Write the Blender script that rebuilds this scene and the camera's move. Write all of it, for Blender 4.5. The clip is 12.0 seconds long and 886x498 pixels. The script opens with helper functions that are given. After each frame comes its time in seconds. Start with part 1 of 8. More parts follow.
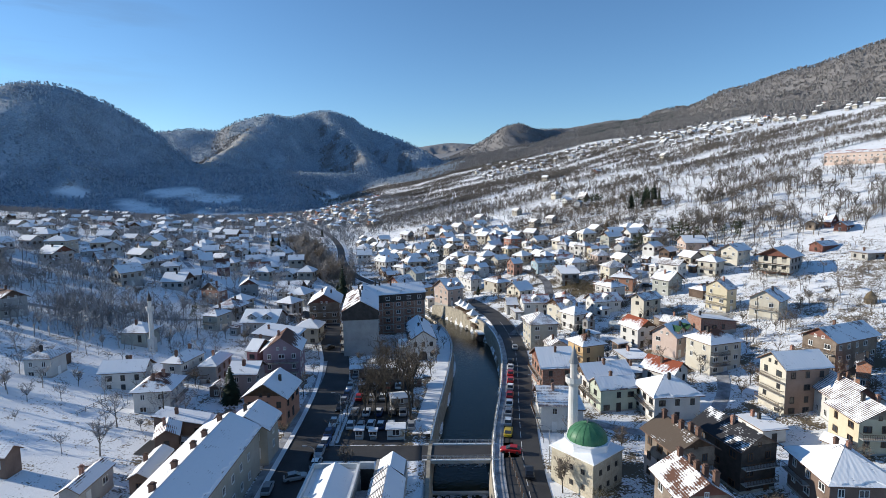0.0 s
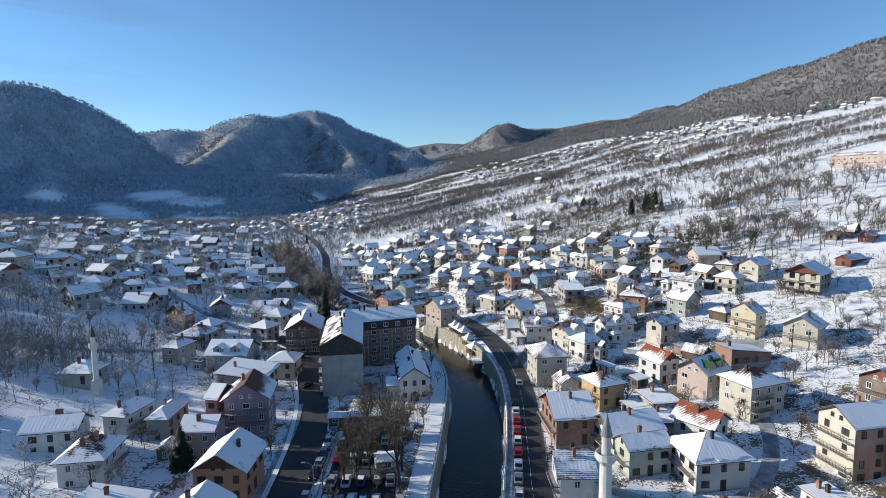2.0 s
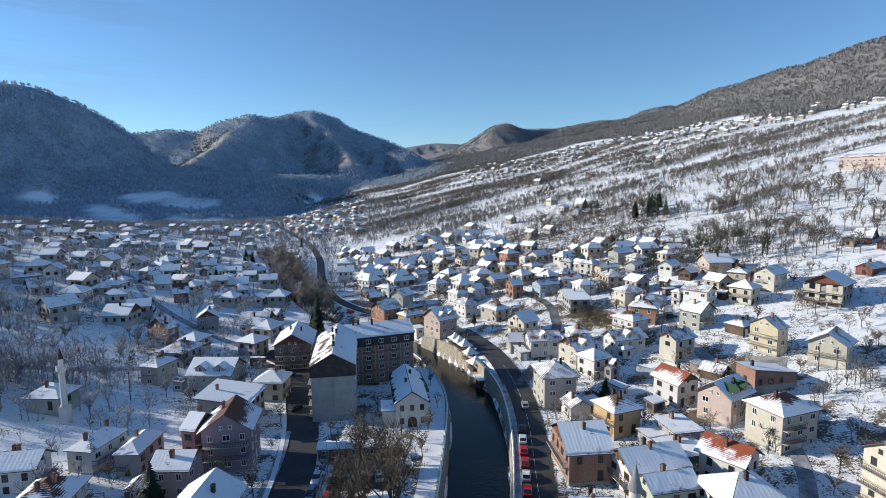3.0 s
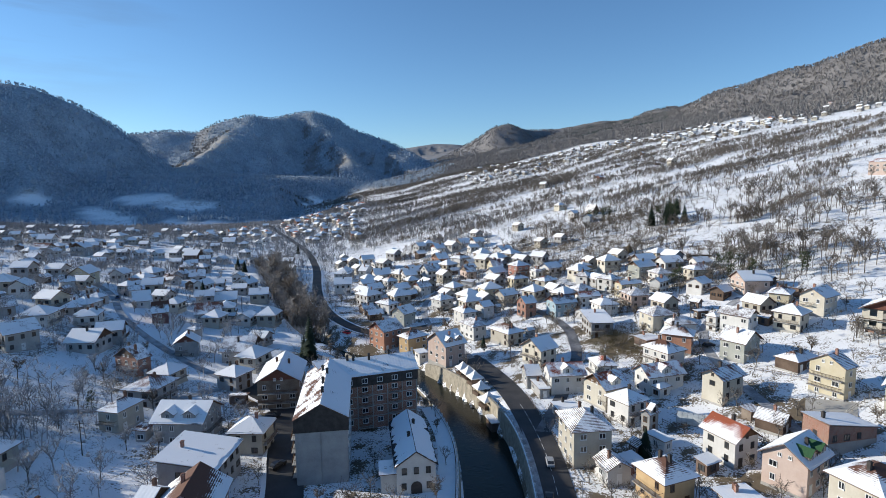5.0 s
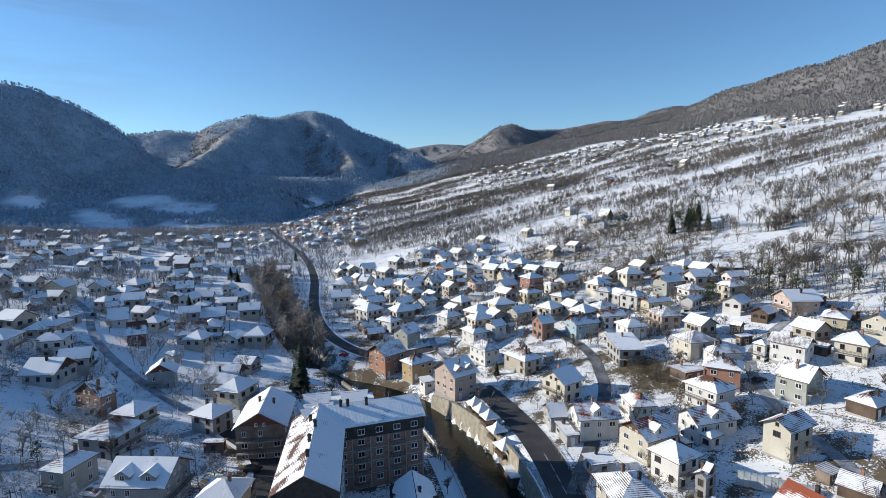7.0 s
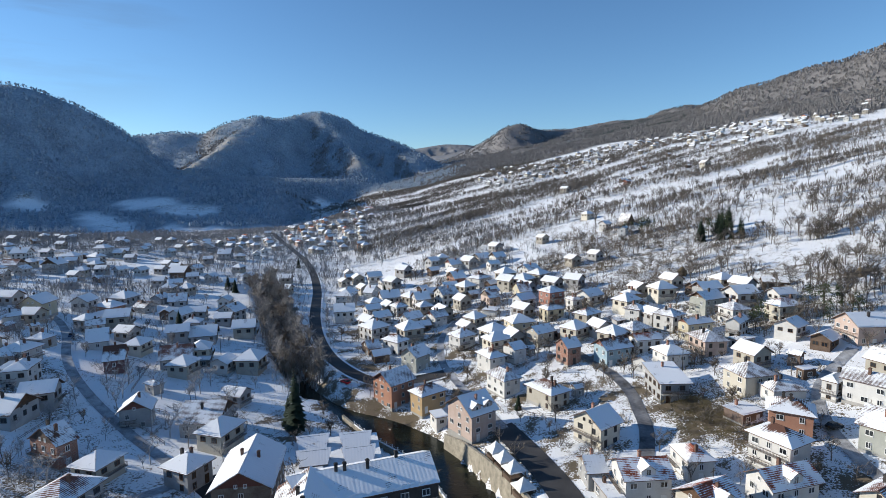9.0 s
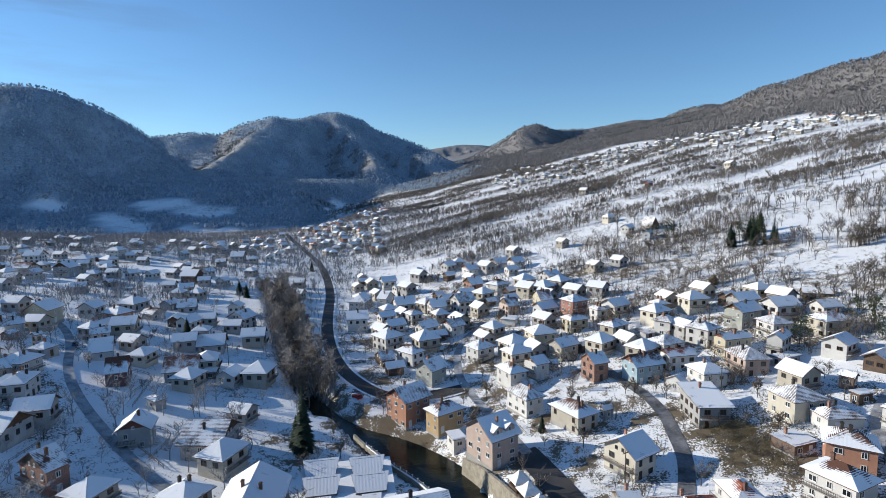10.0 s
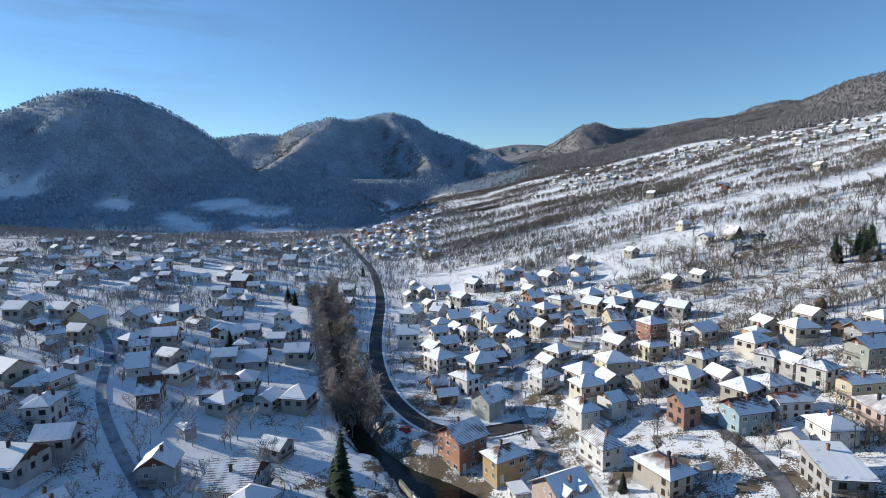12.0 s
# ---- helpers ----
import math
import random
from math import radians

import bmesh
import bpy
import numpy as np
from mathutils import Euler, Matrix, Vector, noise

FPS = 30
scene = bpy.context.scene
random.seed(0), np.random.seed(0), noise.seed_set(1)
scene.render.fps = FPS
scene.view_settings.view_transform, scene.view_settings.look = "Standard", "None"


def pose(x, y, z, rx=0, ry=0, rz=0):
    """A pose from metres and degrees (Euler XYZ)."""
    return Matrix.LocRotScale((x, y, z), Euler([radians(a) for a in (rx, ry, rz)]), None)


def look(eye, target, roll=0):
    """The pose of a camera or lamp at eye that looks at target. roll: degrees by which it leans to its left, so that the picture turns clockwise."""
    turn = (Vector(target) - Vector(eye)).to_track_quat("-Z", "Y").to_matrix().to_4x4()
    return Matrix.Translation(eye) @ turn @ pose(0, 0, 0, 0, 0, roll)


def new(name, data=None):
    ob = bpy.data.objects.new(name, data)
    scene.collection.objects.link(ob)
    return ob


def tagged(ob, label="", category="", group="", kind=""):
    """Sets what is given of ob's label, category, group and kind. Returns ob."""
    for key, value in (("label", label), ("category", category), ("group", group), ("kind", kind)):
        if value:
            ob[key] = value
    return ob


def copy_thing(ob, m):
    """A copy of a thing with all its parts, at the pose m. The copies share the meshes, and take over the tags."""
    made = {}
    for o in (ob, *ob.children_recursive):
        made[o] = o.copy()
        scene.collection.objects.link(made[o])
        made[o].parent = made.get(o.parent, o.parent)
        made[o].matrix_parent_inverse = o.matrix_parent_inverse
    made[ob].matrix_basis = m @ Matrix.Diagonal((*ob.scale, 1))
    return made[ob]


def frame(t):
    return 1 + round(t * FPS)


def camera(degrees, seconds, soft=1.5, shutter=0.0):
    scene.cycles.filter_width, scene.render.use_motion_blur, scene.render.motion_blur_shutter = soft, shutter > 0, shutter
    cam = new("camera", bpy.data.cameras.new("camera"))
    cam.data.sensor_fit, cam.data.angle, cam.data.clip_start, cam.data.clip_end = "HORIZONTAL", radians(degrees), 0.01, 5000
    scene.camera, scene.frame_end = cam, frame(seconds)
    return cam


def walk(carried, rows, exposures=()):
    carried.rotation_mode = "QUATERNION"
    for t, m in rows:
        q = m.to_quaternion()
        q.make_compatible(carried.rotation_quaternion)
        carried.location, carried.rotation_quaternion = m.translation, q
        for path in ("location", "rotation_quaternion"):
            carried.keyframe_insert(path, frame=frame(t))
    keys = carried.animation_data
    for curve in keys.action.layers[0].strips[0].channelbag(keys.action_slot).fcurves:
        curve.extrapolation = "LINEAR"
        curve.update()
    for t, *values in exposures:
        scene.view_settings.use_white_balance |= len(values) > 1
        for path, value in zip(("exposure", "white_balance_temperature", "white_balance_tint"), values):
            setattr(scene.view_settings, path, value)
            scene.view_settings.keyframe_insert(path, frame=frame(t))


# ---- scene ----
cam = camera(79.0, 12.0, soft=0.7)
PATH = [
    (0, 0.000, 0.000, 51.000, 0.058, -6.598, -0.502),
    (0.5, -0.295, 5.493, 51.956, -0.240, -6.598, -0.568),
    (1, -0.559, 11.026, 52.899, -0.645, -6.612, -0.631),
    (1.5, -0.759, 16.610, 53.823, -0.895, -6.614, -0.681),
    (2, -0.906, 22.216, 54.724, -1.041, -6.619, -0.720),
    (2.5, -1.063, 27.880, 55.643, -1.223, -6.623, -0.748),
    (3, -1.236, 33.564, 56.559, -1.317, -6.626, -0.771),
    (5, -2.632, 56.092, 59.965, -1.233, -6.585, -0.712),
    (5.5, -2.992, 61.721, 60.719, -1.169, -6.569, -0.704),
    (6, -3.351, 67.367, 61.415, -1.115, -6.564, -0.701),
    (6.5, -3.686, 73.023, 62.055, -1.051, -6.561, -0.695),
    (7, -4.036, 78.672, 62.678, -0.971, -6.566, -0.714),
    (9, -5.573, 100.826, 65.261, -0.196, -6.557, -0.842),
    (9.5, -6.034, 106.236, 65.921, 0.457, -6.522, -0.827),
    (10, -6.528, 111.649, 66.546, 1.391, -6.503, -0.812),
    (10.5, -7.082, 117.062, 67.144, 2.442, -6.480, -0.774),
    (11, -7.715, 122.486, 67.709, 3.502, -6.468, -0.717),
    (11.5, -8.483, 127.909, 68.255, 5.063, -6.458, -0.645),
    (12, -9.341, 133.318, 68.790, 7.112, -6.445, -0.577),
]
walk(cam, [(t, pose(x, y, z, 0, 0, yaw) @ pose(0, 0, 0, 90 + pitch, 0, 0) @ pose(0, 0, 0, 0, 0, roll)) for t, x, y, z, yaw, pitch, roll in PATH], exposures=[(0, 0.12, 5500, 5), (12, 0.03, 5440, 5)])

# ---- world, sun and exposure ----
SUN_AZ, SUN_EL = -79.0, 18.5          # degrees from straight ahead to the right, and above the horizon
world = bpy.data.worlds.new("winter_sky")
scene.world = world
world.use_nodes = True
wn = world.node_tree.nodes
sky = wn.new("ShaderNodeTexSky")
sky.sky_type = "NISHITA"
sky.sun_disc = False
sky.sun_elevation = radians(SUN_EL)
sky.sun_rotation = radians(SUN_AZ)
sky.altitude = 600
sky.air_density = 1.0
sky.dust_density = 0.0
sky.ozone_density = 3.0
# one thin grey streak of cloud, high over the left hills
wl = world.node_tree.links
ray = wn.new("ShaderNodeTexCoord").outputs["Generated"]
cl_map = wn.new("ShaderNodeMapping")
cl_map.inputs["Rotation"].default_value = (0, radians(-4), radians(-30))
cl_map.inputs["Scale"].default_value = (3.2, 3.2, 26.0)
wl.new(ray, cl_map.inputs["Vector"])
cl = wn.new("ShaderNodeTexNoise")
cl.inputs["Scale"].default_value, cl.inputs["Detail"].default_value = 1.3, 5.0
wl.new(cl_map.outputs[0], cl.inputs["Vector"])
near_cl = wn.new("ShaderNodeVectorMath")
near_cl.operation = "DISTANCE"
near_cl.inputs[1].default_value = (math.sin(radians(-36)) * 0.955, math.cos(radians(-36)) * 0.955, 0.297)
wl.new(ray, near_cl.inputs[0])
fall = wn.new("ShaderNodeMapRange")
fall.inputs["From Min"].default_value, fall.inputs["From Max"].default_value = 0.24, 0.04
wl.new(near_cl.outputs["Value"], fall.inputs["Value"])
thin = wn.new("ShaderNodeMapRange")
thin.inputs["From Min"].default_value, thin.inputs["From Max"].default_value = 0.44, 0.62
wl.new(cl.outputs["Fac"], thin.inputs["Value"])
both = wn.new("ShaderNodeMath")
both.operation = "MULTIPLY"
wl.new(fall.outputs[0], both.inputs[0])
wl.new(thin.outputs[0], both.inputs[1])
half = wn.new("ShaderNodeMath")
half.operation = "MULTIPLY"
half.inputs[1].default_value = 0.6
wl.new(both.outputs[0], half.inputs[0])
tint = wn.new("ShaderNodeMix")
tint.data_type, tint.blend_type = "RGBA", "MULTIPLY"
tint.inputs[7].default_value = (0.85, 0.70, 0.62, 1)
wl.new(half.outputs[0], tint.inputs[0])
wl.new(sky.outputs[0], tint.inputs[6])
wl.new(tint.outputs[2], wn["Background"].inputs["Color"])
wn["Background"].inputs["Strength"].default_value = 0.124
sun_data = bpy.data.lights.new("sun", "SUN")
sun_data.energy = 5.8
sun_data.angle = radians(0.55)
sun_data.color = (1.0, 0.82, 0.62)
sun = new("sun", sun_data)
sun_dir = Vector((math.sin(radians(SUN_AZ)) * math.cos(radians(SUN_EL)),
                  math.cos(radians(SUN_AZ)) * math.cos(radians(SUN_EL)), math.sin(radians(SUN_EL))))
sun.matrix_world = look(Vector((0, 0, 300)) + sun_dir, (0, 0, 300))

# ---- materials ----
MATS = {}


def shader(name, rough=0.85, metal=0.0, spec=0.3):
    m = bpy.data.materials.new(name)
    m.use_nodes = True
    b = m.node_tree.nodes["Principled BSDF"]
    b.inputs["Roughness"].default_value = rough
    b.inputs["Metallic"].default_value = metal
    b.inputs["Specular IOR Level"].default_value = spec
    MATS[name] = m
    return m, m.node_tree.nodes, m.node_tree.links, b


def noise_node(n, l, vec, scale, detail=4.0, rough=0.55):
    t = n.new("ShaderNodeTexNoise")
    t.inputs["Scale"].default_value = scale
    t.inputs["Detail"].default_value = detail
    t.inputs["Roughness"].default_value = rough
    if vec is not None:
        l.new(vec, t.inputs["Vector"])
    return t.outputs["Fac"]


def ramp(n, l, fac, lo, hi, a=0.0, b=1.0):
    t = n.new("ShaderNodeMapRange")
    t.inputs["From Min"].default_value, t.inputs["From Max"].default_value = lo, hi
    t.inputs["To Min"].default_value, t.inputs["To Max"].default_value = a, b
    l.new(fac, t.inputs["Value"])
    return t.outputs[0]


def calc(n, l, op, a, b=0.0, clamp=False):
    t = n.new("ShaderNodeMath")
    t.operation, t.use_clamp = op, clamp
    for i, v in enumerate((a, b)):
        if isinstance(v, (int, float)):
            t.inputs[i].default_value = v
        else:
            l.new(v, t.inputs[i])
    return t.outputs[0]


def blend(n, l, fac, a, b):
    t = n.new("ShaderNodeMix")
    t.data_type = "RGBA"
    if isinstance(fac, (int, float)):
        t.inputs[0].default_value = fac
    else:
        l.new(fac, t.inputs[0])
    for i, v in ((6, a), (7, b)):
        if isinstance(v, tuple):
            t.inputs[i].default_value = (*v, 1.0)
        else:
            l.new(v, t.inputs[i])
    return t.outputs[2]


def bump(n, l, b, height, strength, distance):
    t = n.new("ShaderNodeBump")
    t.inputs["Strength"].default_value = strength
    t.inputs["Distance"].default_value = distance
    l.new(height, t.inputs["Height"])
    l.new(t.outputs[0], b.inputs["Normal"])


def coords(n, kind="Object"):
    if kind == "World":
        return n.new("ShaderNodeNewGeometry").outputs["Position"]
    return n.new("ShaderNodeTexCoord").outputs[kind]


def two_tone(name, a, b, scale, rough=0.85, metal=0.0, kind="Object", relief=0.05, spec=0.3, fine=None, shift=0.0):
    """A weathered surface: two colours at a coarse scale, fine grain, slight relief, a little change from piece to piece."""
    m, n, l, p = shader(name, rough, metal, spec)
    v = coords(n, kind)
    big = noise_node(n, l, v, scale, 5.0, 0.6)
    small = noise_node(n, l, v, fine or scale * 9, 3.0, 0.6)
    f = calc(n, l, "ADD", calc(n, l, "MULTIPLY", big, 0.75), calc(n, l, "MULTIPLY", small, 0.25))
    c = blend(n, l, ramp(n, l, f, 0.35, 0.65), a, b)
    if shift:
        h = n.new("ShaderNodeHueSaturation")
        rnd = n.new("ShaderNodeObjectInfo").outputs["Random"]
        l.new(ramp(n, l, rnd, 0, 1, 1 - shift, 1 + shift), h.inputs["Value"])
        l.new(c, h.inputs["Color"])
        c = h.outputs[0]
    l.new(c, p.inputs["Base Color"])
    if relief:
        bump(n, l, p, small, 0.5, relief)
    return m


SNOW_A, SNOW_B = (0.84, 0.85, 0.86), (0.91, 0.91, 0.91)
two_tone("snow", SNOW_A, SNOW_B, 0.6, 0.75, relief=0.05)
two_tone("asphalt", (0.035, 0.035, 0.038), (0.075, 0.072, 0.07), 0.15, 0.75, kind="World", relief=0.01, fine=6)
two_tone("wet_street", (0.05, 0.05, 0.052), (0.24, 0.24, 0.25), 0.22, 0.6, kind="World", relief=0.02, fine=1.5)
two_tone("slush", (0.14, 0.14, 0.145), (0.50, 0.51, 0.53), 0.35, 0.6, kind="World", relief=0.03)
two_tone("concrete", (0.30, 0.29, 0.27), (0.42, 0.41, 0.38), 0.4)
two_tone("stone", (0.22, 0.20, 0.16), (0.42, 0.38, 0.30), 0.7, fine=3.0, relief=0.12)
two_tone("cut_stone", (0.40, 0.35, 0.26), (0.55, 0.50, 0.39), 0.9, fine=4.0, relief=0.05, shift=0.18)
two_tone("bark", (0.045, 0.036, 0.028), (0.10, 0.085, 0.065), 1.5)
two_tone("twig", (0.12, 0.095, 0.07), (0.22, 0.185, 0.145), 0.08, 0.9, kind="World", relief=0)
# distance haze painted in as pale blue for the shaded hills, then the sunlit copy
two_tone("twig_haze", (0.30, 0.35, 0.41), (0.47, 0.535, 0.605), 0.06, 0.9, kind="World", relief=0)
two_tone("twig_sunlit", (0.17, 0.16, 0.156), (0.28, 0.267, 0.262), 0.06, 0.9, kind="World", relief=0)
two_tone("twig_slope", (0.115, 0.098, 0.082), (0.21, 0.185, 0.158), 0.06, 0.9, kind="World", relief=0)
two_tone("twig_valley", (0.16, 0.158, 0.16), (0.31, 0.312, 0.325), 0.05, 0.9, kind="World", relief=0)
two_tone("twig_river", (0.20, 0.178, 0.155), (0.33, 0.30, 0.27), 0.08, 0.9, kind="World", relief=0)
two_tone("twig_frost", (0.16, 0.15, 0.14), (0.42, 0.42, 0.43), 0.15, 0.9, kind="World", relief=0)
two_tone("brush_leaf", (0.07, 0.06, 0.03), (0.16, 0.13, 0.06), 0.3, 0.9, kind="World", relief=0)
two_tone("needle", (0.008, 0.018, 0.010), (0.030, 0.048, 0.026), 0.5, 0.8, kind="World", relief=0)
# firs farther off: haze put into the needle colour, paler and greyer
two_tone("needle_haze", (0.05, 0.068, 0.058), (0.11, 0.135, 0.12), 0.05, 0.8, kind="World", relief=0)
two_tone("needle_light", (0.03, 0.045, 0.02), (0.08, 0.10, 0.045), 0.5, 0.8, kind="World", relief=0)
two_tone("hay", (0.10, 0.075, 0.045), (0.18, 0.14, 0.08), 1.0)
two_tone("green_copper", (0.05, 0.15, 0.07), (0.10, 0.23, 0.12), 0.7, 0.45)
two_tone("lead", (0.16, 0.17, 0.18), (0.24, 0.25, 0.26), 0.7, 0.5)
two_tone("galvanised", (0.30, 0.31, 0.32), (0.45, 0.46, 0.47), 1.5, 0.5, 0.4)
two_tone("tyre", (0.015, 0.015, 0.016), (0.03, 0.03, 0.03), 3.0, 0.8)
two_tone("white_trim", (0.62, 0.62, 0.60), (0.75, 0.75, 0.73), 1.0, 0.6)
two_tone("brown_trim", (0.06, 0.035, 0.02), (0.13, 0.075, 0.04), 1.0, 0.65)
two_tone("dark_trim", (0.03, 0.028, 0.026), (0.07, 0.06, 0.055), 1.0, 0.65)
two_tone("canvas", (0.72, 0.72, 0.70), (0.85, 0.85, 0.84), 0.8, 0.8)
two_tone("foil", (0.35, 0.38, 0.38), (0.55, 0.58, 0.58), 0.8, 0.35)
WALLS = dict(
    clay=((0.30, 0.19, 0.13), (0.42, 0.28, 0.20)),
    white=((0.62, 0.60, 0.55), (0.76, 0.74, 0.69)), cream=((0.62, 0.55, 0.40), (0.74, 0.68, 0.53)),
    beige=((0.44, 0.39, 0.29), (0.56, 0.51, 0.40)), grey=((0.34, 0.34, 0.33), (0.48, 0.47, 0.45)),
    greyg=((0.38, 0.40, 0.33), (0.52, 0.52, 0.44)), yellow=((0.64, 0.54, 0.30), (0.75, 0.66, 0.43)),
    ochre=((0.55, 0.34, 0.11), (0.66, 0.45, 0.18)), orange=((0.50, 0.20, 0.09), (0.60, 0.28, 0.14)),
    pink=((0.58, 0.40, 0.30), (0.68, 0.52, 0.42)), pinkred=((0.48, 0.17, 0.17), (0.58, 0.25, 0.24)),
    pinkgrey=((0.40, 0.32, 0.31), (0.52, 0.44, 0.42)), purple=((0.30, 0.19, 0.25), (0.38, 0.26, 0.32)),
    brown=((0.16, 0.10, 0.07), (0.27, 0.18, 0.13)), wood=((0.09, 0.055, 0.035), (0.20, 0.13, 0.08)),
    timber=((0.17, 0.12, 0.08), (0.36, 0.28, 0.20)), redwood=((0.18, 0.055, 0.03), (0.28, 0.10, 0.06)),
    maroon=((0.14, 0.06, 0.06), (0.22, 0.11, 0.10)), blue=((0.24, 0.38, 0.46), (0.36, 0.50, 0.57)),
    palegreen=((0.48, 0.55, 0.40), (0.60, 0.66, 0.50)), bare=((0.30, 0.29, 0.27), (0.44, 0.42, 0.39)))
for w_name, (w_a, w_b) in WALLS.items():
    # every wall tone pulled towards grey and darkened a little
    w_a, w_b = [tuple(0.60 * c + 0.25 * sum(q) / 3 for c in q) for q in (w_a, w_b)]
    two_tone("wall_" + w_name, w_a, w_b, 0.35, 0.9, relief=0.015, fine=5.0, shift=0.1)
for w_name, base_c in (("brick", (0.30, 0.13, 0.08)), ("redbrick", (0.42, 0.15, 0.09)), ("orangebrick", (0.50, 0.20, 0.10))):
    m, n, l, p = shader("wall_" + w_name, 0.9)
    br = n.new("ShaderNodeTexBrick")
    br.inputs["Scale"].default_value = 1.0
    br.inputs["Brick Width"].default_value, br.inputs["Row Height"].default_value = 0.4, 0.2
    br.inputs["Mortar Size"].default_value = 0.018
    br.inputs["Color1"].default_value = (*base_c, 1)
    br.inputs["Color2"].default_value = (base_c[0] * 0.7, base_c[1] * 0.75, base_c[2] * 0.8, 1)
    br.inputs["Mortar"].default_value = (0.38, 0.34, 0.30, 1)
    v = coords(n)
    comb = n.new("ShaderNodeCombineXYZ")
    sep = n.new("ShaderNodeSeparateXYZ")
    l.new(v, sep.inputs[0])
    l.new(calc(n, l, "ADD", sep.outputs[0], sep.outputs[1]), comb.inputs[0])
    l.new(sep.outputs[2], comb.inputs[1])
    l.new(comb.outputs[0], br.inputs["Vector"])
    stain = noise_node(n, l, v, 0.4, 5)
    l.new(blend(n, l, ramp(n, l, stain, 0.45, 0.8, 0, 0.45), br.outputs["Color"], (0.30, 0.26, 0.22)), p.inputs["Base Color"])
    bump(n, l, p, br.outputs["Fac"], -0.4, 0.02)

m, n, l, p = shader("glass", 0.08, 0.0, 0.6)
rnd = n.new("ShaderNodeObjectInfo").outputs["Random"]
l.new(blend(n, l, rnd, (0.012, 0.014, 0.018), (0.06, 0.065, 0.07)), p.inputs["Base Color"])

m, n, l, p = shader("water", 0.16, 0.0, 0.2)
v = coords(n, "World")
l.new(blend(n, l, ramp(n, l, noise_node(n, l, v, 0.08, 4), 0.35, 0.7), (0.008, 0.012, 0.010), (0.032, 0.034, 0.020)), p.inputs["Base Color"])
bump(n, l, p, noise_node(n, l, v, 1.1, 4), 0.6, 0.10)


def roof_cover(name, tile, amount, band, ribs, kind_scale=0.35):
    """Snow lying on a tiled roof. amount: share of snow; band: how far the bare part keeps to the top of the slope;
    ribs: weight of the rows of tiles that hold the snow in lines."""
    m, n, l, p = shader(name, 0.8)
    uv = coords(n, "UV")
    sep = n.new("ShaderNodeSeparateXYZ")
    l.new(uv, sep.inputs[0])
    u, v = sep.outputs[0], sep.outputs[1]
    pos = coords(n, "World")
    big = noise_node(n, l, pos, kind_scale, 3, 0.6)
    fine = noise_node(n, l, pos, 2.5, 4, 0.7)
    rows = calc(n, l, "ABSOLUTE", calc(n, l, "SUBTRACT", calc(n, l, "FRACT", calc(n, l, "MULTIPLY", u, 1.35)), 0.5))
    lines = calc(n, l, "ABSOLUTE", calc(n, l, "SUBTRACT", calc(n, l, "FRACT", calc(n, l, "MULTIPLY", v, 2.6)), 0.5))
    f = calc(n, l, "ADD", calc(n, l, "MULTIPLY", big, 1.3), calc(n, l, "MULTIPLY", fine, 0.5))
    f = calc(n, l, "ADD", f, calc(n, l, "MULTIPLY", rows, ribs * 0.12))
    f = calc(n, l, "ADD", f, calc(n, l, "MULTIPLY", lines, ribs * 1.2))
    f = calc(n, l, "SUBTRACT", f, calc(n, l, "MULTIPLY", v, band))
    f = calc(n, l, "SUBTRACT", f, 0.9 + 0.33 * ribs)
    mask = ramp(n, l, f, -amount - 0.06, -amount + 0.06)
    rnd = noise_node(n, l, pos, 6.0, 2)
    tile_c = blend(n, l, rnd, tile, tuple(c * 0.6 for c in tile))
    snow_c = blend(n, l, fine, SNOW_A, SNOW_B)
    l.new(blend(n, l, mask, tile_c, snow_c), p.inputs["Base Color"])
    hgt = calc(n, l, "ADD", calc(n, l, "MULTIPLY", mask, 0.6), calc(n, l, "MULTIPLY", rows, 0.5))
    bump(n, l, p, hgt, 0.6, 0.08)
    return m


RED_TILE, BROWN_TILE, GREY_TILE = (0.34, 0.095, 0.045), (0.15, 0.075, 0.05), (0.16, 0.155, 0.15)
roof_cover("roof_snow", (0.34, 0.31, 0.30), 0.30, 0.0, 0.38)
roof_cover("roof_snow_worn", (0.24, 0.18, 0.16), 0.20, 0.01, 0.35)
roof_cover("roof_stripe", (0.20, 0.15, 0.13), 0.10, 0.0, 0.9)
roof_cover("roof_red", RED_TILE, 0.42, 0.17, 0.5)
roof_cover("roof_brown", BROWN_TILE, 0.42, 0.15, 0.5)
roof_cover("roof_redpatch", RED_TILE, 0.15, 0.03, 0.4)
roof_cover("roof_worn_red", (0.22, 0.10, 0.07), 0.25, 0.07, 0.6)
roof_cover("roof_patch", BROWN_TILE, 0.04, 0.0, 0.25)
roof_cover("roof_bare", (0.13, 0.10, 0.075), -0.24, 0.0, 0.2)
roof_cover("roof_dark", (0.035, 0.035, 0.04), -0.15, 0.0, 0.2)
roof_cover("roof_green", (0.05, 0.12, 0.05), -0.6, 0.0, 0.3)
two_tone("tile_under", (0.10, 0.06, 0.045), (0.18, 0.11, 0.08), 1.0)

# ground: snow with bare earth and dry grass showing through; woods floor where the woods attribute says so
m, n, l, p = shader("ground", 0.85)
v = coords(n, "World")
woods = n.new("ShaderNodeAttribute")
woods.attribute_name = "woods"
bare = n.new("ShaderNodeAttribute")
bare.attribute_name = "bare"
g1, g2, g3 = noise_node(n, l, v, 0.035, 6, 0.6), noise_node(n, l, v, 0.35, 5, 0.65), noise_node(n, l, v, 2.2, 3, 0.6)
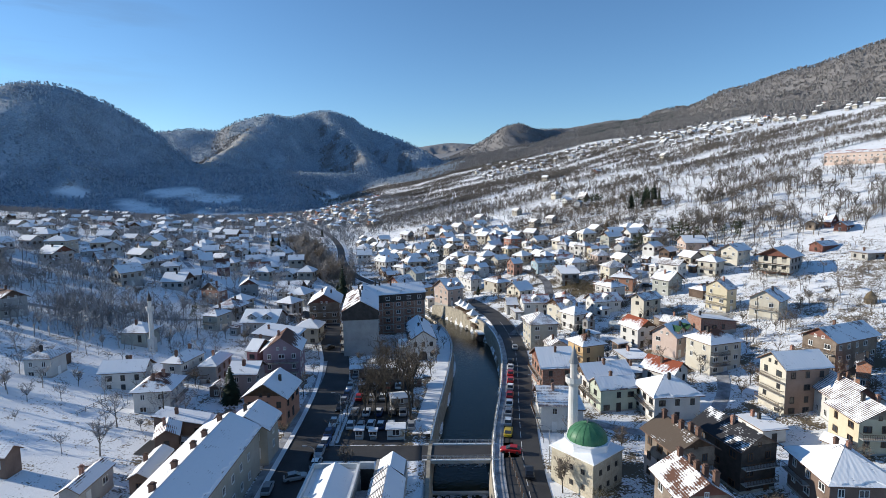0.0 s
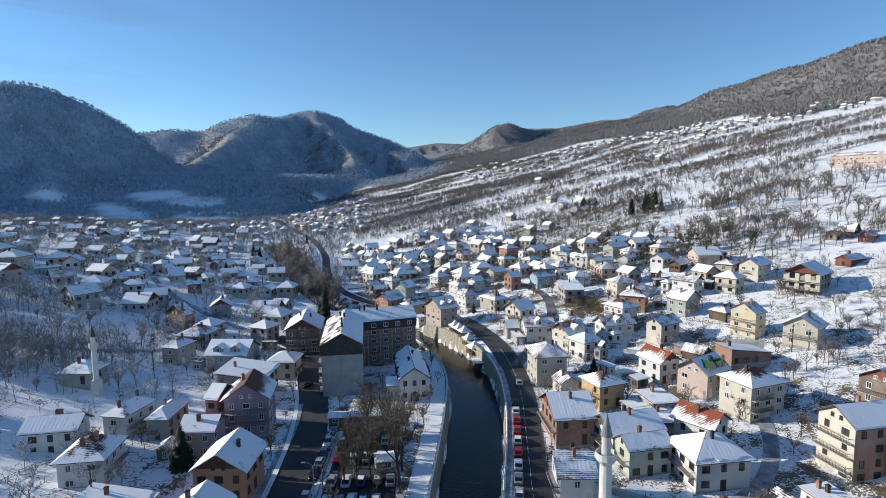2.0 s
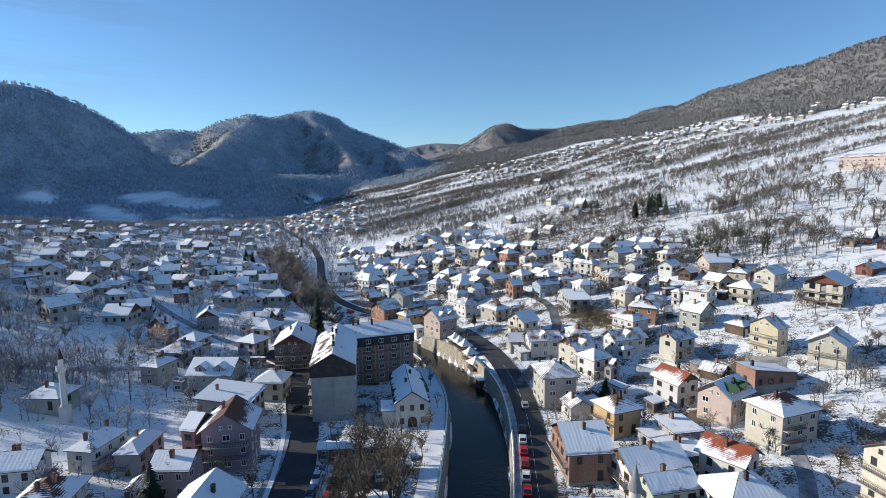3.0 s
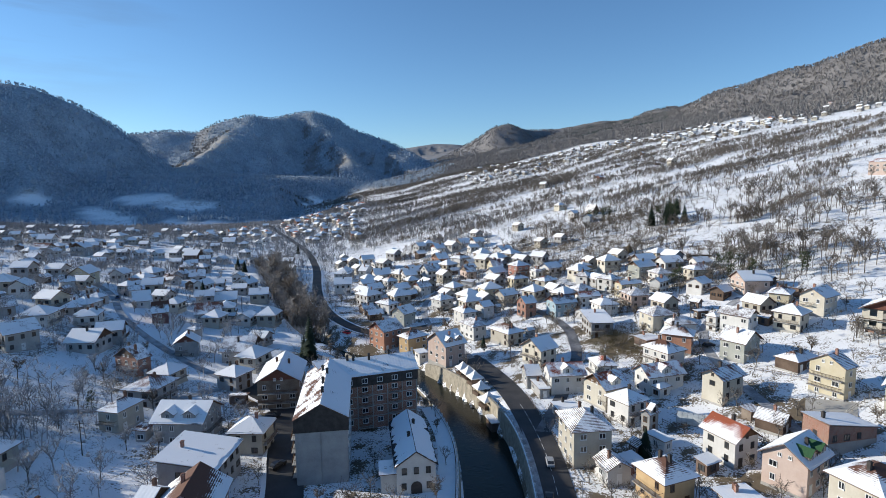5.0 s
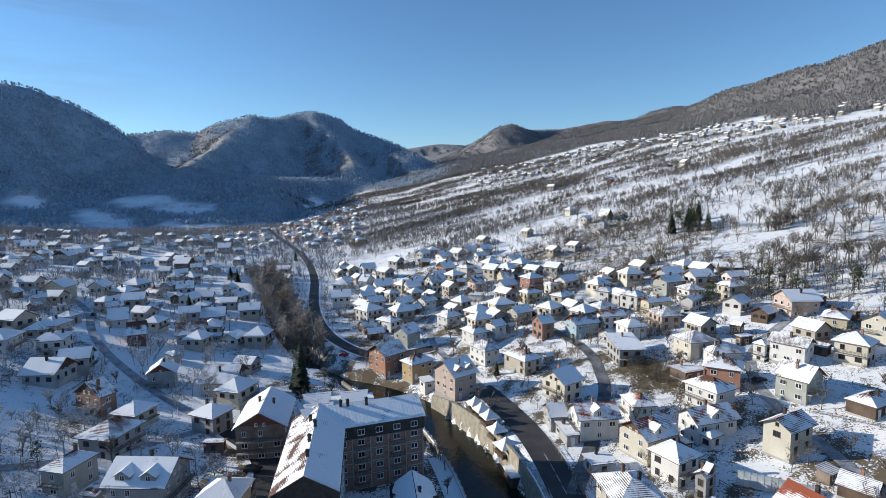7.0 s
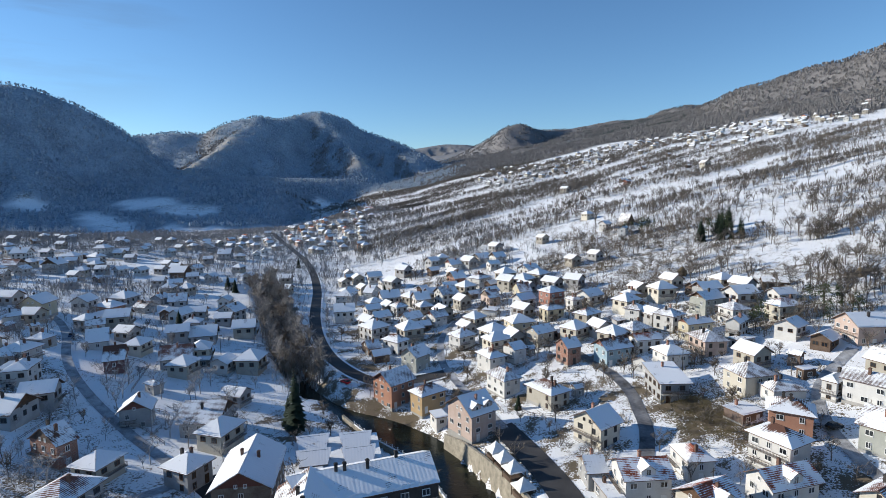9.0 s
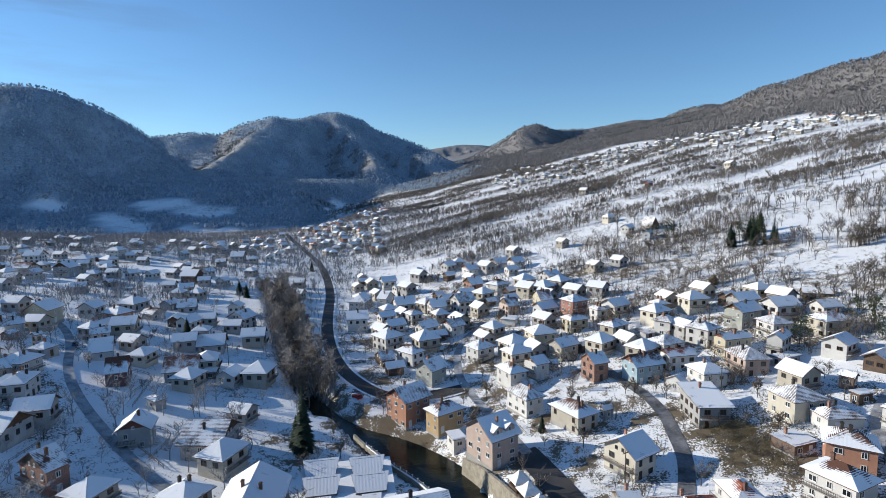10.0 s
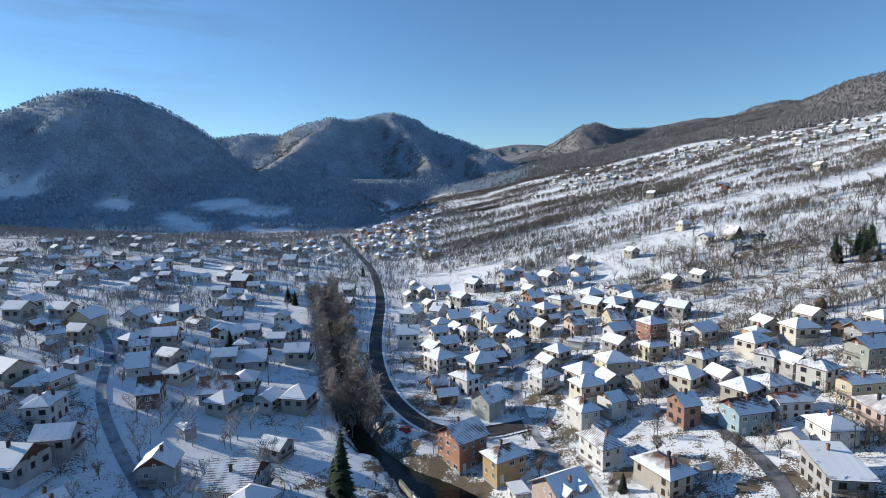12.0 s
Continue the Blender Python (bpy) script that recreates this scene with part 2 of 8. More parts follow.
f = calc(n, l, "ADD", calc(n, l, "MULTIPLY", g1, 0.4), calc(n, l, "ADD", calc(n, l, "MULTIPLY", g2, 0.6), calc(n, l, "MULTIPLY", g3, 0.72)))
f = calc(n, l, "ADD", f, calc(n, l, "MULTIPLY", bare.outputs["Fac"], 0.30))
earth = blend(n, l, g3, (0.10, 0.075, 0.05), (0.20, 0.165, 0.11))
snow_c = blend(n, l, g2, SNOW_A, SNOW_B)
open_land = blend(n, l, ramp(n, l, f, 0.94, 1.02), snow_c, earth)
rock, haze_tint = n.new("ShaderNodeAttribute"), n.new("ShaderNodeAttribute")
rock.attribute_name, haze_tint.attribute_name = "rock", "haze_tint"
# woods floor with patchy snow; painted blue haze on hills turned from the sun
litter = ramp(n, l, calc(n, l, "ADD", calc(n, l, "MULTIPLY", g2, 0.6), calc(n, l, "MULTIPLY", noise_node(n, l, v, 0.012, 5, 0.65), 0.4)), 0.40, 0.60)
floor_c = blend(n, l, haze_tint.outputs["Fac"], blend(n, l, litter, (0.14, 0.132, 0.129), (0.25, 0.238, 0.234)), blend(n, l, litter, (0.18, 0.213, 0.255), (0.41, 0.465, 0.525)))
wooded = blend(n, l, woods.outputs["Fac"], open_land, floor_c)
l.new(blend(n, l, rock.outputs["Fac"], wooded, blend(n, l, g2, (0.30, 0.27, 0.23), (0.58, 0.55, 0.50))), p.inputs["Base Color"])
bump(n, l, p, g3, 0.6, 0.12)


# ---- helpers for meshes ----
def mesh_of(name, verts, faces, mats, index=None, uvs=None, smooth=False):
    me = bpy.data.meshes.new(name)
    me.from_pydata([tuple(v) for v in verts], [], [tuple(f) for f in faces])
    for mm in mats:
        me.materials.append(MATS[mm])
    if index is not None:
        me.polygons.foreach_set("material_index", index)
    if uvs is not None:
        layer = me.uv_layers.new(name="UVMap")
        flat = [c for f in faces for k in f for c in uvs[k]]
        layer.data.foreach_set("uv", flat)
    if smooth:
        me.polygons.foreach_set("use_smooth", [True] * len(me.polygons))
    me.update()
    return me


def part(name, me, parent, label=""):
    ob = new(name, me)
    ob.parent = parent
    if label:
        ob["label"] = label
    return ob


def thing(name, m, label, category, group="", kind=""):
    ob = new(name)
    ob.matrix_basis = m
    return tagged(ob, label, category, group, kind)


class Shape:
    """Collects boxes, tubes and faces for one mesh."""

    def __init__(self):
        self.v, self.f = [], []

    def face(self, *pts):
        k = len(self.v)
        self.v += [tuple(q) for q in pts]
        self.f.append(tuple(range(k, k + len(pts))))

    def box(self, x0, y0, z0, x1, y1, z1, m=None):
        c = [(x, y, z) for z in (z0, z1) for x, y in ((x0, y0), (x1, y0), (x1, y1), (x0, y1))]
        if m is not None:
            c = [tuple(m @ Vector(q)) for q in c]
        k = len(self.v)
        self.v += c
        self.f += [tuple(k + i for i in q) for q in ((3, 2, 1, 0), (4, 5, 6, 7), (0, 1, 5, 4), (1, 2, 6, 5), (2, 3, 7, 6), (3, 0, 4, 7))]

    def tube(self, a, b, r0, r1, sides=6, caps=True):
        a, b = Vector(a), Vector(b)
        d = (b - a).normalized()
        s = d.cross(Vector((0.31, 0.95, 0.05))).normalized()
        t = d.cross(s)
        k = len(self.v)
        for c, r in ((a, r0), (b, r1)):
            for i in range(sides):
                w = 2 * math.pi * i / sides
                self.v.append(tuple(c + (s * math.cos(w) + t * math.sin(w)) * r))
        for i in range(sides):
            j = (i + 1) % sides
            self.f.append((k + i, k + j, k + sides + j, k + sides + i))
        if caps:
            self.f.append(tuple(k + sides + i for i in range(sides)))

    def lathe(self, profile, sides=24, cx=0.0, cy=0.0):
        k = len(self.v)
        for r, z in profile:
            for i in range(sides):
                w = 2 * math.pi * i / sides
                self.v.append((cx + r * math.cos(w), cy + r * math.sin(w), z))
        for j in range(len(profile) - 1):
            for i in range(sides):
                i2 = (i + 1) % sides
                self.f.append((k + j * sides + i, k + j * sides + i2, k + (j + 1) * sides + i2, k + (j + 1) * sides + i))

    def mesh(self, name, *mats, smooth=False):
        return mesh_of(name, self.v, self.f, mats, smooth=smooth)


# ---- lie of the land ----
def smax(a, b, k):
    h = np.clip(0.5 + 0.5 * (a - b) / k, 0, 1)
    return b + (a - b) * h + k * h * (1 - h)


def land(x, y):
    """The valley floor between two slopes, before the river is cut into it."""
    right = 0.2 * x + 0.08 * y - 24.0
    left = np.minimum(np.interp(y, [270, 400, 580, 780], [0.19, 0.095, 0.08, 0.02]) * (-x - 70.0), 60.0)
    z = smax(smax(right, left, 6.0), 0.0 * x, 8.0) - 0.8
    z = z + 9.0 * np.exp(-((x + 150) / 110.0) ** 2 - ((y - 820) / 130.0) ** 2)
    return z - 5.0 * np.exp(-((x + 16) / 26.0) ** 2 - ((y - 258) / 30.0) ** 2)


def fold(x, y):
    """Gullies and shoulders of the wooded hills."""
    return (0.6 - 2 * np.abs(wobble(x, y, 560, 31))) * 30 + (0.6 - 2 * np.abs(wobble(x, y, 230, 32))) * 17 + wobble(x, y, 85, 34) * 6


def ridge(x, y, pts, foot, fall=0.3):
    """A range of hills: crest distance and height by bearing, rising over its foot's width, with folds below the crest."""
    az, r = np.degrees(np.arctan2(x, y)), np.hypot(x, y)
    a, rr, zz = np.array(pts, float).T
    fine = np.linspace(-140, 140, 1401)
    soft = np.hanning(9) / np.hanning(9).sum()
    R = np.interp(az, fine, np.convolve(np.pad(np.interp(fine, a, rr), 4, "edge"), soft, "valid"))
    Z = np.interp(az, fine, np.convolve(np.pad(np.interp(fine, a, zz), 4, "edge"), soft, "valid"))
    t = np.clip((r - (R - foot)) / foot, 0, 1)
    up = -60 + (Z + 60) * (t * t * (3 - 2 * t) * 0.55 + t * 0.45) + fold(x, y) * 4 * t * (1 - t)
    return np.where(r < R, up, Z - fall * (r - R))


def spur(x, y, a, b, steep):
    """A side ridge from one point down to another, falling off on both sides: height and distance from its crest."""
    (ax, ay, az), (bx, by, bz) = a, b
    s = np.clip(((x - ax) * (bx - ax) + (y - ay) * (by - ay)) / ((bx - ax) ** 2 + (by - ay) ** 2), 0, 1)
    off = np.hypot(x - ax - s * (bx - ax) + 14 * wobble(x, y, 150, 36), y - ay - s * (by - ay))
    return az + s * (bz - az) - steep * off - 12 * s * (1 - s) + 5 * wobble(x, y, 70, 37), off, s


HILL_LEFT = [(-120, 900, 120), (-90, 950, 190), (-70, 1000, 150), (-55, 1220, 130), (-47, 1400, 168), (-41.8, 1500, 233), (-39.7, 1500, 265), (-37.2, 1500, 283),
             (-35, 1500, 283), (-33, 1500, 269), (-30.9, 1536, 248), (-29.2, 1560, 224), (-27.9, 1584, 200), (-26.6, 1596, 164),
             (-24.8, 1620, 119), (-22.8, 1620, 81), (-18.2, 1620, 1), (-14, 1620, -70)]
HILL_MID = [(-60, 2100, 150), (-40, 2100, 220), (-27.9, 2100, 242), (-25.1, 2100, 256), (-22.3, 2050, 248), (-20.5, 2000, 279), (-17.6, 2000, 306), (-15.7, 2050, 300),
            (-13.5, 2200, 342), (-11.8, 2200, 350), (-9.5, 2200, 327), (-7.8, 2150, 278), (-4.9, 2100, 237), (-2.6, 2000, 194),
            (-0.8, 1950, 154), (1.0, 1900, 121), (4, 1900, 40), (8, 1900, -60)]
HILL_FAR = [(-12, 3900, 200), (-3.2, 3900, 329), (0.4, 3900, 363), (2.8, 3900, 358), (5.1, 3900, 332), (12, 3900, 200)]
HILL_KNOB = [(-4, 2500, 0), (0.4, 2500, 169), (2.8, 2500, 227), (5.1, 2450, 277), (6.3, 2400, 308), (7.7, 2400, 326), (9.2, 2400, 305),
             (10.3, 2500, 302), (12.6, 2700, 324), (17, 2700, 356), (19.1, 2700, 351), (20.7, 2600, 369), (22.7, 2500, 374),
             (24.2, 2500, 370), (30, 2500, 340), (40, 2500, 300)]
HILL_RIGHT = [(14, 1900, 0), (20, 1900, 200), (23.2, 1900, 278), (24.7, 1900, 301), (26.5, 1800, 316), (29.2, 1750, 324), (31.8, 1700, 340),
              (33.8, 1650, 338), (36.1, 1600, 351), (38.5, 1600, 369), (50, 1500, 400), (80, 1300, 380), (120, 1200, 250)]


SPUR_LIT, SPUR_CLIFF = ((-605, 1906, 300), (-618, 1421, 118)), ((-450, 2153, 345), (-240, 1690, 140))
# snow fields at the foot of the wooded hills: middle, half length, half width, turn
FIELDS = [(-500, 905, 66, 24, -35), (-503, 1018, 46, 32, 8), (-388, 895, 44, 22, -38), (-346, 915, 26, 20, 0), (-428, 1006, 48, 26, 12), (-640, 938, 24, 16, 0), (-812, 905, 48, 44, 0)]


def field_at(x, y):
    """How far inside the snow fields a point is: below one inside."""
    out = np.full(np.shape(x), 9.0)
    for fx, fy, a, b, turn in FIELDS:
        c, q = math.cos(radians(turn)), math.sin(radians(turn))
        u, w = (x - fx) * c + (y - fy) * q, -(x - fx) * q + (y - fy) * c
        out = np.minimum(out, ((np.abs(u) / a) ** 3 + (np.abs(w) / b) ** 3) ** (1 / 3))
    return out + 0.18 * wobble(x, y, 40, 39)


def wobble(x, y, size, seed):
    """Cheap smooth unevenness, about -1 to 1."""
    out = 0 * x
    rs = np.random.RandomState(seed)
    for k in range(7):
        a, f, ph = rs.uniform(0, 6.28), (0.6 + 0.35 * k) / size, rs.uniform(0, 6.28)
        out = out + np.sin((x * np.cos(a) + y * np.sin(a)) * f * 6.28 + ph + 1.5 * np.sin((x * np.sin(a) - y * np.cos(a)) * f * 2.1 + k)) / (1 + 0.5 * k)
    return out / 2.6


RIVER = [(2.5, 20, 5.5), (2.5, 88, 5.5), (3, 100, 6), (4.5, 115, 6.5), (7, 132, 7), (9.5, 154, 7.5), (10.5, 175, 7.5), (8.5, 191, 8), (4, 207, 8),
         (-2, 222, 7.5), (-9, 236, 8), (-18, 247, 8), (-28, 257, 6.5), (-39, 266, 3.4), (-51, 280, 2.2), (-66, 305, 2.0), (-88, 360, 2.0),
         (-107, 410, 2.2), (-128, 455, 2.0)]


def along(points, step):
    """A smooth line through points, as rows of equal steps."""
    pts = np.array(points, float)
    for _ in range(3):
        q = np.empty((2 * len(pts) - 2, pts.shape[1]))
        q[0::2], q[1::2] = pts[:-1] * 0.75 + pts[1:] * 0.25, pts[:-1] * 0.25 + pts[1:] * 0.75
        pts = np.vstack([pts[:1], q, pts[-1:]])
    s = np.r_[0, np.cumsum(np.hypot(*np.diff(pts[:, :2], axis=0).T))]
    t = np.linspace(0, s[-1], max(2, int(s[-1] / step) + 1))
    return np.stack([np.interp(t, s, pts[:, k]) for k in range(pts.shape[1])], 1)


RIVER_LINE = along(RIVER, 2.0)


def water_level(y):
    return np.interp(y, [60, 115, 200, 250, 330, 400, 460], [-5.0, -5.2, -6.4, -7.6, -5.6, -3.0, -1.5])


def river_gap(x, y):
    """Distance to the river's edge: below zero in the river."""
    shape = np.shape(x)
    x, y = np.ravel(x), np.ravel(y)
    best = np.full(x.shape, 1e3)
    near = (x > -170) & (x < 40) & (y < 500) & (y > 0)
    xn, yn, b = x[near], y[near], np.full(near.sum(), 1e3)
    for cx, cy, hw in RIVER_LINE:
        b = np.minimum(b, np.hypot(xn - cx, yn - cy) - hw)
    best[near] = b
    return best.reshape(shape)


def hills(x, y):
    z = smax(np.minimum(land(x, y), 330), -50 + 0 * x, 5)
    r, az = np.hypot(x, y), np.degrees(np.arctan2(x, y))
    toe = 0.26 * (r - 960) - np.clip((az + 16) * 12, 0, 300)
    z = smax(z, np.where(az < 0, np.minimum(toe, 85), -99), 10)
    tall = np.full(np.shape(x), -1e3)
    for pts, foot in ((HILL_LEFT, 520), (HILL_MID, 640), (HILL_FAR, 900), (HILL_KNOB, 800), (HILL_RIGHT, 560)):
        tall = np.maximum(tall, ridge(x, y, pts, foot))
    tall = smax(smax(tall, spur(x, y, *SPUR_LIT, 0.62)[0], 12), spur(x, y, *SPUR_CLIFF, 0.6)[0], 12)
    z = z + wobble(x, y, 60, 9) * 0.5 * np.clip((r - 250) / 200, 0, 1) + wobble(x, y, 260, 11) * 4.0 * np.clip((r - 450) / 500, 0, 1)
    return smax(tall, z, 14), tall - z


def height(x, y):
    z, _ = hills(x, y)
    gap = river_gap(x, y)
    bed = water_level(y) - 1.2
    # a built wall on the near bank as far as the pool's end, an earth bank on the other side of it
    far_side = (x + 18) * 0.74 + (y - 247) * 0.67 > 0
    soft = np.where((y > 266) | (y > 236) & far_side, 7.0, 1.6)
    t = np.clip((gap + 0.6) / soft, 0, 1)
    return np.where(gap < soft, np.minimum(z, bed + (z - bed) * t * t * (3 - 2 * t)), z)


def spaced(lo, hi, mid_lo, mid_hi, step, grow):
    out = list(np.arange(mid_lo, mid_hi + 0.1, step))
    s, p = step, mid_hi
    while p < hi:
        s = min(s * grow, 21)
        p += s
        out.append(p)
    s, p = step, mid_lo
    while p > lo:
        s = min(s * grow, 21)
        p -= s
        out.insert(0, p)
    return np.array(out)


gx, gy = spaced(-2200, 2200, -130, 140, 2.0, 1.03), spaced(-400, 4300, 50, 330, 2.0, 1.027)
GX, GY = np.meshgrid(gx, gy)
GZ = height(GX, GY)
_, over = hills(GX, GY)
R_ALL = np.hypot(GX, GY)
WOODS = np.clip((over + 4 + 14 * wobble(GX, GY, 160, 21)) / 10, 0, 1) * (R_ALL > 500)
AZ = np.degrees(np.arctan2(GX, GY))
upper = np.clip((0.2 * GX + 0.08 * GY - 24 - 168 + 22 * wobble(GX, GY, 200, 8)) / 12, 0, 1) * (GX > 0)
knob = np.clip((R_ALL - 1290 + 110 * wobble(GX, GY, 300, 14)) / 60, 0, 1)
vale = np.clip((R_ALL - 965 + 40 * wobble(GX, GY, 120, 15)) / 40, 0, 1) * (GX < -0.22 * GY + 25 * wobble(GX, GY, 90, 16))
WOODS = np.maximum(np.maximum(WOODS, vale), np.maximum(upper, knob))
WOODS = WOODS * np.clip((field_at(GX, GY) - 0.85) / 0.3, 0, 1)
_, off_lit, s_lit = spur(GX, GY, *SPUR_LIT, 0.6)
ROCK = np.clip(1.3 - off_lit / 22, 0, 1) * (s_lit > 0.3) * (wobble(GX, GY, 60, 51) > -0.3) + np.clip(1.4 - np.hypot((GX + 246) / 52, (GY - 1712) / 46), 0, 1) * (wobble(GX, GY, 45, 52) > -0.1)
ROCK = np.clip(ROCK, 0, 1)
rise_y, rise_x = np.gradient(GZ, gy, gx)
# haze painted weaker on slopes facing the sun and on the farthest range
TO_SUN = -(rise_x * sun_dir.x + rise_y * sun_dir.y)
HAZE_TINT = np.clip((6 - AZ) / 8, 0, 1) * np.clip(1.2 - 3.5 * TO_SUN, 0.3, 1) * np.where(R_ALL > 2700, 0.25, 1)


def meadow_at(x, y):
    """Clean snow fields on the sunny slope, long in the direction of its fall."""
    u, w = -0.30 * x + 0.95 * y, 0.95 * x + 0.30 * y
    return wobble(u, w * 0.42, 78, 61) > 0.12


ACROSS, DOWN = -0.37 * GX + 0.93 * GY, 0.93 * GX + 0.37 * GY
BARE = np.clip(wobble(GX, GY, 90, 41) - 0.45, 0, 1) * 0.9
BARE = BARE + np.clip(wobble(ACROSS, DOWN * 0.16, 46, 43) - 0.42, 0, 1) * 1.1 * np.clip((0.2 * GX + 0.08 * GY - 30) / 10, 0, 1)
BARE = BARE + np.clip(wobble(GX, GY, 22, 47) - 0.05, 0, 1) * 0.6 * (GX > -50) * (GY < 440) * (GX < 150)
BARE = BARE + np.clip(wobble(GX, GY, 34, 48) - 0.2, 0, 1) * 0.45 * (GX <= -50)
BARE = BARE + np.clip(wobble(GX, GY, 7.5, 49) + 0.15, 0, 1) * 0.75 * (GX > -60) * (GY < 430) * (GX < 160)
BARE = BARE + 0.35 * (R_ALL > 560) * (R_ALL < 960) * (AZ < -18) * np.clip(wobble(GX, GY, 60, 50) + 0.7, 0, 1)
BARE = BARE * (np.hypot((GX - 150) / 26, (GY - 342) / 16) > 1)
BARE = BARE + 0.9 * np.exp(-((GX - 60) / 9) ** 2 - ((GY - 234) / 11) ** 2)
open_slope = (0.2 * GX + 0.08 * GY - 24 > 8) & (R_ALL < 1400)
BARE = np.where(open_slope, np.where(meadow_at(GX, GY), BARE * 0.15, BARE * 0.45 + 0.26 * np.clip(wobble(GX, GY, 16, 62) + 0.35, 0, 1)), BARE)
gap_all = river_gap(GX, GY)
BARE = BARE + 0.3 * (gap_all < 5) * (GY > 236)


def on_ground(x, y):
    """Height of the ground sheet itself, between its corners."""
    i = np.clip(np.searchsorted(gx, x) - 1, 0, len(gx) - 2)
    j = np.clip(np.searchsorted(gy, y) - 1, 0, len(gy) - 2)
    u, w = np.clip((x - gx[i]) / (gx[i + 1] - gx[i]), 0, 1), np.clip((y - gy[j]) / (gy[j + 1] - gy[j]), 0, 1)
    return (GZ[j, i] * (1 - u) + GZ[j, i + 1] * u) * (1 - w) + (GZ[j + 1, i] * (1 - u) + GZ[j + 1, i + 1] * u) * w


def ground_at(x, y):
    return float(on_ground(np.array([float(x)]), np.array([float(y)]))[0])


def build_ground():
    ny, nx = GX.shape
    me = bpy.data.meshes.new("ground")
    idx = np.arange(ny * nx).reshape(ny, nx)
    quads = np.stack([idx[:-1, :-1], idx[:-1, 1:], idx[1:, 1:], idx[1:, :-1]], -1).reshape(-1, 4)
    me.vertices.add(ny * nx)
    me.vertices.foreach_set("co", np.stack([GX, GY, GZ], -1).astype(np.float32).ravel())
    me.loops.add(quads.size)
    me.loops.foreach_set("vertex_index", quads.astype(np.int32).ravel())
    me.polygons.add(len(quads))
    me.polygons.foreach_set("loop_start", np.arange(0, quads.size, 4, dtype=np.int32))
    me.polygons.foreach_set("use_smooth", np.ones(len(quads), bool))
    for nm, val in (("woods", WOODS), ("bare", BARE), ("rock", ROCK), ("haze_tint", HAZE_TINT)):
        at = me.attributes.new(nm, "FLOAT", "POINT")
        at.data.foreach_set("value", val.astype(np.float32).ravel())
    me.materials.append(MATS["ground"])
    me.update(calc_edges=True)
    tagged(new("ground", me), "snow-covered valley floor and slopes with bare patches", "ground", kind="structure")


build_ground()


def strip(name, line, left, right, lift, mat, label, category, rows=5, thick=0.0):
    """A band along a line, draped on the ground."""
    line = np.array(line, float)
    d = np.gradient(line[:, :2], axis=0)
    d /= np.linalg.norm(d, axis=1)[:, None]
    nrm = np.stack([-d[:, 1], d[:, 0]], 1)
    vs, fs = [], []
    offs = np.linspace(left, right, rows)
    for k in range(len(line)):
        for o in offs:
            q = line[k, :2] + nrm[k] * o
            vs.append((q[0], q[1], 0))
    V = np.array(vs)
    V[:, 2] = height(V[:, 0], V[:, 1]) + lift
    # level across, so that the band bridges the unevenness
    zz = V[:, 2].reshape(-1, rows)
    zz[:] = np.maximum(zz, zz[:, rows // 2][:, None])
    V[:, 2] = zz.ravel()
    for k in range(len(line) - 1):
        for j in range(rows - 1):
            a = k * rows + j
            fs.append((a, a + rows, a + rows + 1, a + 1))
    return tagged(new(name, mesh_of(name, V, fs, [mat], smooth=True)), label, category, kind="structure")


def water():
    L = RIVER_LINE
    d = np.gradient(L[:, :2], axis=0)
    d /= np.linalg.norm(d, axis=1)[:, None]
    vs, fs = [], []
    for (x, y, hw), (dx, dy) in zip(L, d):
        for s in (-1, 1):
            px, py = x - dy * s * (hw + 3.5), y + dx * s * (hw + 3.5)
            vs.append((px, py, float(water_level(y))))
    for k in range(len(L) - 1):
        fs.append((2 * k, 2 * k + 2, 2 * k + 3, 2 * k + 1))
    tagged(new("river_water", mesh_of("river_water", vs, fs, ["water"], smooth=True)), "dark green-brown shallow river between retaining walls", "river", kind="structure")


water()


def bank_wall(side, y0, y1, mat, label, top=0.35):
    """A retaining wall along one edge of the river, from its bed to above the street."""
    L = RIVER_LINE
    d = np.gradient(L[:, :2], axis=0)
    d /= np.linalg.norm(d, axis=1)[:, None]
    vs, fs, k = [], [], 0
    for (x, y, hw), (dx, dy) in zip(L, d):
        if not y0 <= y <= y1:
            continue
        a, b = hw - 0.15, hw + 0.55
        zb = float(water_level(y)) - 1.5
        zt = float(land(np.array([x - dy * side * (hw + 4)]), np.array([y + dx * side * (hw + 4)]))[0]) + top
        for o, z in ((a - 0.5, zb), (a, zt), (b, zt), (b + 0.2, zb)):
            vs.append((x - dy * side * o, y + dx * side * o, z))
        k += 1
    for i in range(k - 1):
        for j in range(3):
            q = (4 * i + j, 4 * i + j + 1, 4 * i + 5 + j, 4 * i + 4 + j)
            fs.append(q if side < 0 else q[::-1])
    fs += [(0, 1, 2, 3), tuple(4 * (k - 1) + j for j in (3, 2, 1, 0))]
    return tagged(new("retaining_wall", mesh_of("retaining_wall", vs, fs, [mat])), label, "wall", kind="structure")


bank_wall(1, 40, 262, "stone", "rough stone retaining wall along the river")
bank_wall(-1, 40, 240, "stone", "sunlit stone retaining wall along the river")

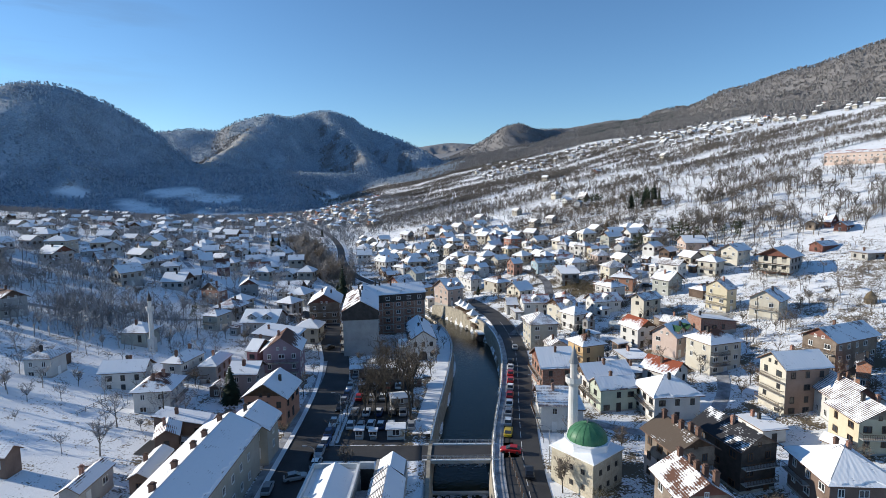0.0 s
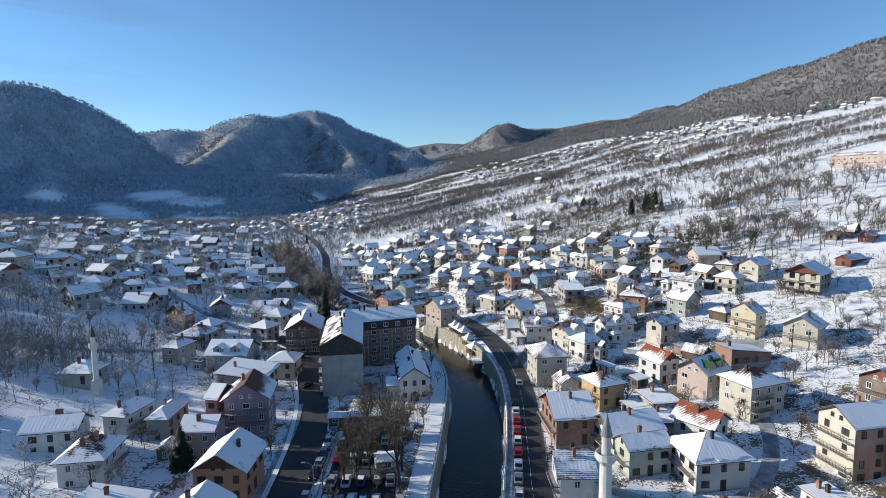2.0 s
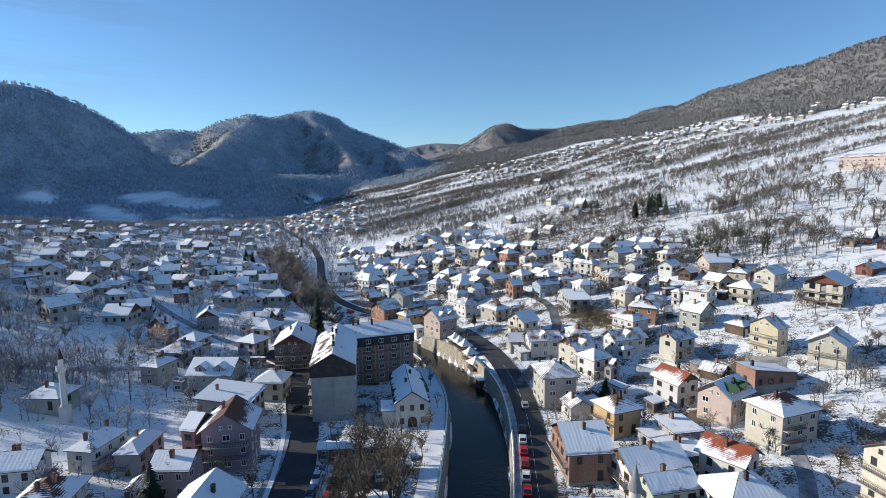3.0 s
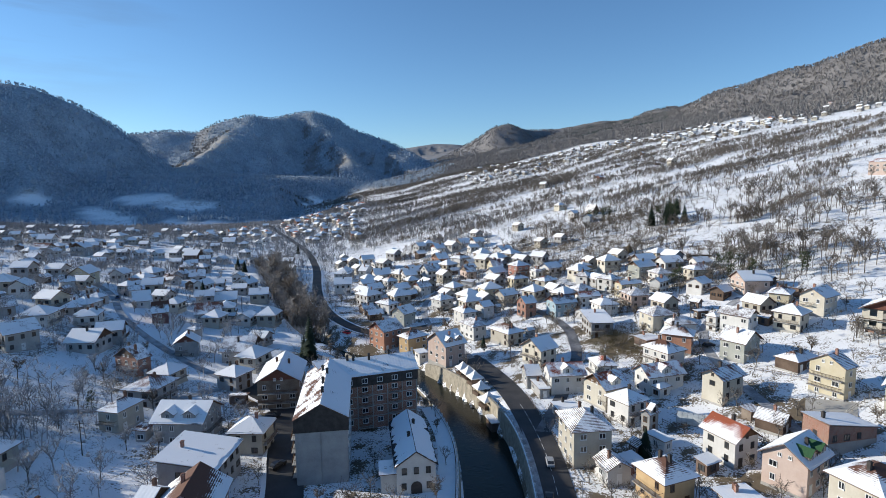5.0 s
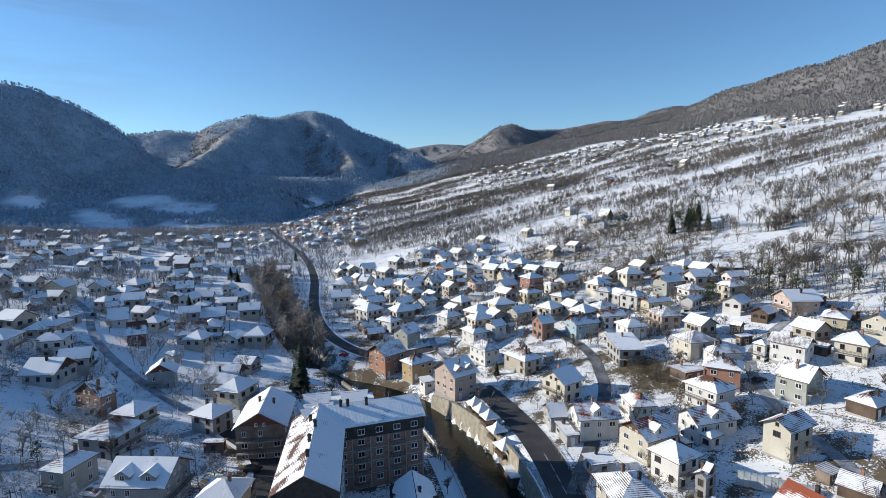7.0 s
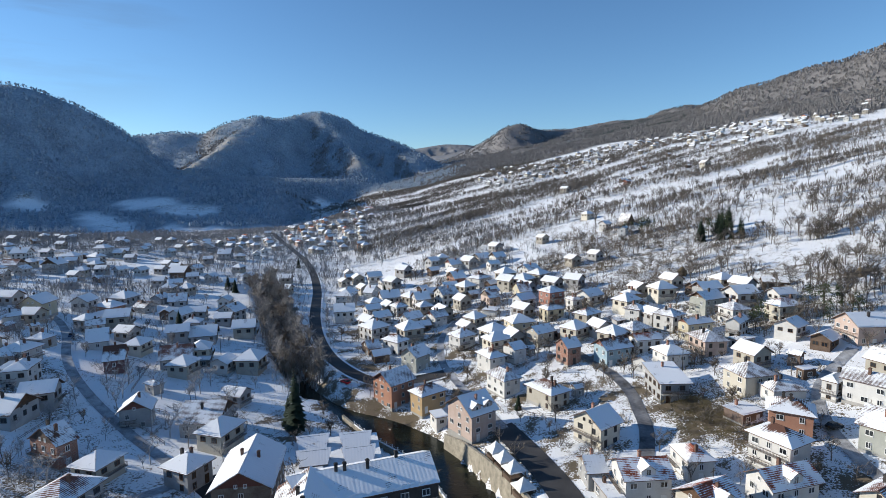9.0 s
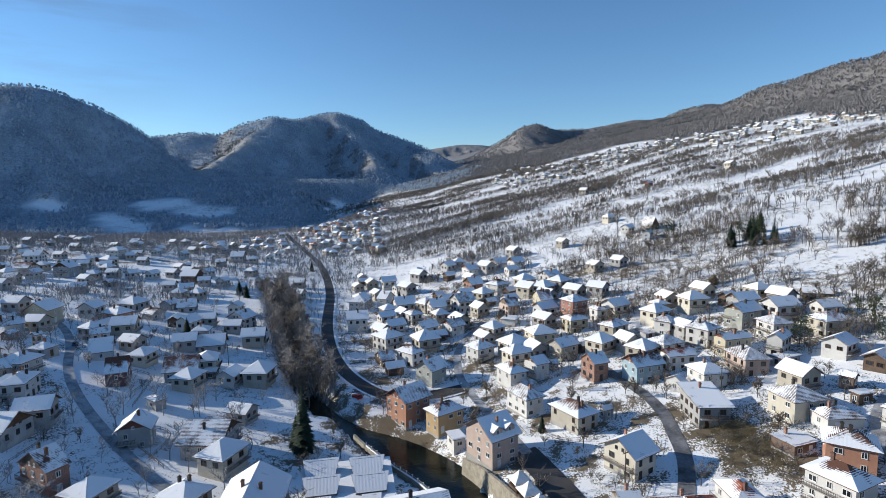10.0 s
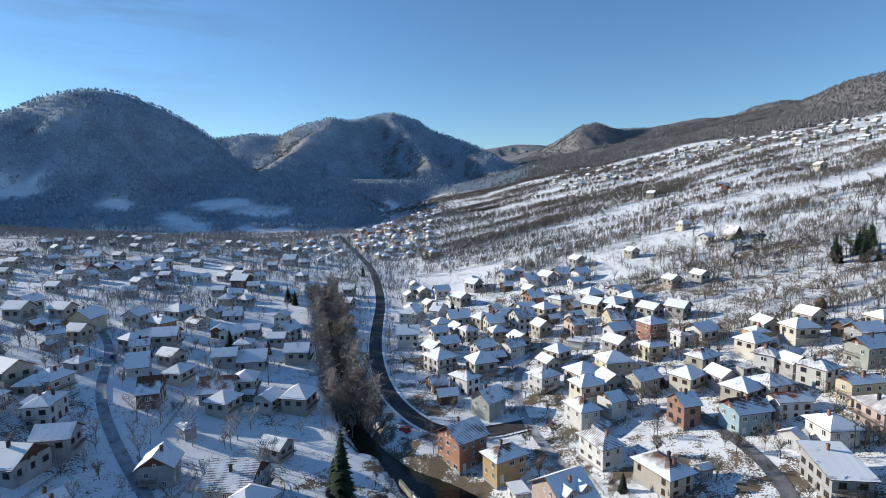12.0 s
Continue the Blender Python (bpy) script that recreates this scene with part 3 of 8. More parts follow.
# ---- roads ----
ROADS = [
    ([(13.5, 20), (14, 85), (15, 100), (17, 118), (19.5, 138), (22, 158), (23, 178), (21, 205), (15, 228), (10, 244)], 3.6, "asphalt street along the river wall"),
    ([(-27, 20), (-27.5, 90), (-28, 120), (-29.5, 140), (-33, 160), (-38, 176), (-42, 200), (-60, 216)], 3.8, "wide dark asphalt street lined with parked cars"),
    ([(-60, 101), (-32, 100.5), (-19, 100), (-3, 100), (9, 100.5), (14, 101)], 3.0, "cross street leading over the bridge"),
    ([(-4, 288), (-18, 284), (-32, 283), (-46, 297), (-57, 321), (-66, 350), (-73, 381), (-85, 442), (-113, 537), (-152, 631), (-230, 800)], 2.8, "curving asphalt road beside the river trees"),
    ([(24, 182), (31, 196), (40, 216), (46, 230), (47.5, 241), (49, 250), (48, 264), (40, 290)], 1.8, "narrow lane climbing between gardens"),
    ([(25, 120), (33, 112), (44, 106), (58, 112), (70, 128), (78, 152), (79, 180), (80, 207), (84, 223), (92, 236), (112, 250)], 1.45, "narrow wet street between houses"),
    ([(11, 242), (6, 262), (-2, 282), (-7, 300), (-6, 330), (6, 352)], 1.4, "wet village street between gardens"),
    ([(-62, 216), (-77, 226), (-95, 240), (-118, 260), (-132, 276), (-144, 295), (-157, 311), (-170, 323), (-200, 345)], 1.4, "narrow street through the shaded houses"),
    ([(-62, 216), (-78, 200), (-95, 188), (-130, 178), (-170, 180)], 1.3, "narrow snowy side street"),
]
for line, half, label in ROADS:
    strip("road", along(line, 2.0), -half, half, 0.10, "asphalt" if half > 2.3 else "slush" if half < 1.5 else "wet_street", label, "road", rows=5)
strip("pavement", along([(9.6, 60), (9.6, 88), (10.4, 100), (12.3, 115), (15.0, 132), (18.0, 154), (19.0, 178), (17.6, 192)], 2.0), -0.9, 0.9, 0.22, "slush", "snow-dusted pavement beside the river railing", "pavement", rows=3)
strip("pavement", along([(-32.6, 60), (-32.8, 100), (-33.6, 140), (-36, 156)], 2.0), -1.0, 1.0, 0.2, "slush", "snow-dusted pavement along the house fronts", "pavement", rows=3)
strip("pavement", along([(-22.6, 104), (-22.8, 140)], 2.0), -0.8, 0.8, 0.2, "snow", "snow-covered strip between street and car park", "pavement", rows=3)
bank = np.array([(x - 2.6 - w, y) for x, y, w in RIVER_LINE if 106 < y < 200])
strip("pavement", bank, -1.9, 1.9, 0.2, "snow", "snow-covered walk beside the river railing", "pavement", rows=5)
strip("car_park", along([(-15.5, 103.5), (-15.5, 147)], 2.0), -7.0, 7.0, 0.08, "asphalt", "dark asphalt car park under bare trees", "car park", rows=9)
strip("yard", along([(85, 176), (93, 170)], 1.5), -6.0, 6.0, 0.08, "concrete", "concrete yard before a garage", "yard", rows=7)



def lane_marks(line, half, y0, y1, label):
    """White dashes painted along the middle of a street, lying just above it."""
    v, f = [], []
    for k, (a, b) in enumerate(zip(line, line[1:])):
        if k % 3 == 2 or not y0 < a[1] < y1:
            continue
        d = (b - a) / np.hypot(*(b - a))
        nx, ny = -d[1] * half, d[0] * half
        q = len(v)
        for px, py in ((a[0] - nx, a[1] - ny), (b[0] - nx, b[1] - ny), (b[0] + nx, b[1] + ny), (a[0] + nx, a[1] + ny)):
            v.append((px, py, 0.0))
        f.append((q, q + 1, q + 2, q + 3))
    V = np.array(v)
    V[:, 2] = height(V[:, 0], V[:, 1]) + 0.125
    tagged(new("road_marking", mesh_of("road_marking", V, f, ["white_trim"])), label, "road marking", kind="structure")


lane_marks(along(ROADS[0][0], 1.5), 0.055, 62, 200, "white dashed line on the river street")
# snow pushed to the edges of the cleared streets
for (line, half, _), sides in ((ROADS[1], (1,)), (ROADS[3], (-1, 1))):
    for side in sides:
        mid = along(line, 2.0)
        strip("snow_bank", mid, side * half - .1 if side > 0 else -half - .9, side * half + .9 if side > 0 else -half + .1, 0.24, "snow", "ridge of cleared snow along a street", "snow", rows=3)

# ---- trees ----
def segs_to_mesh(segs, sliver):
    """Limbs as three-sided tubes, twigs as thin blades: vertices and triangles."""
    v, f = [], []
    for a, b, r0, r1 in segs:
        a, b = Vector(a), Vector(b)
        d = (b - a).normalized()
        s = d.cross(Vector((0.42, 0.2, 0.88))).normalized()
        t = d.cross(s)
        k = len(v)
        if r0 > sliver:
            for c, r in ((a, r0), (b, r1)):
                for i in range(3):
                    w = 2.0944 * i
                    v.append(tuple(c + (s * math.cos(w) + t * math.sin(w)) * r))
            for i in range(3):
                j = (i + 1) % 3
                f += [(k + i, k + j, k + 3 + j), (k + i, k + 3 + j, k + 3 + i)]
        else:
            v += [tuple(a + s * r0), tuple(a - s * r0), tuple(b)]
            f.append((k, k + 1, k + 2))
    return np.array(v), np.array(f)


def bare_tree(seed, h, limbs, branches, twigs, spread=0.5, fine=1.0):
    """Segments of a leafless tree: trunk and limbs, then the fine crown."""
    r = random.Random(seed)
    trunk, crown = [], []
    top = Vector((r.uniform(-.05, .05) * h, r.uniform(-.05, .05) * h, h * 0.45))
    r0 = 0.022 * h
    trunk.append(((0, 0, -0.4), tuple(top * 0.5), r0, r0 * 0.8))
    trunk.append((tuple(top * 0.5), tuple(top), r0 * 0.8, r0 * 0.55))
    for i in range(limbs):
        w = 6.283 * (i + r.uniform(-.3, .3)) / limbs
        base = top * r.uniform(0.55, 1.0)
        out = r.uniform(0.25, 1.0) * spread
        d = Vector((math.cos(w) * out, math.sin(w) * out, r.uniform(0.45, 1.0))).normalized()
        ln = h * r.uniform(0.36, 0.58)
        end = base + d * ln
        trunk.append((tuple(base), tuple(end), r0 * 0.42, r0 * 0.12))
        for j in range(branches):
            p = base.lerp(end, r.uniform(0.25, 1.0))
            e = Vector((r.gauss(0, .6), r.gauss(0, .6), r.uniform(-0.1, 0.9))).normalized() + d * 0.6
            q = p + e.normalized() * ln * r.uniform(0.25, 0.5)
            crown.append((tuple(p), tuple(q), 0.012 * h * fine, 0.003 * h * fine))
            for k in range(twigs):
                a = p.lerp(q, r.uniform(0.3, 1.0))
                g = Vector((r.gauss(0, .7), r.gauss(0, .7), r.uniform(-0.2, 0.9))).normalized()
                crown.append((tuple(a), tuple(a + g * ln * r.uniform(0.18, 0.38)), 0.0095 * h * fine, 0.0))
    return trunk, crown


def pine_parts(seed, h):
    """An open, uneven pine: bare lower trunk and loose clumps of needles on spreading limbs."""
    r = random.Random(seed)
    trunk, v, f = [((0, 0, -.4), (.1, 0, h * .95), .018 * h, .005 * h)], [], []
    for i in range(26):
        t = r.uniform(.22, 1.0)
        w, ln = r.uniform(0, 6.283), h * (.30 * (1.12 - t) + .05) * r.uniform(.6, 1.15)
        a = Vector((0, 0, h * t * .93))
        e = a + Vector((math.cos(w) * ln, math.sin(w) * ln, ln * r.uniform(.0, .35)))
        trunk.append((tuple(a), tuple(e), .005 * h, .002 * h))
        for j in range(16):
            c = a.lerp(e, r.uniform(.45, 1.1)) + Vector((r.gauss(0, .05), r.gauss(0, .05), r.gauss(0, .03))) * h
            g = Vector((r.gauss(0, 1), r.gauss(0, 1), r.uniform(-.1, 1.0))).normalized() * h * r.uniform(.03, .07)
            s = g.cross(Vector((r.gauss(0, 1), r.gauss(0, 1), r.gauss(0, 1)))).normalized() * h * r.uniform(.010, .022)
            k = len(v)
            v += [tuple(c - s), tuple(c + s), tuple(c + g)]
            f.append((k, k + 1, k + 2))
    return trunk, (np.array(v), np.array(f))


def conifer_parts(seed, h, rings, blades, width=0.2):
    """Trunk segments and drooping needle fans of a spruce."""
    r = random.Random(seed)
    v, f = [], []
    for i in range(rings):
        t = i / (rings - 1)
        z = h * (0.10 + 0.88 * t)
        rad = h * width * (1 - t) ** 0.85 + 0.12
        for j in range(blades):
            w = 6.283 * (j + r.uniform(-.4, .4)) / blades + i
            ln = rad * r.uniform(0.65, 1.15)
            wd = ln * r.uniform(0.22, 0.36)
            c, s = math.cos(w), math.sin(w)
            droop = ln * r.uniform(0.25, 0.5)
            k = len(v)
            v += [(c * 0.05, s * 0.05, z + 0.1 * ln), (c * ln * .55 - s * wd, s * ln * .55 + c * wd, z - droop * .5),
                  (c * ln, s * ln, z - droop), (c * ln * .55 + s * wd, s * ln * .55 - c * wd, z - droop * .5)]
            f += [(k, k + 1, k + 2), (k, k + 2, k + 3)]
    return [((0, 0, -0.4), (0, 0, h * 0.95), 0.016 * h, 0.004 * h)], (np.array(v), np.array(f))


def raw_mesh(name, V, F, mats, index=None):
    me = bpy.data.meshes.new(name)
    me.vertices.add(len(V))
    me.vertices.foreach_set("co", np.asarray(V, np.float32).ravel())
    me.loops.add(F.size)
    me.loops.foreach_set("vertex_index", F.astype(np.int32).ravel())
    me.polygons.add(len(F))
    me.polygons.foreach_set("loop_start", np.arange(0, F.size, 3, dtype=np.int32))
    for mm in mats:
        me.materials.append(MATS[mm])
    if index is not None:
        me.polygons.foreach_set("material_index", index.astype(np.int32))
    me.update(calc_edges=True)
    return me


def scatter(name, label, category, forms, spots, mat):
    """Many plants that nobody would count, as one mesh. spots: x, y, z, size, turn, form."""
    Vs, Fs, k = [], [], 0
    for n_form, (V, F) in enumerate(forms):
        mine = spots[spots[:, 5].astype(int) == n_form]
        if not len(mine):
            continue
        c, s, sz = np.cos(mine[:, 4]), np.sin(mine[:, 4]), mine[:, 3]
        X = (V[None, :, 0] * c[:, None] - V[None, :, 1] * s[:, None]) * sz[:, None] + mine[:, :1]
        Y = (V[None, :, 0] * s[:, None] + V[None, :, 1] * c[:, None]) * sz[:, None] + mine[:, 1:2]
        Z = V[None, :, 2] * sz[:, None] + mine[:, 2:3]
        Vs.append(np.stack([X, Y, Z], -1).reshape(-1, 3))
        Fs.append((F[None] + (np.arange(len(mine)) * len(V))[:, None, None] + k).reshape(-1, 3))
        k += len(Vs[-1])
    tagged(new(name, raw_mesh(name, np.vstack(Vs), np.vstack(Fs), [mat])), label, category, kind="stuff")


rng = np.random.RandomState(7)
TAKEN = []      # x, y, radius of houses, to keep plants out of them


def free_of_houses(x, y, extra=0.0):
    ok = np.ones(len(x), bool)
    for hx, hy, hr in TAKEN:
        ok &= np.hypot(x - hx, y - hy) > hr + extra
    return ok


ROAD_POINTS = np.vstack([np.c_[along(line, 3.0), np.full(len(along(line, 3.0)), half)] for line, half, _ in ROADS])


def free_of_roads(x, y, extra=1.0):
    ok = np.ones(len(x), bool)
    for px, py, hw in ROAD_POINTS:
        ok &= np.hypot(x - px, y - py) > hw + extra
    return ok & (river_gap(x, y) > 1.5)


def spots_at(x, y, lo, hi, forms):
    return np.c_[x, y, on_ground(x, y) - 0.1, rng.uniform(lo, hi, len(x)), rng.uniform(0, 6.28, len(x)), rng.randint(0, forms, len(x))]


# ---- houses ----
def window_mesh(w, h, frame_mat):
    """A casement in one piece: frame and mullion proud, two panes set back, a sill along the bottom."""
    t = 0.1
    xs, zs = [-w / 2, -w / 2 + t, -t / 2, t / 2, w / 2 - t, w / 2], [-0.06, t, h - t, h]
    v, f, idx = [], [], []
    n = len(xs)
    for z in zs:
        for x in xs:
            v.append((x, -0.14 if z < 0 else -0.07, z))
    k0 = len(v)
    for z in zs[1:3]:
        for x in xs[1:5]:
            v.append((x, -0.015, z))
    inner = {(i, j): k0 + (j - 1) * 4 + i - 1 for i in range(1, 5) for j in (1, 2)}
    for j in range(3):
        for i in range(5):
            a, b, c, e = j * n + i, j * n + i + 1, (j + 1) * n + i + 1, (j + 1) * n + i
            if j == 1 and i in (1, 3):
                p, q, s, u = inner[i, 1], inner[i + 1, 1], inner[i + 1, 2], inner[i, 2]
                f += [(p, q, s, u), (a, b, q, p), (b, c, s, q), (c, e, u, s), (e, a, p, u)]
                idx += [1, 0, 0, 0, 0]
            else:
                f.append((a, b, c, e))
                idx.append(0)
    m = len(v)
    v += [(xs[0], 0.03, zs[0]), (xs[-1], 0.03, zs[0]), (xs[-1], 0.03, h), (xs[0], 0.03, h)]
    ring = [[j * n for j in range(4)], [j * n + n - 1 for j in range(4)]]
    f += [tuple([m, m + 3] + ring[0][::-1]), tuple([m + 2, m + 1] + ring[1]), tuple([m + 3, m + 2] + [3 * n + i for i in range(n - 1, -1, -1)]), tuple([m + 1, m] + list(range(n)))]
    idx += [0] * 4
    return mesh_of("window", v, f, [frame_mat, "glass"], index=idx)


WINDOWS = {(k, fm): window_mesh(*size, fm) for fm in ("white_trim", "brown_trim", "dark_trim")
           for k, size in (("wide", (1.5, 1.25)), ("tall", (1.0, 1.35)), ("small", (0.7, 0.8)))}


def door_mesh(frame_mat):
    s = Shape()
    s.box(-0.55, -0.08, 0, -0.45, 0.04, 2.1)
    s.box(0.45, -0.08, 0, 0.55, 0.04, 2.1)
    s.box(-0.55, -0.08, 2.1, 0.55, 0.04, 2.2)
    s.box(-0.45, -0.03, 0.02, 0.45, 0.04, 2.1)
    s.box(-0.34, -0.05, 1.2, 0.34, -0.03, 1.9)
    s.box(0.33, -0.1, 1.0, 0.38, -0.03, 1.06)
    return s.mesh("door", frame_mat)


DOORS = {fm: door_mesh(fm) for fm in ("white_trim", "brown_trim", "dark_trim")}


def chimney_mesh(mat):
    s = Shape()
    s.box(-0.28, -0.28, -1.2, 0.28, 0.28, 1.0)
    s.box(-0.36, -0.36, 1.0, 0.36, 0.36, 1.12)
    s.box(-0.2, -0.2, 1.12, 0.2, 0.2, 1.3)
    return s.mesh("chimney", mat)


CHIMNEYS = [chimney_mesh("tile_under"), chimney_mesh("dark_trim"), chimney_mesh("wall_brick")]


def balcony_meshes(length):
    slab = Shape()
    slab.box(0, -1.15, -0.16, length, 0, 0)
    rail = Shape()
    rail.box(0, -1.13, 0.92, length, -1.07, 0.98)
    rail.box(0, -1.13, 0.92, 0.06, 0, 0.98)
    rail.box(length - 0.06, -1.13, 0.92, length, 0, 0.98)
    rail.box(0, -1.12, 0.12, length, -1.08, 0.16)
    for k in range(int(length / 0.3) + 1):
        x = min(k * 0.3, length - 0.04)
        rail.box(x, -1.12, 0, x + 0.04, -1.08, 0.95)
    return slab.mesh("slab", "concrete"), rail.mesh("railing", "brown_trim")


def slopes_of(kind, w, d, rise):
    """The roof's planes, each as its lower edge and upper edge, seen from above anticlockwise; eaves at height 0."""
    a, b, c, e = Vector((0, 0, 0)), Vector((w, 0, 0)), Vector((w, d, 0)), Vector((0, d, 0))
    if kind == "h":
        if w >= d:
            k = min(d / 2, w / 2 - 0.2)
            r0, r1 = Vector((k, d / 2, rise)), Vector((w - k, d / 2, rise))
            return [(a, b, r0, r1), (b, c, r1, r1), (c, e, r1, r0), (e, a, r0, r0)]
        k = min(w / 2, d / 2 - 0.2)
        r0, r1 = Vector((w / 2, k, rise)), Vector((w / 2, d - k, rise))
        return [(a, b, r0, r0), (b, c, r0, r1), (c, e, r1, r1), (e, a, r1, r0)]
    if kind == "x":
        r0, r1 = Vector((0, d / 2, rise)), Vector((w, d / 2, rise))
        return [(a, b, r0, r1), (c, e, r1, r0)]
    if kind == "y":
        r0, r1 = Vector((w / 2, 0, rise)), Vector((w / 2, d, rise))
        return [(b, c, r0, r1), (e, a, r1, r0)]
    return [(a, b, Vector((0, d, rise)), Vector((w, d, rise)))]


def roof_mesh(slopes, mat, thick=0.16):
    v, f, uv, idx = [], [], [], []
    for p0, p1, q0, q1 in slopes:
        up = (q0 + q1) / 2 - (p0 + p1) / 2
        lng, slope = (p1 - p0).normalized(), up.length
        k = len(v)
        corner = [p0, p1, q1, q0]
        tri = (q0 - q1).length < 1e-4
        if tri:
            corner = [p0, p1, q0]
        for c in corner:
            v.append(c)
            uv.append(((c - p0).dot(lng) + p0.x * 0.7 + p0.y, (c - p0).dot(up.normalized())))
        f.append(tuple(range(k, k + len(corner))))
        idx.append(0)
        k2 = len(v)
        for c in corner:
            v.append(c - Vector((0, 0, thick)))
            uv.append((0, 0))
        nc = len(corner)
        f.append(tuple(reversed(range(k2, k2 + nc))))
        idx.append(1)
        for i in range(nc):
            j = (i + 1) % nc
            f.append((k + j, k + i, k2 + i, k2 + j))
            idx.append(1)
    return mesh_of("roof", v, f, [mat, "tile_under"], index=idx, uvs=uv)


def snow_mesh(slopes, seed, thick=0.14, ragged=0.3):
    """A blanket of snow on the roof's planes, with an uneven lower edge."""
    r = random.Random(seed)
    v, f, uv = [], [], []
    for p0, p1, q0, q1 in slopes:
        n_col = max(2, int((p1 - p0).length / 0.9))
        up = ((q0 + q1) / 2 - (p0 + p1) / 2)
        nrm = (p1 - p0).cross(up).normalized()
        lng = (p1 - p0).normalized()
        k = len(v)
        for i in range(n_col + 1):
            s = i / n_col
            lo, hi = p0.lerp(p1, s), q0.lerp(q1, s)
            cut = 0.02 + (0.05 + 0.25 * r.random() ** 2 * ragged * 3) / max(up.length, 1)
            lo2 = lo.lerp(hi, min(cut, 0.4))
            for c, z in ((lo2, 0.012), (lo2.lerp(hi, 0.03), thick), (lo.lerp(hi, 0.5), thick * r.uniform(0.9, 1.15)), (hi, thick * 0.9)):
                v.append(c + nrm * z)
                uv.append(((c - p0).dot(lng) + p0.y, (c - p0).dot(up.normalized())))
        for i in range(n_col):
            for j in range(3):
                a = k + i * 4 + j
                f.append((a, a + 4, a + 5, a + 1))
    return mesh_of("roof_snow", v, f, ["roof_snow"], uvs=uv)


def wall_mesh(kind, w, d, inset, top, bottom, rise, mat):
    """The walls of one house with thickness to the inside, and their gables."""
    x0, x1, y0, y1 = inset, w - inset, inset, d - inset
    v = [(x0, y0, bottom), (x1, y0, bottom), (x1, y1, bottom), (x0, y1, bottom)]
    f = []
    if kind in "hf":
        v += [(x0, y0, top), (x1, y0, top), (x1, y1, top), (x0, y1, top)]
        f = [(0, 1, 5, 4), (1, 2, 6, 5), (2, 3, 7, 6), (3, 0, 4, 7), (4, 5, 6, 7)]
    elif kind == "x":
        k = rise * inset / (d / 2)
        v += [(x0, y0, top + k), (x1, y0, top + k), (x1, y1, top + k), (x0, y1, top + k), (x0, d / 2, top + rise), (x1, d / 2, top + rise)]
        f = [(0, 1, 5, 4), (1, 2, 6, 9, 5), (2, 3, 7, 6), (3, 0, 4, 8, 7)]
    elif kind == "y":
        k = rise * inset / (w / 2)
        v += [(x0, y0, top + k), (x1, y0, top + k), (x1, y1, top + k), (x0, y1, top + k), (w / 2, y0, top + rise), (w / 2, y1, top + rise)]
        f = [(0, 1, 5, 8, 4), (1, 2, 6, 5), (2, 3, 7, 9, 6), (3, 0, 4, 7)]
    else:
        za, zb = top + rise * inset / d, top + rise * (d - inset) / d
        v += [(x0, y0, za), (x1, y0, za), (x1, y1, zb), (x0, y1, zb)]
        f = [(0, 1, 5, 4), (1, 2, 6, 5), (2, 3, 7, 6), (3, 0, 4, 7)]
    return mesh_of("wall", v, f, [mat])


WORDS = dict(white="white rendered", cream="cream rendered", beige="beige rendered", grey="grey rendered", greyg="greenish-grey rendered", yellow="pale yellow",
             ochre="ochre", orange="orange-red", pink="pink", pinkred="raspberry pink", pinkgrey="pinkish grey", purple="purple", brown="brown", wood="dark wooden",
             timber="timber-clad", redwood="reddish wooden", maroon="maroon", blue="light blue", palegreen="pale green", bare="raw concrete", concrete="unfinished concrete",
             brick="bare brick", redbrick="red brick", orangebrick="orange brick", orangewhite="white and orange", banded="cream and brown", slate="dark slate-grey", mansard="brown and salmon")
COVERS = dict(chimneys="patchy snowy", snow="snow-covered", stripe="snow-striped tiled", red="half-thawed red tiled", brown="half-thawed brown tiled", redpatch="snowy red-patched", patch="patchy snowy brown",
              bare="bare brown", dark="dark thawed", green="snowy", dormers="snow-covered dormered")
SHAPES = dict(h="hip roof", x="gable roof", y="gable roof", f="flat roof", s="lean-to roof")
count = 0


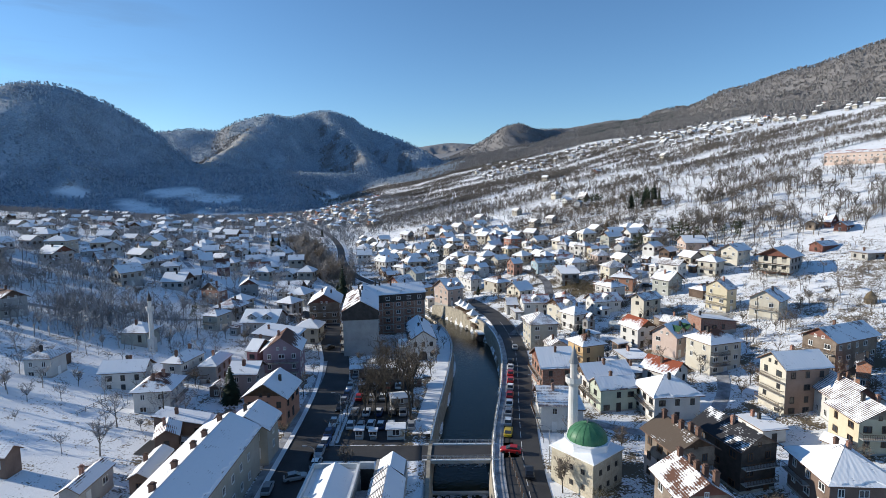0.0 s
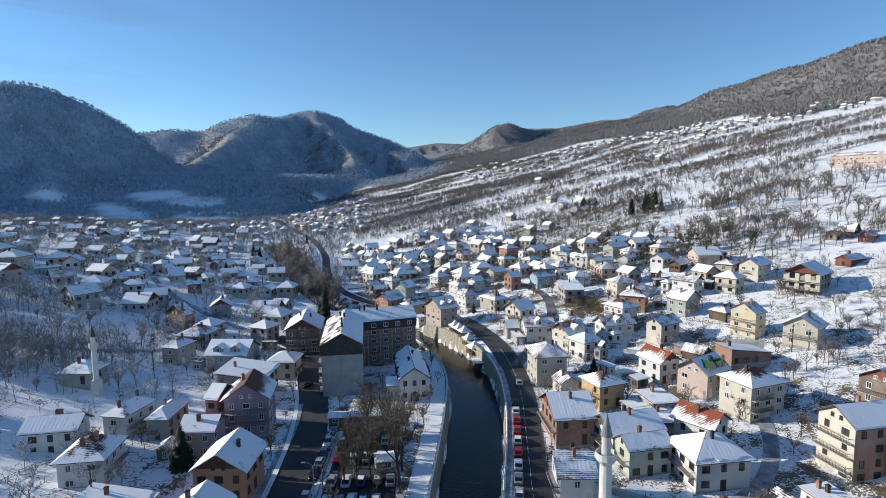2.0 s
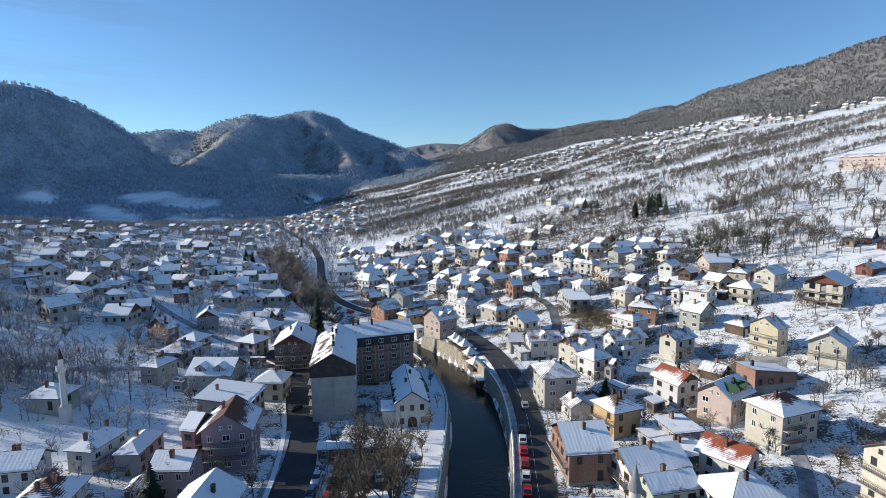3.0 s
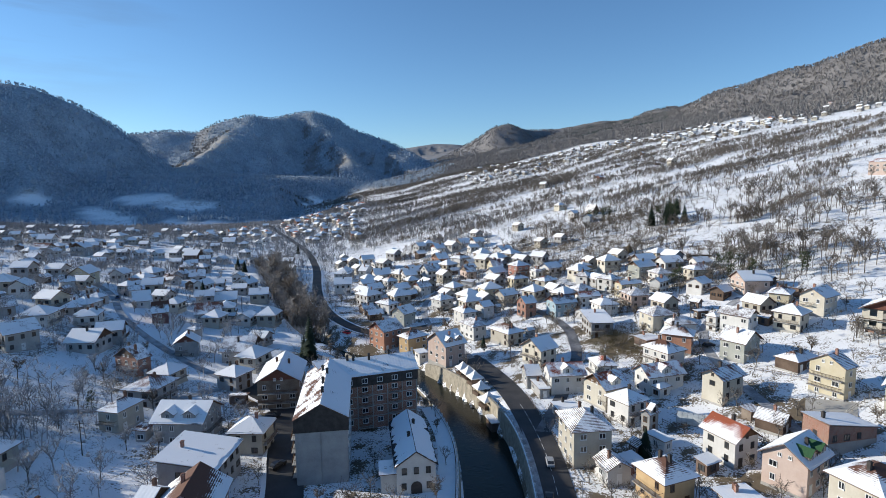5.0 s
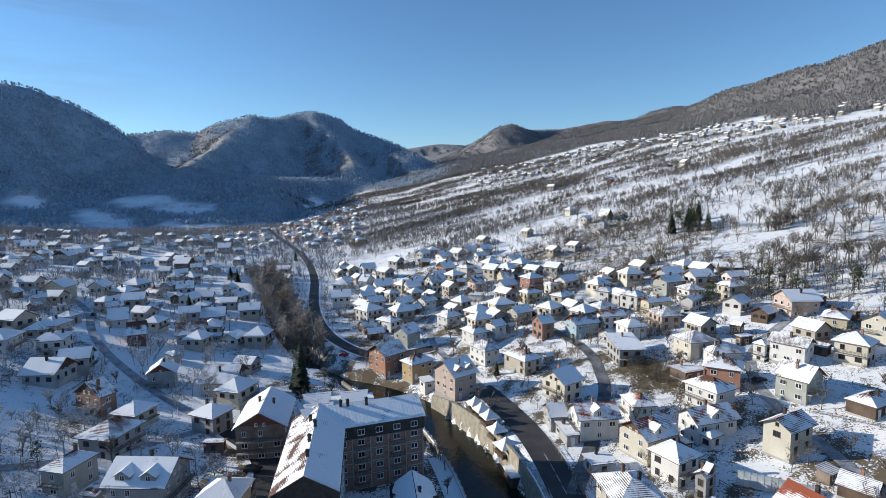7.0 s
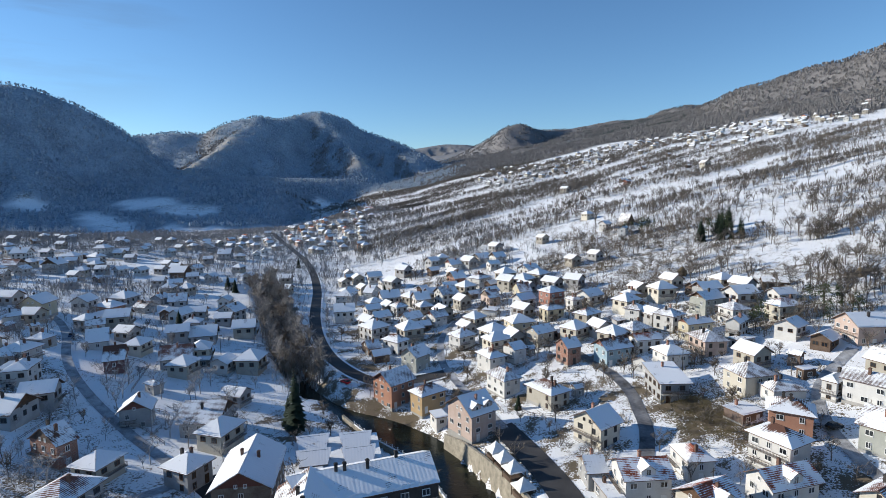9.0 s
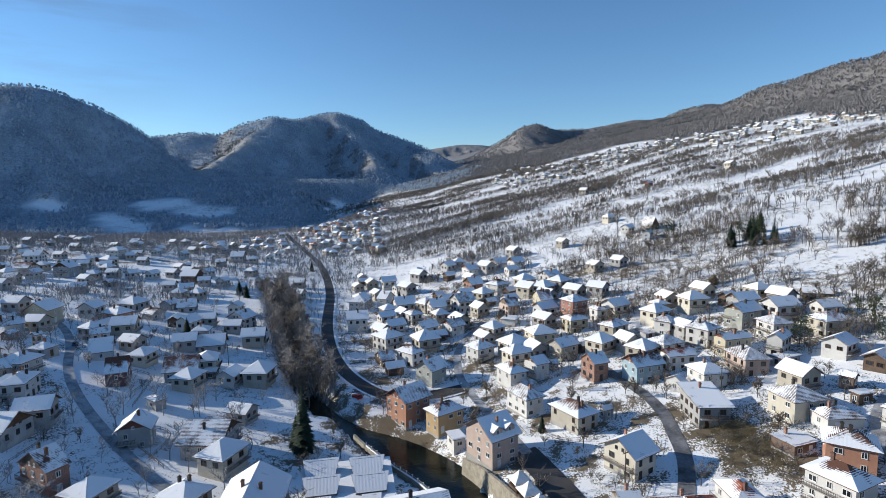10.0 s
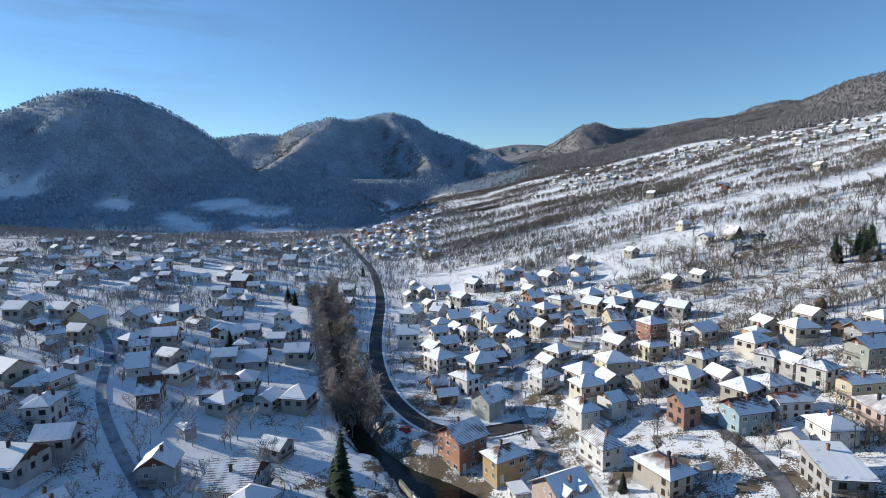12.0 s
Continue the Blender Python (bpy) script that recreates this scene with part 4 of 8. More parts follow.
def house(x, y, yaw, w, d, h, g, kind, wall, cover, near=True):
    """One house: walls, roof with its snow, windows, door, chimney and balcony. x, y: its middle; w, d: roof plan; h: eaves above g."""
    global count
    count += 1
    r = random.Random(count)
    half = Vector((w / 2, d / 2, 0))
    base = pose(x, y, g, 0, 0, yaw)
    corners = [base @ (Vector((cx, cy, 0)) - half) for cx, cy in ((0, 0), (w, 0), (w, d), (0, d))]
    low = min(ground_at(c.x, c.y) for c in corners)
    bottom = min(low - g, 0) - 0.4
    TAKEN.append((x, y, 0.55 * max(w, d)))
    floors = max(1, round((h - 0.2) / 2.8))
    storey = {1: "one-storey", 2: "two-storey", 3: "three-storey", 4: "four-storey"}[min(floors, 4)]
    big = w * d > 30 or h > 4
    name = "house" if big else "shed"
    label = f"{storey} {WORDS[wall]} {name} with {COVERS[cover]} {SHAPES[kind]}"
    ob = thing(name, base @ Matrix.Translation((-w / 2, -d / 2, 0)), label, name, "houses of the town")
    mat = dict(concrete="concrete", orangewhite="wall_white", banded="wall_clay", slate="dark_trim", mansard="wall_timber").get(wall, "wall_" + wall)
    inset = 0.75 if min(w, d) > 7 else 0.4
    span = {"h": min(w, d), "x": d, "y": w, "f": 0, "s": d * 0.5}[kind]
    rise = 0.06 if kind == "f" else span / 2 * (r.uniform(0.5, 0.6) if kind == "h" else r.uniform(0.56, 0.7))
    if kind == "s":
        rise = d * 0.14
    part("wall", wall_mesh(kind, w, d, inset, h, bottom, rise, mat), ob)
    slopes = [tuple(c + Vector((0, 0, h + 0.05)) for c in s) for s in slopes_of(kind, w, d, rise)]
    roof_mat = {"snow": "roof_snow_worn", "green": "roof_snow", "dormers": "roof_snow_worn", "chimneys": "roof_patch"}.get(cover, "roof_" + cover)
    luck = random.Random(count + 5000)
    blanket = cover in ("green", "dormers") or cover == "snow" and (kind in "fs" or r.random() < 0.6 and luck.random() < 0.75)
    if cover == "snow" and not blanket:
        roof_mat = luck.choice(("roof_snow_worn", "roof_snow_worn", "roof_stripe", "roof_brown", "roof_worn_red"))
    part("roof", roof_mesh(slopes, roof_mat), ob)
    if blanket:
        part("roof_snow", snow_mesh(slopes, count, ragged=r.choice((0.2, 0.4, 1.0))), ob, "blanket of snow")
    if big:
        s = Shape()
        s.box(inset - .04, inset - .04, bottom, w - inset + .04, d - inset + .04, 0.55)
        part("plinth", s.mesh("plinth", "concrete"), ob)
    if kind in "xy" and rise > 1.5 and big and r.random() < 0.5:
        clad = r.choice(("brown_trim", "wall_wood", "wall_redwood", "wall_timber"))
        k = rise * inset / (d / 2 if kind == "x" else w / 2)
        for e in (0, 1):
            if kind == "x":
                u = inset - .05 if e == 0 else w - inset + .05
                tri = [(u, inset + .3, h + k + .12), (u, d - inset - .3, h + k + .12), (u, d / 2, h + rise - .05)]
                back = [(c[0] + (.06 if e == 0 else -.06), c[1], c[2]) for c in tri]
            else:
                u = inset - .05 if e == 0 else d - inset + .05
                tri = [(inset + .3, u, h + k + .12), (w - inset - .3, u, h + k + .12), (w / 2, u, h + rise - .05)]
                back = [(c[0], c[1] + (.06 if e == 0 else -.06), c[2]) for c in tri]
            part("gable_cladding", mesh_of("gable_cladding", tri + back, [(0, 1, 2), (5, 4, 3), (0, 3, 4, 1), (1, 4, 5, 2), (2, 5, 3, 0)], [clad]), ob, "boarded gable")
    trim = r.choice(("white_trim", "white_trim", "brown_trim", "dark_trim"))
    x0, x1, y0, y1 = inset, w - inset, inset, d - inset
    faces = [(Matrix.Translation((x0, y0, 0)), x1 - x0, kind == "y"),
             (pose(x0, y1, 0, 0, 0, -90), y1 - y0, kind == "x"),
             (pose(x1, y0, 0, 0, 0, 90), y1 - y0, kind == "x"), (pose(x1, y1, 0, 0, 0, 180), x1 - x0, kind == "y")]
    if wall in ("banded", "mansard"):
        # a plastered front on the gable or the street side
        k = 1
        m, ln, gable = faces[k]
        lift = rise * inset / (d / 2)
        out = [(0, bottom), (ln, bottom), (ln, h + lift - .05), (ln / 2, h + rise - .12), (0, h + lift - .05)] if gable else [(0, bottom), (ln, bottom), (ln, h * .52), (0, h * .52)]
        n_out = len(out)
        vs = [(px, -.07, pz) for px, pz in out] + [(px, .02, pz) for px, pz in out]
        fs = [tuple(range(n_out)), tuple(range(2 * n_out - 1, n_out - 1, -1))] + [(i, i + n_out, (i + 1) % n_out + n_out, (i + 1) % n_out) for i in range(n_out)]
        part("facade", mesh_of("facade", vs, fs, ["wall_cream" if wall == "banded" else "wall_pink"]), ob, "plastered front").matrix_basis = m
        faces[k] = (m @ Matrix.Translation((0, -.07, 0)), ln, gable)
    unfinished = wall == "concrete"
    for k, (m, ln, gable) in enumerate(faces):
        if not near and k > 1:
            continue
        n_win = max(1, int((ln - 0.6) / (2.7 if k < 2 else 3.6)))
        door_at = r.randrange(n_win) if k == 0 else -1
        for fl in range(floors):
            z = h - 0.35 - (fl + 1) * 2.75 + 1.05
            if z < bottom + 0.3 and fl:
                continue
            z = max(z, 0.6)
            for i in range(n_win):
                xx = ln * (i + 0.5) / n_win
                ground_floor = fl == floors - 1
                if ground_floor and i == door_at and big:
                    o = part("door", DOORS[trim], ob)
                    o.matrix_basis = m @ Matrix.Translation((xx, -0.02, max(0.05, z - 1.0)))
                    continue
                if r.random() < 0.12 or not big and i:
                    continue
                o = part("window", WINDOWS[r.choice(("wide", "tall", "tall")) if ln / n_win > 2.2 else "tall", "dark_trim" if unfinished else trim], ob)
                o.matrix_basis = m @ Matrix.Translation((xx, -0.02, z))
        if gable and rise > 1.7 and big:
            for dx in ((-0.9, 0.9) if ln > 7.5 else (0,)):
                o = part("window", WINDOWS["small", trim], ob)
                o.matrix_basis = m @ Matrix.Translation((ln / 2 + dx, -0.02, h + 0.35))
    if big and floors >= 2 and r.random() < 0.6 or wall in ("timber", "yellow", "orangewhite", "banded", "mansard"):
        k = 1 if kind == "x" else (0 if kind == "y" else r.choice((0, 1)))
        m, ln, _ = faces[k]
        length = ln * (.96 if wall == "banded" else r.choice((0.55, 0.95, 0.95)))
        slab, rail = balcony_meshes(length)
        for fl in range(1 if floors == 2 else 3 if wall == "banded" else 2):
            bal = part("balcony", slab, ob)
            bal.matrix_basis = m @ Matrix.Translation((0.1, 0, h - 0.35 - (fl + 1) * 2.75 + 0.1))
            part("railing", rail, bal)
    if cover in ("chimneys", "bare") and big:
        # a row of tall brick stacks near the ridge
        for t in (.12, .3, .42, .62, .86):
            c = part("chimney", CHIMNEYS[0], ob)
            c.matrix_basis = Matrix.Translation((w * (.5 + r.uniform(-.06, .2)), d * t, h + rise * .86)) @ Matrix.Diagonal((1.25, 1.25, 1.35, 1))
    elif big:
        for k in range(1 if r.random() < 0.65 else 2):
            s = slopes[r.randrange(len(slopes))]
            p = (s[0].lerp(s[1], r.uniform(0.35, 0.65))).lerp(s[2].lerp(s[3], 0.5), r.uniform(0.62, 0.85))
            c = part("chimney", CHIMNEYS[r.randrange(3)], ob)
            c.matrix_basis = Matrix.Translation(p + Vector((0, 0, 0.25)))
    if cover in ("dormers", "redpatch", "green") and kind in "xy":
        s = slopes[0] if kind == "x" else slopes[1]
        for t in ((0.3, 0.7) if cover != "redpatch" else (0.5,)):
            dormer(ob, s, t, cover, trim, mat)
    return ob


def dormer(ob, slope, t, cover, trim, mat):
    """A gabled dormer on a roof plane."""
    p0, p1, q0, q1 = slope
    lng = (p1 - p0).normalized()
    up = (q0 + q1) / 2 - (p0 + p1) / 2
    flat = Vector((up.x, up.y, 0))
    run, flat = flat.length, flat.normalized()
    foot = p0.lerp(p1, t) + flat * run * 0.22 + Vector((0, 0, up.z * 0.22))
    wd, hh = 1.5, 1.15
    depth = (hh + 0.9) / (up.z / run)
    depth = min(depth, run * 0.75)
    m = Matrix((( lng.x, flat.x, 0, foot.x), (lng.y, flat.y, 0, foot.y), (0, 0, 1, foot.z), (0, 0, 0, 1)))
    dm = part("dormer", mesh_of("dormer", [m @ Vector(q) for q in ((-wd, 0, -0.3), (wd, 0, -0.3), (wd, 0, hh), (0, 0, hh + 1.0), (-wd, 0, hh), (-wd, depth, hh), (wd, depth, hh))],
              [(0, 1, 2, 3, 4), (1, 6, 2), (0, 4, 5)], [mat]), ob)
    sl = [(m @ Vector((wd + .3, -0.4, hh - .2)), m @ Vector((wd + .3, depth, hh - .2)), m @ Vector((0, -0.4, hh + 1.05)), m @ Vector((0, depth, hh + 1.05))),
          (m @ Vector((-wd - .3, depth, hh - .2)), m @ Vector((-wd - .3, -0.4, hh - .2)), m @ Vector((0, depth, hh + 1.05)), m @ Vector((0, -0.4, hh + 1.05)))]
    part("dormer_roof", roof_mesh(sl, {"redpatch": "roof_red", "green": "roof_green"}.get(cover, "roof_snow"), 0.1), dm)
    o = part("window", WINDOWS["tall", trim], dm)
    o.matrix_basis = m @ Matrix.Translation((0, -0.02, -0.15))


# ---- the town's houses, place by place ----
house(77.3, 241.4, 11, 10.3, 9.9, 6.0, 8.7, 'h', 'cream', 'stripe')
house(81.7, 233.6, 3, 9.3, 6.5, 4.0, 9.1, 'h', 'white', 'snow')
house(74.7, 219.8, 59, 9.0, 10.0, 6.0, 7.6, 'h', 'orange', 'brown')
house(65.6, 209.2, 27, 8.7, 10.3, 7.5, 4.5, 'h', 'white', 'brown')
house(57.7, 247.7, 1, 9.3, 13.0, 6.0, 5.3, 's', 'grey', 'snow')
house(69.0, 228.8, 21, 7.4, 6.4, 3.0, 6.5, 'f', 'brown', 'snow')
house(30.9, 170.1, 5, 9.9, 11.6, 8.5, -0.6, 'h', 'beige', 'stripe')
house(33.9, 159.9, 11, 5.9, 6.2, 3.8, -0.6, 'y', 'white', 'stripe')
house(41.1, 151.7, 20, 8.7, 8.9, 6.5, -0.4, 'h', 'ochre', 'brown')
house(43.9, 195.3, 25, 9.2, 10.0, 6.0, 0.9, 'x', 'cream', 'redpatch')
house(46.0, 185.1, 29, 8.0, 8.1, 6.0, 0.8, 'h', 'white', 'snow')
house(49.0, 178.1, 35, 4.5, 3.0, 5.0, 1.0, 'x', 'grey', 'redpatch')
house(35.3, 206.5, 4, 11.0, 9.0, 6.0, 0.4, 'x', 'white', 'redpatch')
house(48.4, 211.8, 4, 6.6, 8.4, 5.0, 2.1, 'h', 'white', 'red')
house(28.2, 205.3, 8, 3.6, 8.5, 3.0, 0.1, 'f', 'grey', 'snow')
house(26.9, 212.6, 4, 4.8, 7.6, 4.0, 0.2, 'x', 'grey', 'snow')
house(31.8, 190.4, 10, 6.3, 5.0, 3.0, -0.1, 'f', 'white', 'snow')
house(58.9, 194.8, 27, 4.9, 3.5, 3.0, 2.9, 'h', 'white', 'snow')
house(48.0, 170.3, 28, 3.2, 5.6, 3.0, 0.7, 'f', 'white', 'snow')
house(60.1, 199.3, 15, 12.5, 7.8, 5.5, 2.7, 'x', 'white', 'redpatch')
house(72.0, 188.4, 28, 9.9, 7.2, 7.0, 4.1, 'x', 'cream', 'snow')
house(60.4, 163.9, 21, 8.1, 9.4, 6.0, 1.4, 'y', 'white', 'red')
house(67.1, 153.1, 33, 10.6, 9.4, 6.5, 1.6, 'x', 'pink', 'green')
house(96.9, 196.5, 26, 10.4, 6.8, 3.5, 9.2, 'h', 'wood', 'snow')
house(94.8, 180.9, 26, 5.6, 8.8, 8.0, 8.1, 'x', 'yellow', 'stripe')
house(109.7, 218.4, 37, 8.6, 8.9, 6.0, 14.0, 'h', 'cream', 'snow')
house(87.7, 208.1, 32, 10.0, 8.6, 6.0, 8.5, 'y', 'greyg', 'snow')
house(96.6, 224.6, 36, 7.5, 10.3, 6.0, 12.0, 'y', 'white', 'stripe')
house(92.4, 230.0, 33, 7.6, 4.0, 5.0, 11.4, 'h', 'white', 'snow')
house(74.6, 171.5, 38, 5.9, 6.5, 2.8, 3.9, 'y', 'wood', 'stripe')
house(82.8, 162.5, 101, 7.0, 13.0, 3.0, 6.4, 's', 'brick', 'snow')
house(118.4, 255.2, -0, 11.0, 11.0, 6.5, 17.3, 'x', 'pink', 'snow')
house(119.1, 237.8, 48, 10.8, 7.3, 5.0, 17.3, 'h', 'yellow', 'brown')
house(123.8, 226.2, 32, 11.0, 8.7, 6.5, 17.0, 'x', 'cream', 'snow')
house(103.8, 168.8, 42, 10.1, 9.8, 6.0, 8.8, 'x', 'cream', 'snow')
house(157.1, 220.7, 24, 11.0, 6.0, 3.2, 22.6, 'x', 'redwood', 'snow')
house(181.0, 253.4, 38, 11.0, 6.8, 3.0, 30.2, 'y', 'redwood', 'snow')
house(180.3, 241.4, 37, 11.0, 5.5, 3.0, 29.4, 'x', 'redwood', 'snow')
house(160.6, 201.5, 13, 10.3, 8.0, 3.0, 22.2, 'f', 'concrete', 'snow')
house(100.4, 132.9, 24, 18.3, 9.5, 8.5, 4.3, 'x', 'timber', 'snow')
house(77.8, 115.9, 9, 11.9, 9.1, 10.5, 0.9, 'x', 'banded', 'snow')
house(84.4, 109.5, -4, 10.0, 13.0, 6.0, 1.2, 'y', 'white', 'stripe')
house(81.0, 98.4, -4, 10.5, 10.0, 6.6, 0.8, 'y', 'yellow', 'snow')
house(97.3, 120.7, 51, 8.2, 3.5, 6.0, 4.1, 'x', 'orangebrick', 'dark')
house(64.3, 104.4, 10, 5.9, 7.7, 3.2, -0.2, 'f', 'white', 'snow')
house(63.4, 81.6, -4, 11.4, 12.4, 6.6, -0.7, 'h', 'brown', 'snow')
house(51.4, 91.0, 14, 8.6, 12.4, 7.8, -0.8, 'y', 'slate', 'dark')
house(36.7, 75.7, 4, 8.8, 9.6, 7.4, -0.8, 'y', 'timber', 'chimneys')
house(40.4, 88.6, 12, 8.6, 10.4, 8.2, -0.8, 'y', 'mansard', 'bare')
house(39.4, 121.2, 10, 9.6, 6.3, 5.5, -0.8, 'x', 'palegreen', 'snow')
house(39.1, 129.1, 12, 12.7, 9.8, 5.5, -0.8, 'x', 'white', 'snow')
house(50.2, 117.1, 6, 11.9, 10.7, 6.0, -0.7, 'h', 'white', 'snow')
house(54.5, 128.7, 37, 8.3, 9.4, 6.0, -0.1, 'y', 'white', 'red')
house(46.8, 144.3, 19, 5.8, 5.1, 3.0, -0.2, 'f', 'grey', 'snow')
house(51.7, 143.5, 9, 7.1, 8.7, 5.0, -0.1, 'f', 'grey', 'snow')
house(49.3, 136.1, 12, 8.6, 8.5, 4.0, -0.4, 'f', 'grey', 'snow')
house(28.2, 136.0, 4, 9.7, 13.0, 6.5, -0.8, 'x', 'brick', 'snow')
house(23.2, 112.2, -1, 7.2, 9.0, 6.0, -0.8, 'x', 'white', 'stripe')
house(26.1, 112.3, -1, 7.6, 6.0, 4.5, -0.8, 's', 'white', 'snow')
house(72.3, 140.7, 19, 11.7, 10.0, 8.5, 1.4, 'h', 'cream', 'brown')
house(-38.5, 115.6, 88, 10.9, 10.5, 7.0, -0.8, 'x', 'orange', 'snow')
house(-43.6, 142.3, 97, 10.7, 10.9, 9.0, -0.7, 'x', 'purple', 'snow')
house(-50.7, 143.1, 76, 7.8, 3.8, 8.0, -0.3, 'y', 'pinkred', 'snow')
house(-50.5, 161.5, 87, 13.0, 13.0, 7.0, -0.6, 's', 'grey', 'snow')
house(-62.3, 182.6, 86, 11.4, 13.0, 6.0, -0.1, 'y', 'grey', 'dormers')
house(-45.3, 177.5, 86, 8.7, 8.9, 5.5, -0.6, 'h', 'beige', 'snow')
house(-80.9, 201.3, 77, 11.3, 10.2, 5.0, 1.9, 'h', 'grey', 'snow')
house(-79.8, 185.1, 76, 8.7, 6.4, 5.5, 2.0, 'h', 'beige', 'snow')
house(-94.6, 218.0, 66, 5.2, 10.6, 6.0, 3.7, 'x', 'brick', 'patch')
house(-88.2, 240.4, 107, 7.7, 8.7, 5.0, 2.6, 'x', 'grey', 'snow')
house(-69.2, 240.0, 90, 13.0, 11.4, 5.0, 0.5, 'y', 'grey', 'snow')
house(-62.6, 214.3, 66, 8.2, 8.8, 5.0, 0.4, 'h', 'grey', 'snow')
house(-46.3, 207.4, 97, 17.2, 12.6, 8.0, -0.7, 'x', 'timber', 'snow')
house(-66.4, 120.5, 97, 10.3, 9.3, 5.5, 0.5, 'h', 'white', 'snow')
house(-79.4, 130.2, 98, 7.2, 11.2, 5.0, 1.5, 'y', 'white', 'snow')
house(-100.8, 131.6, 92, 6.7, 7.2, 5.0, 4.6, 'h', 'white', 'snow')
house(-70.1, 140.2, 80, 10.5, 6.2, 5.0, 1.0, 'h', 'white', 'snow')
house(-61.4, 139.8, 89, 10.5, 5.3, 5.0, 0.3, 'h', 'grey', 'snow')
house(-49.7, 131.1, 89, 7.8, 7.8, 6.0, -0.4, 'y', 'pinkgrey', 'snow')
house(-54.8, 108.5, 87, 5.3, 11.7, 3.0, -0.3, 's', 'brown', 'snow')
house(-55.1, 101.9, 112, 6.9, 4.9, 3.5, -0.2, 'x', 'brown', 'snow')
house(-50.9, 88.1, 95, 10.1, 3.9, 4.0, -0.3, 'x', 'brown', 'snow')
house(-58.7, 83.0, 91, 9.5, 3.9, 4.0, 0.1, 'x', 'grey', 'snow')
house(-76.6, 88.8, 87, 4.0, 3.5, 4.0, 1.7, 'y', 'brown', 'snow')
house(-140.2, 167.8, 63, 9.7, 13.0, 6.0, 11.3, 'y', 'grey', 'snow')
house(-185.0, 259.2, 92, 11.0, 11.0, 7.0, 19.9, 'h', 'beige', 'snow')
house(-174.2, 239.5, 72, 11.0, 11.0, 5.0, 18.3, 'y', 'grey', 'snow')
house(-171.6, 261.2, 133, 5.3, 10.6, 4.0, 17.5, 'h', 'grey', 'snow')
house(-134.2, 224.9, 55, 10.4, 11.0, 6.5, 10.3, 'x', 'concrete', 'snow')
house(-160.1, 252.1, 45, 8.8, 11.0, 3.5, 15.5, 'x', 'grey', 'snow')
house(-144.0, 248.7, 99, 11.0, 11.0, 5.0, 11.9, 'h', 'white', 'snow')
house(-141.6, 264.0, 101, 7.8, 8.4, 4.0, 11.9, 'h', 'grey', 'snow')
house(-130.1, 253.9, 105, 5.4, 9.1, 5.5, 9.6, 'h', 'white', 'snow')
house(-116.3, 232.1, 89, 11.0, 10.6, 4.5, 7.0, 'y', 'grey', 'snow')
house(-172.4, 319.8, 94, 11.0, 10.1, 6.0, 14.6, 'x', 'yellow', 'snow')
house(-167.6, 299.5, 130, 7.2, 6.2, 5.0, 14.9, 'y', 'white', 'snow')
house(-151.0, 288.8, -115, 3.0, 3.0, 5.0, 13.5, 'x', 'grey', 'snow')
house(-144.4, 282.8, 82, 6.3, 7.0, 3.5, 12.3, 'h', 'grey', 'snow')
house(-139.3, 267.1, 85, 9.2, 9.1, 5.0, 11.6, 'h', 'white', 'snow')
house(-129.2, 254.2, 107, 10.4, 7.0, 5.5, 9.5, 'h', 'white', 'snow')
house(-145.0, 307.6, 72, 7.2, 6.9, 5.0, 11.3, 'h', 'grey', 'snow')
house(-140.4, 305.9, 119, 6.2, 6.9, 4.5, 10.0, 'y', 'white', 'snow')
house(-130.1, 291.0, 118, 11.0, 7.4, 4.0, 8.6, 'y', 'white', 'snow')
house(-113.5, 273.6, 114, 11.0, 6.6, 5.0, 6.4, 'y', 'maroon', 'snow')
house(-98.0, 283.3, 106, 11.0, 11.0, 5.0, 3.5, 'y', 'grey', 'snow')
house(-94.2, 260.1, 56, 3.8, 5.8, 3.0, 4.0, 'h', 'grey', 'snow')
house(-102.4, 314.7, 107, 11.0, 10.5, 4.0, 3.7, 'y', 'grey', 'snow')
house(-105.6, 352.2, 71, 9.3, 11.0, 5.0, 3.9, 'x', 'white', 'snow')
house(-113.2, 328.8, 99, 7.3, 7.4, 4.0, 5.2, 'h', 'grey', 'snow')
house(-152.8, 335.9, 67, 8.4, 11.0, 4.5, 10.8, 'h', 'orange', 'snow')
house(-161.3, 361.2, 77, 11.0, 11.0, 4.0, 10.3, 'h', 'grey', 'snow')
house(-140.0, 371.0, 108, 11.0, 9.1, 3.5, 6.8, 'y', 'grey', 'snow')
house(-144.6, 348.6, 69, 8.2, 8.1, 3.0, 9.1, 'y', 'grey', 'snow')
house(-149.5, 371.6, 80, 7.7, 6.9, 3.0, 8.3, 'x', 'grey', 'snow')
house(-175.1, 446.6, 86, 10.5, 11.0, 5.0, 8.5, 'y', 'wood', 'snow')
house(-246.2, 433.3, 91, 11.0, 11.0, 6.0, 15.4, 'x', 'grey', 'snow')
house(-263.6, 474.2, 95, 11.0, 11.0, 5.0, 16.6, 'h', 'white', 'snow')
house(-248.4, 477.5, 67, 8.5, 11.0, 5.0, 15.7, 'h', 'white', 'snow')
house(-184.9, 545.1, 96, 11.0, 11.0, 4.0, 9.4, 'y', 'grey', 'snow')
house(-296.2, 472.4, 100, 11.0, 11.0, 5.0, 19.5, 'y', 'white', 'snow')
house(-271.9, 432.9, 94, 11.0, 11.0, 4.0, 17.7, 'y', 'grey', 'snow')
house(-268.4, 517.8, 85, 11.0, 11.0, 5.0, 17.4, 'h', 'white', 'snow')
house(-53.6, 360.2, 101, 11.0, 10.4, 6.0, 0.2, 'y', 'white', 'snow')
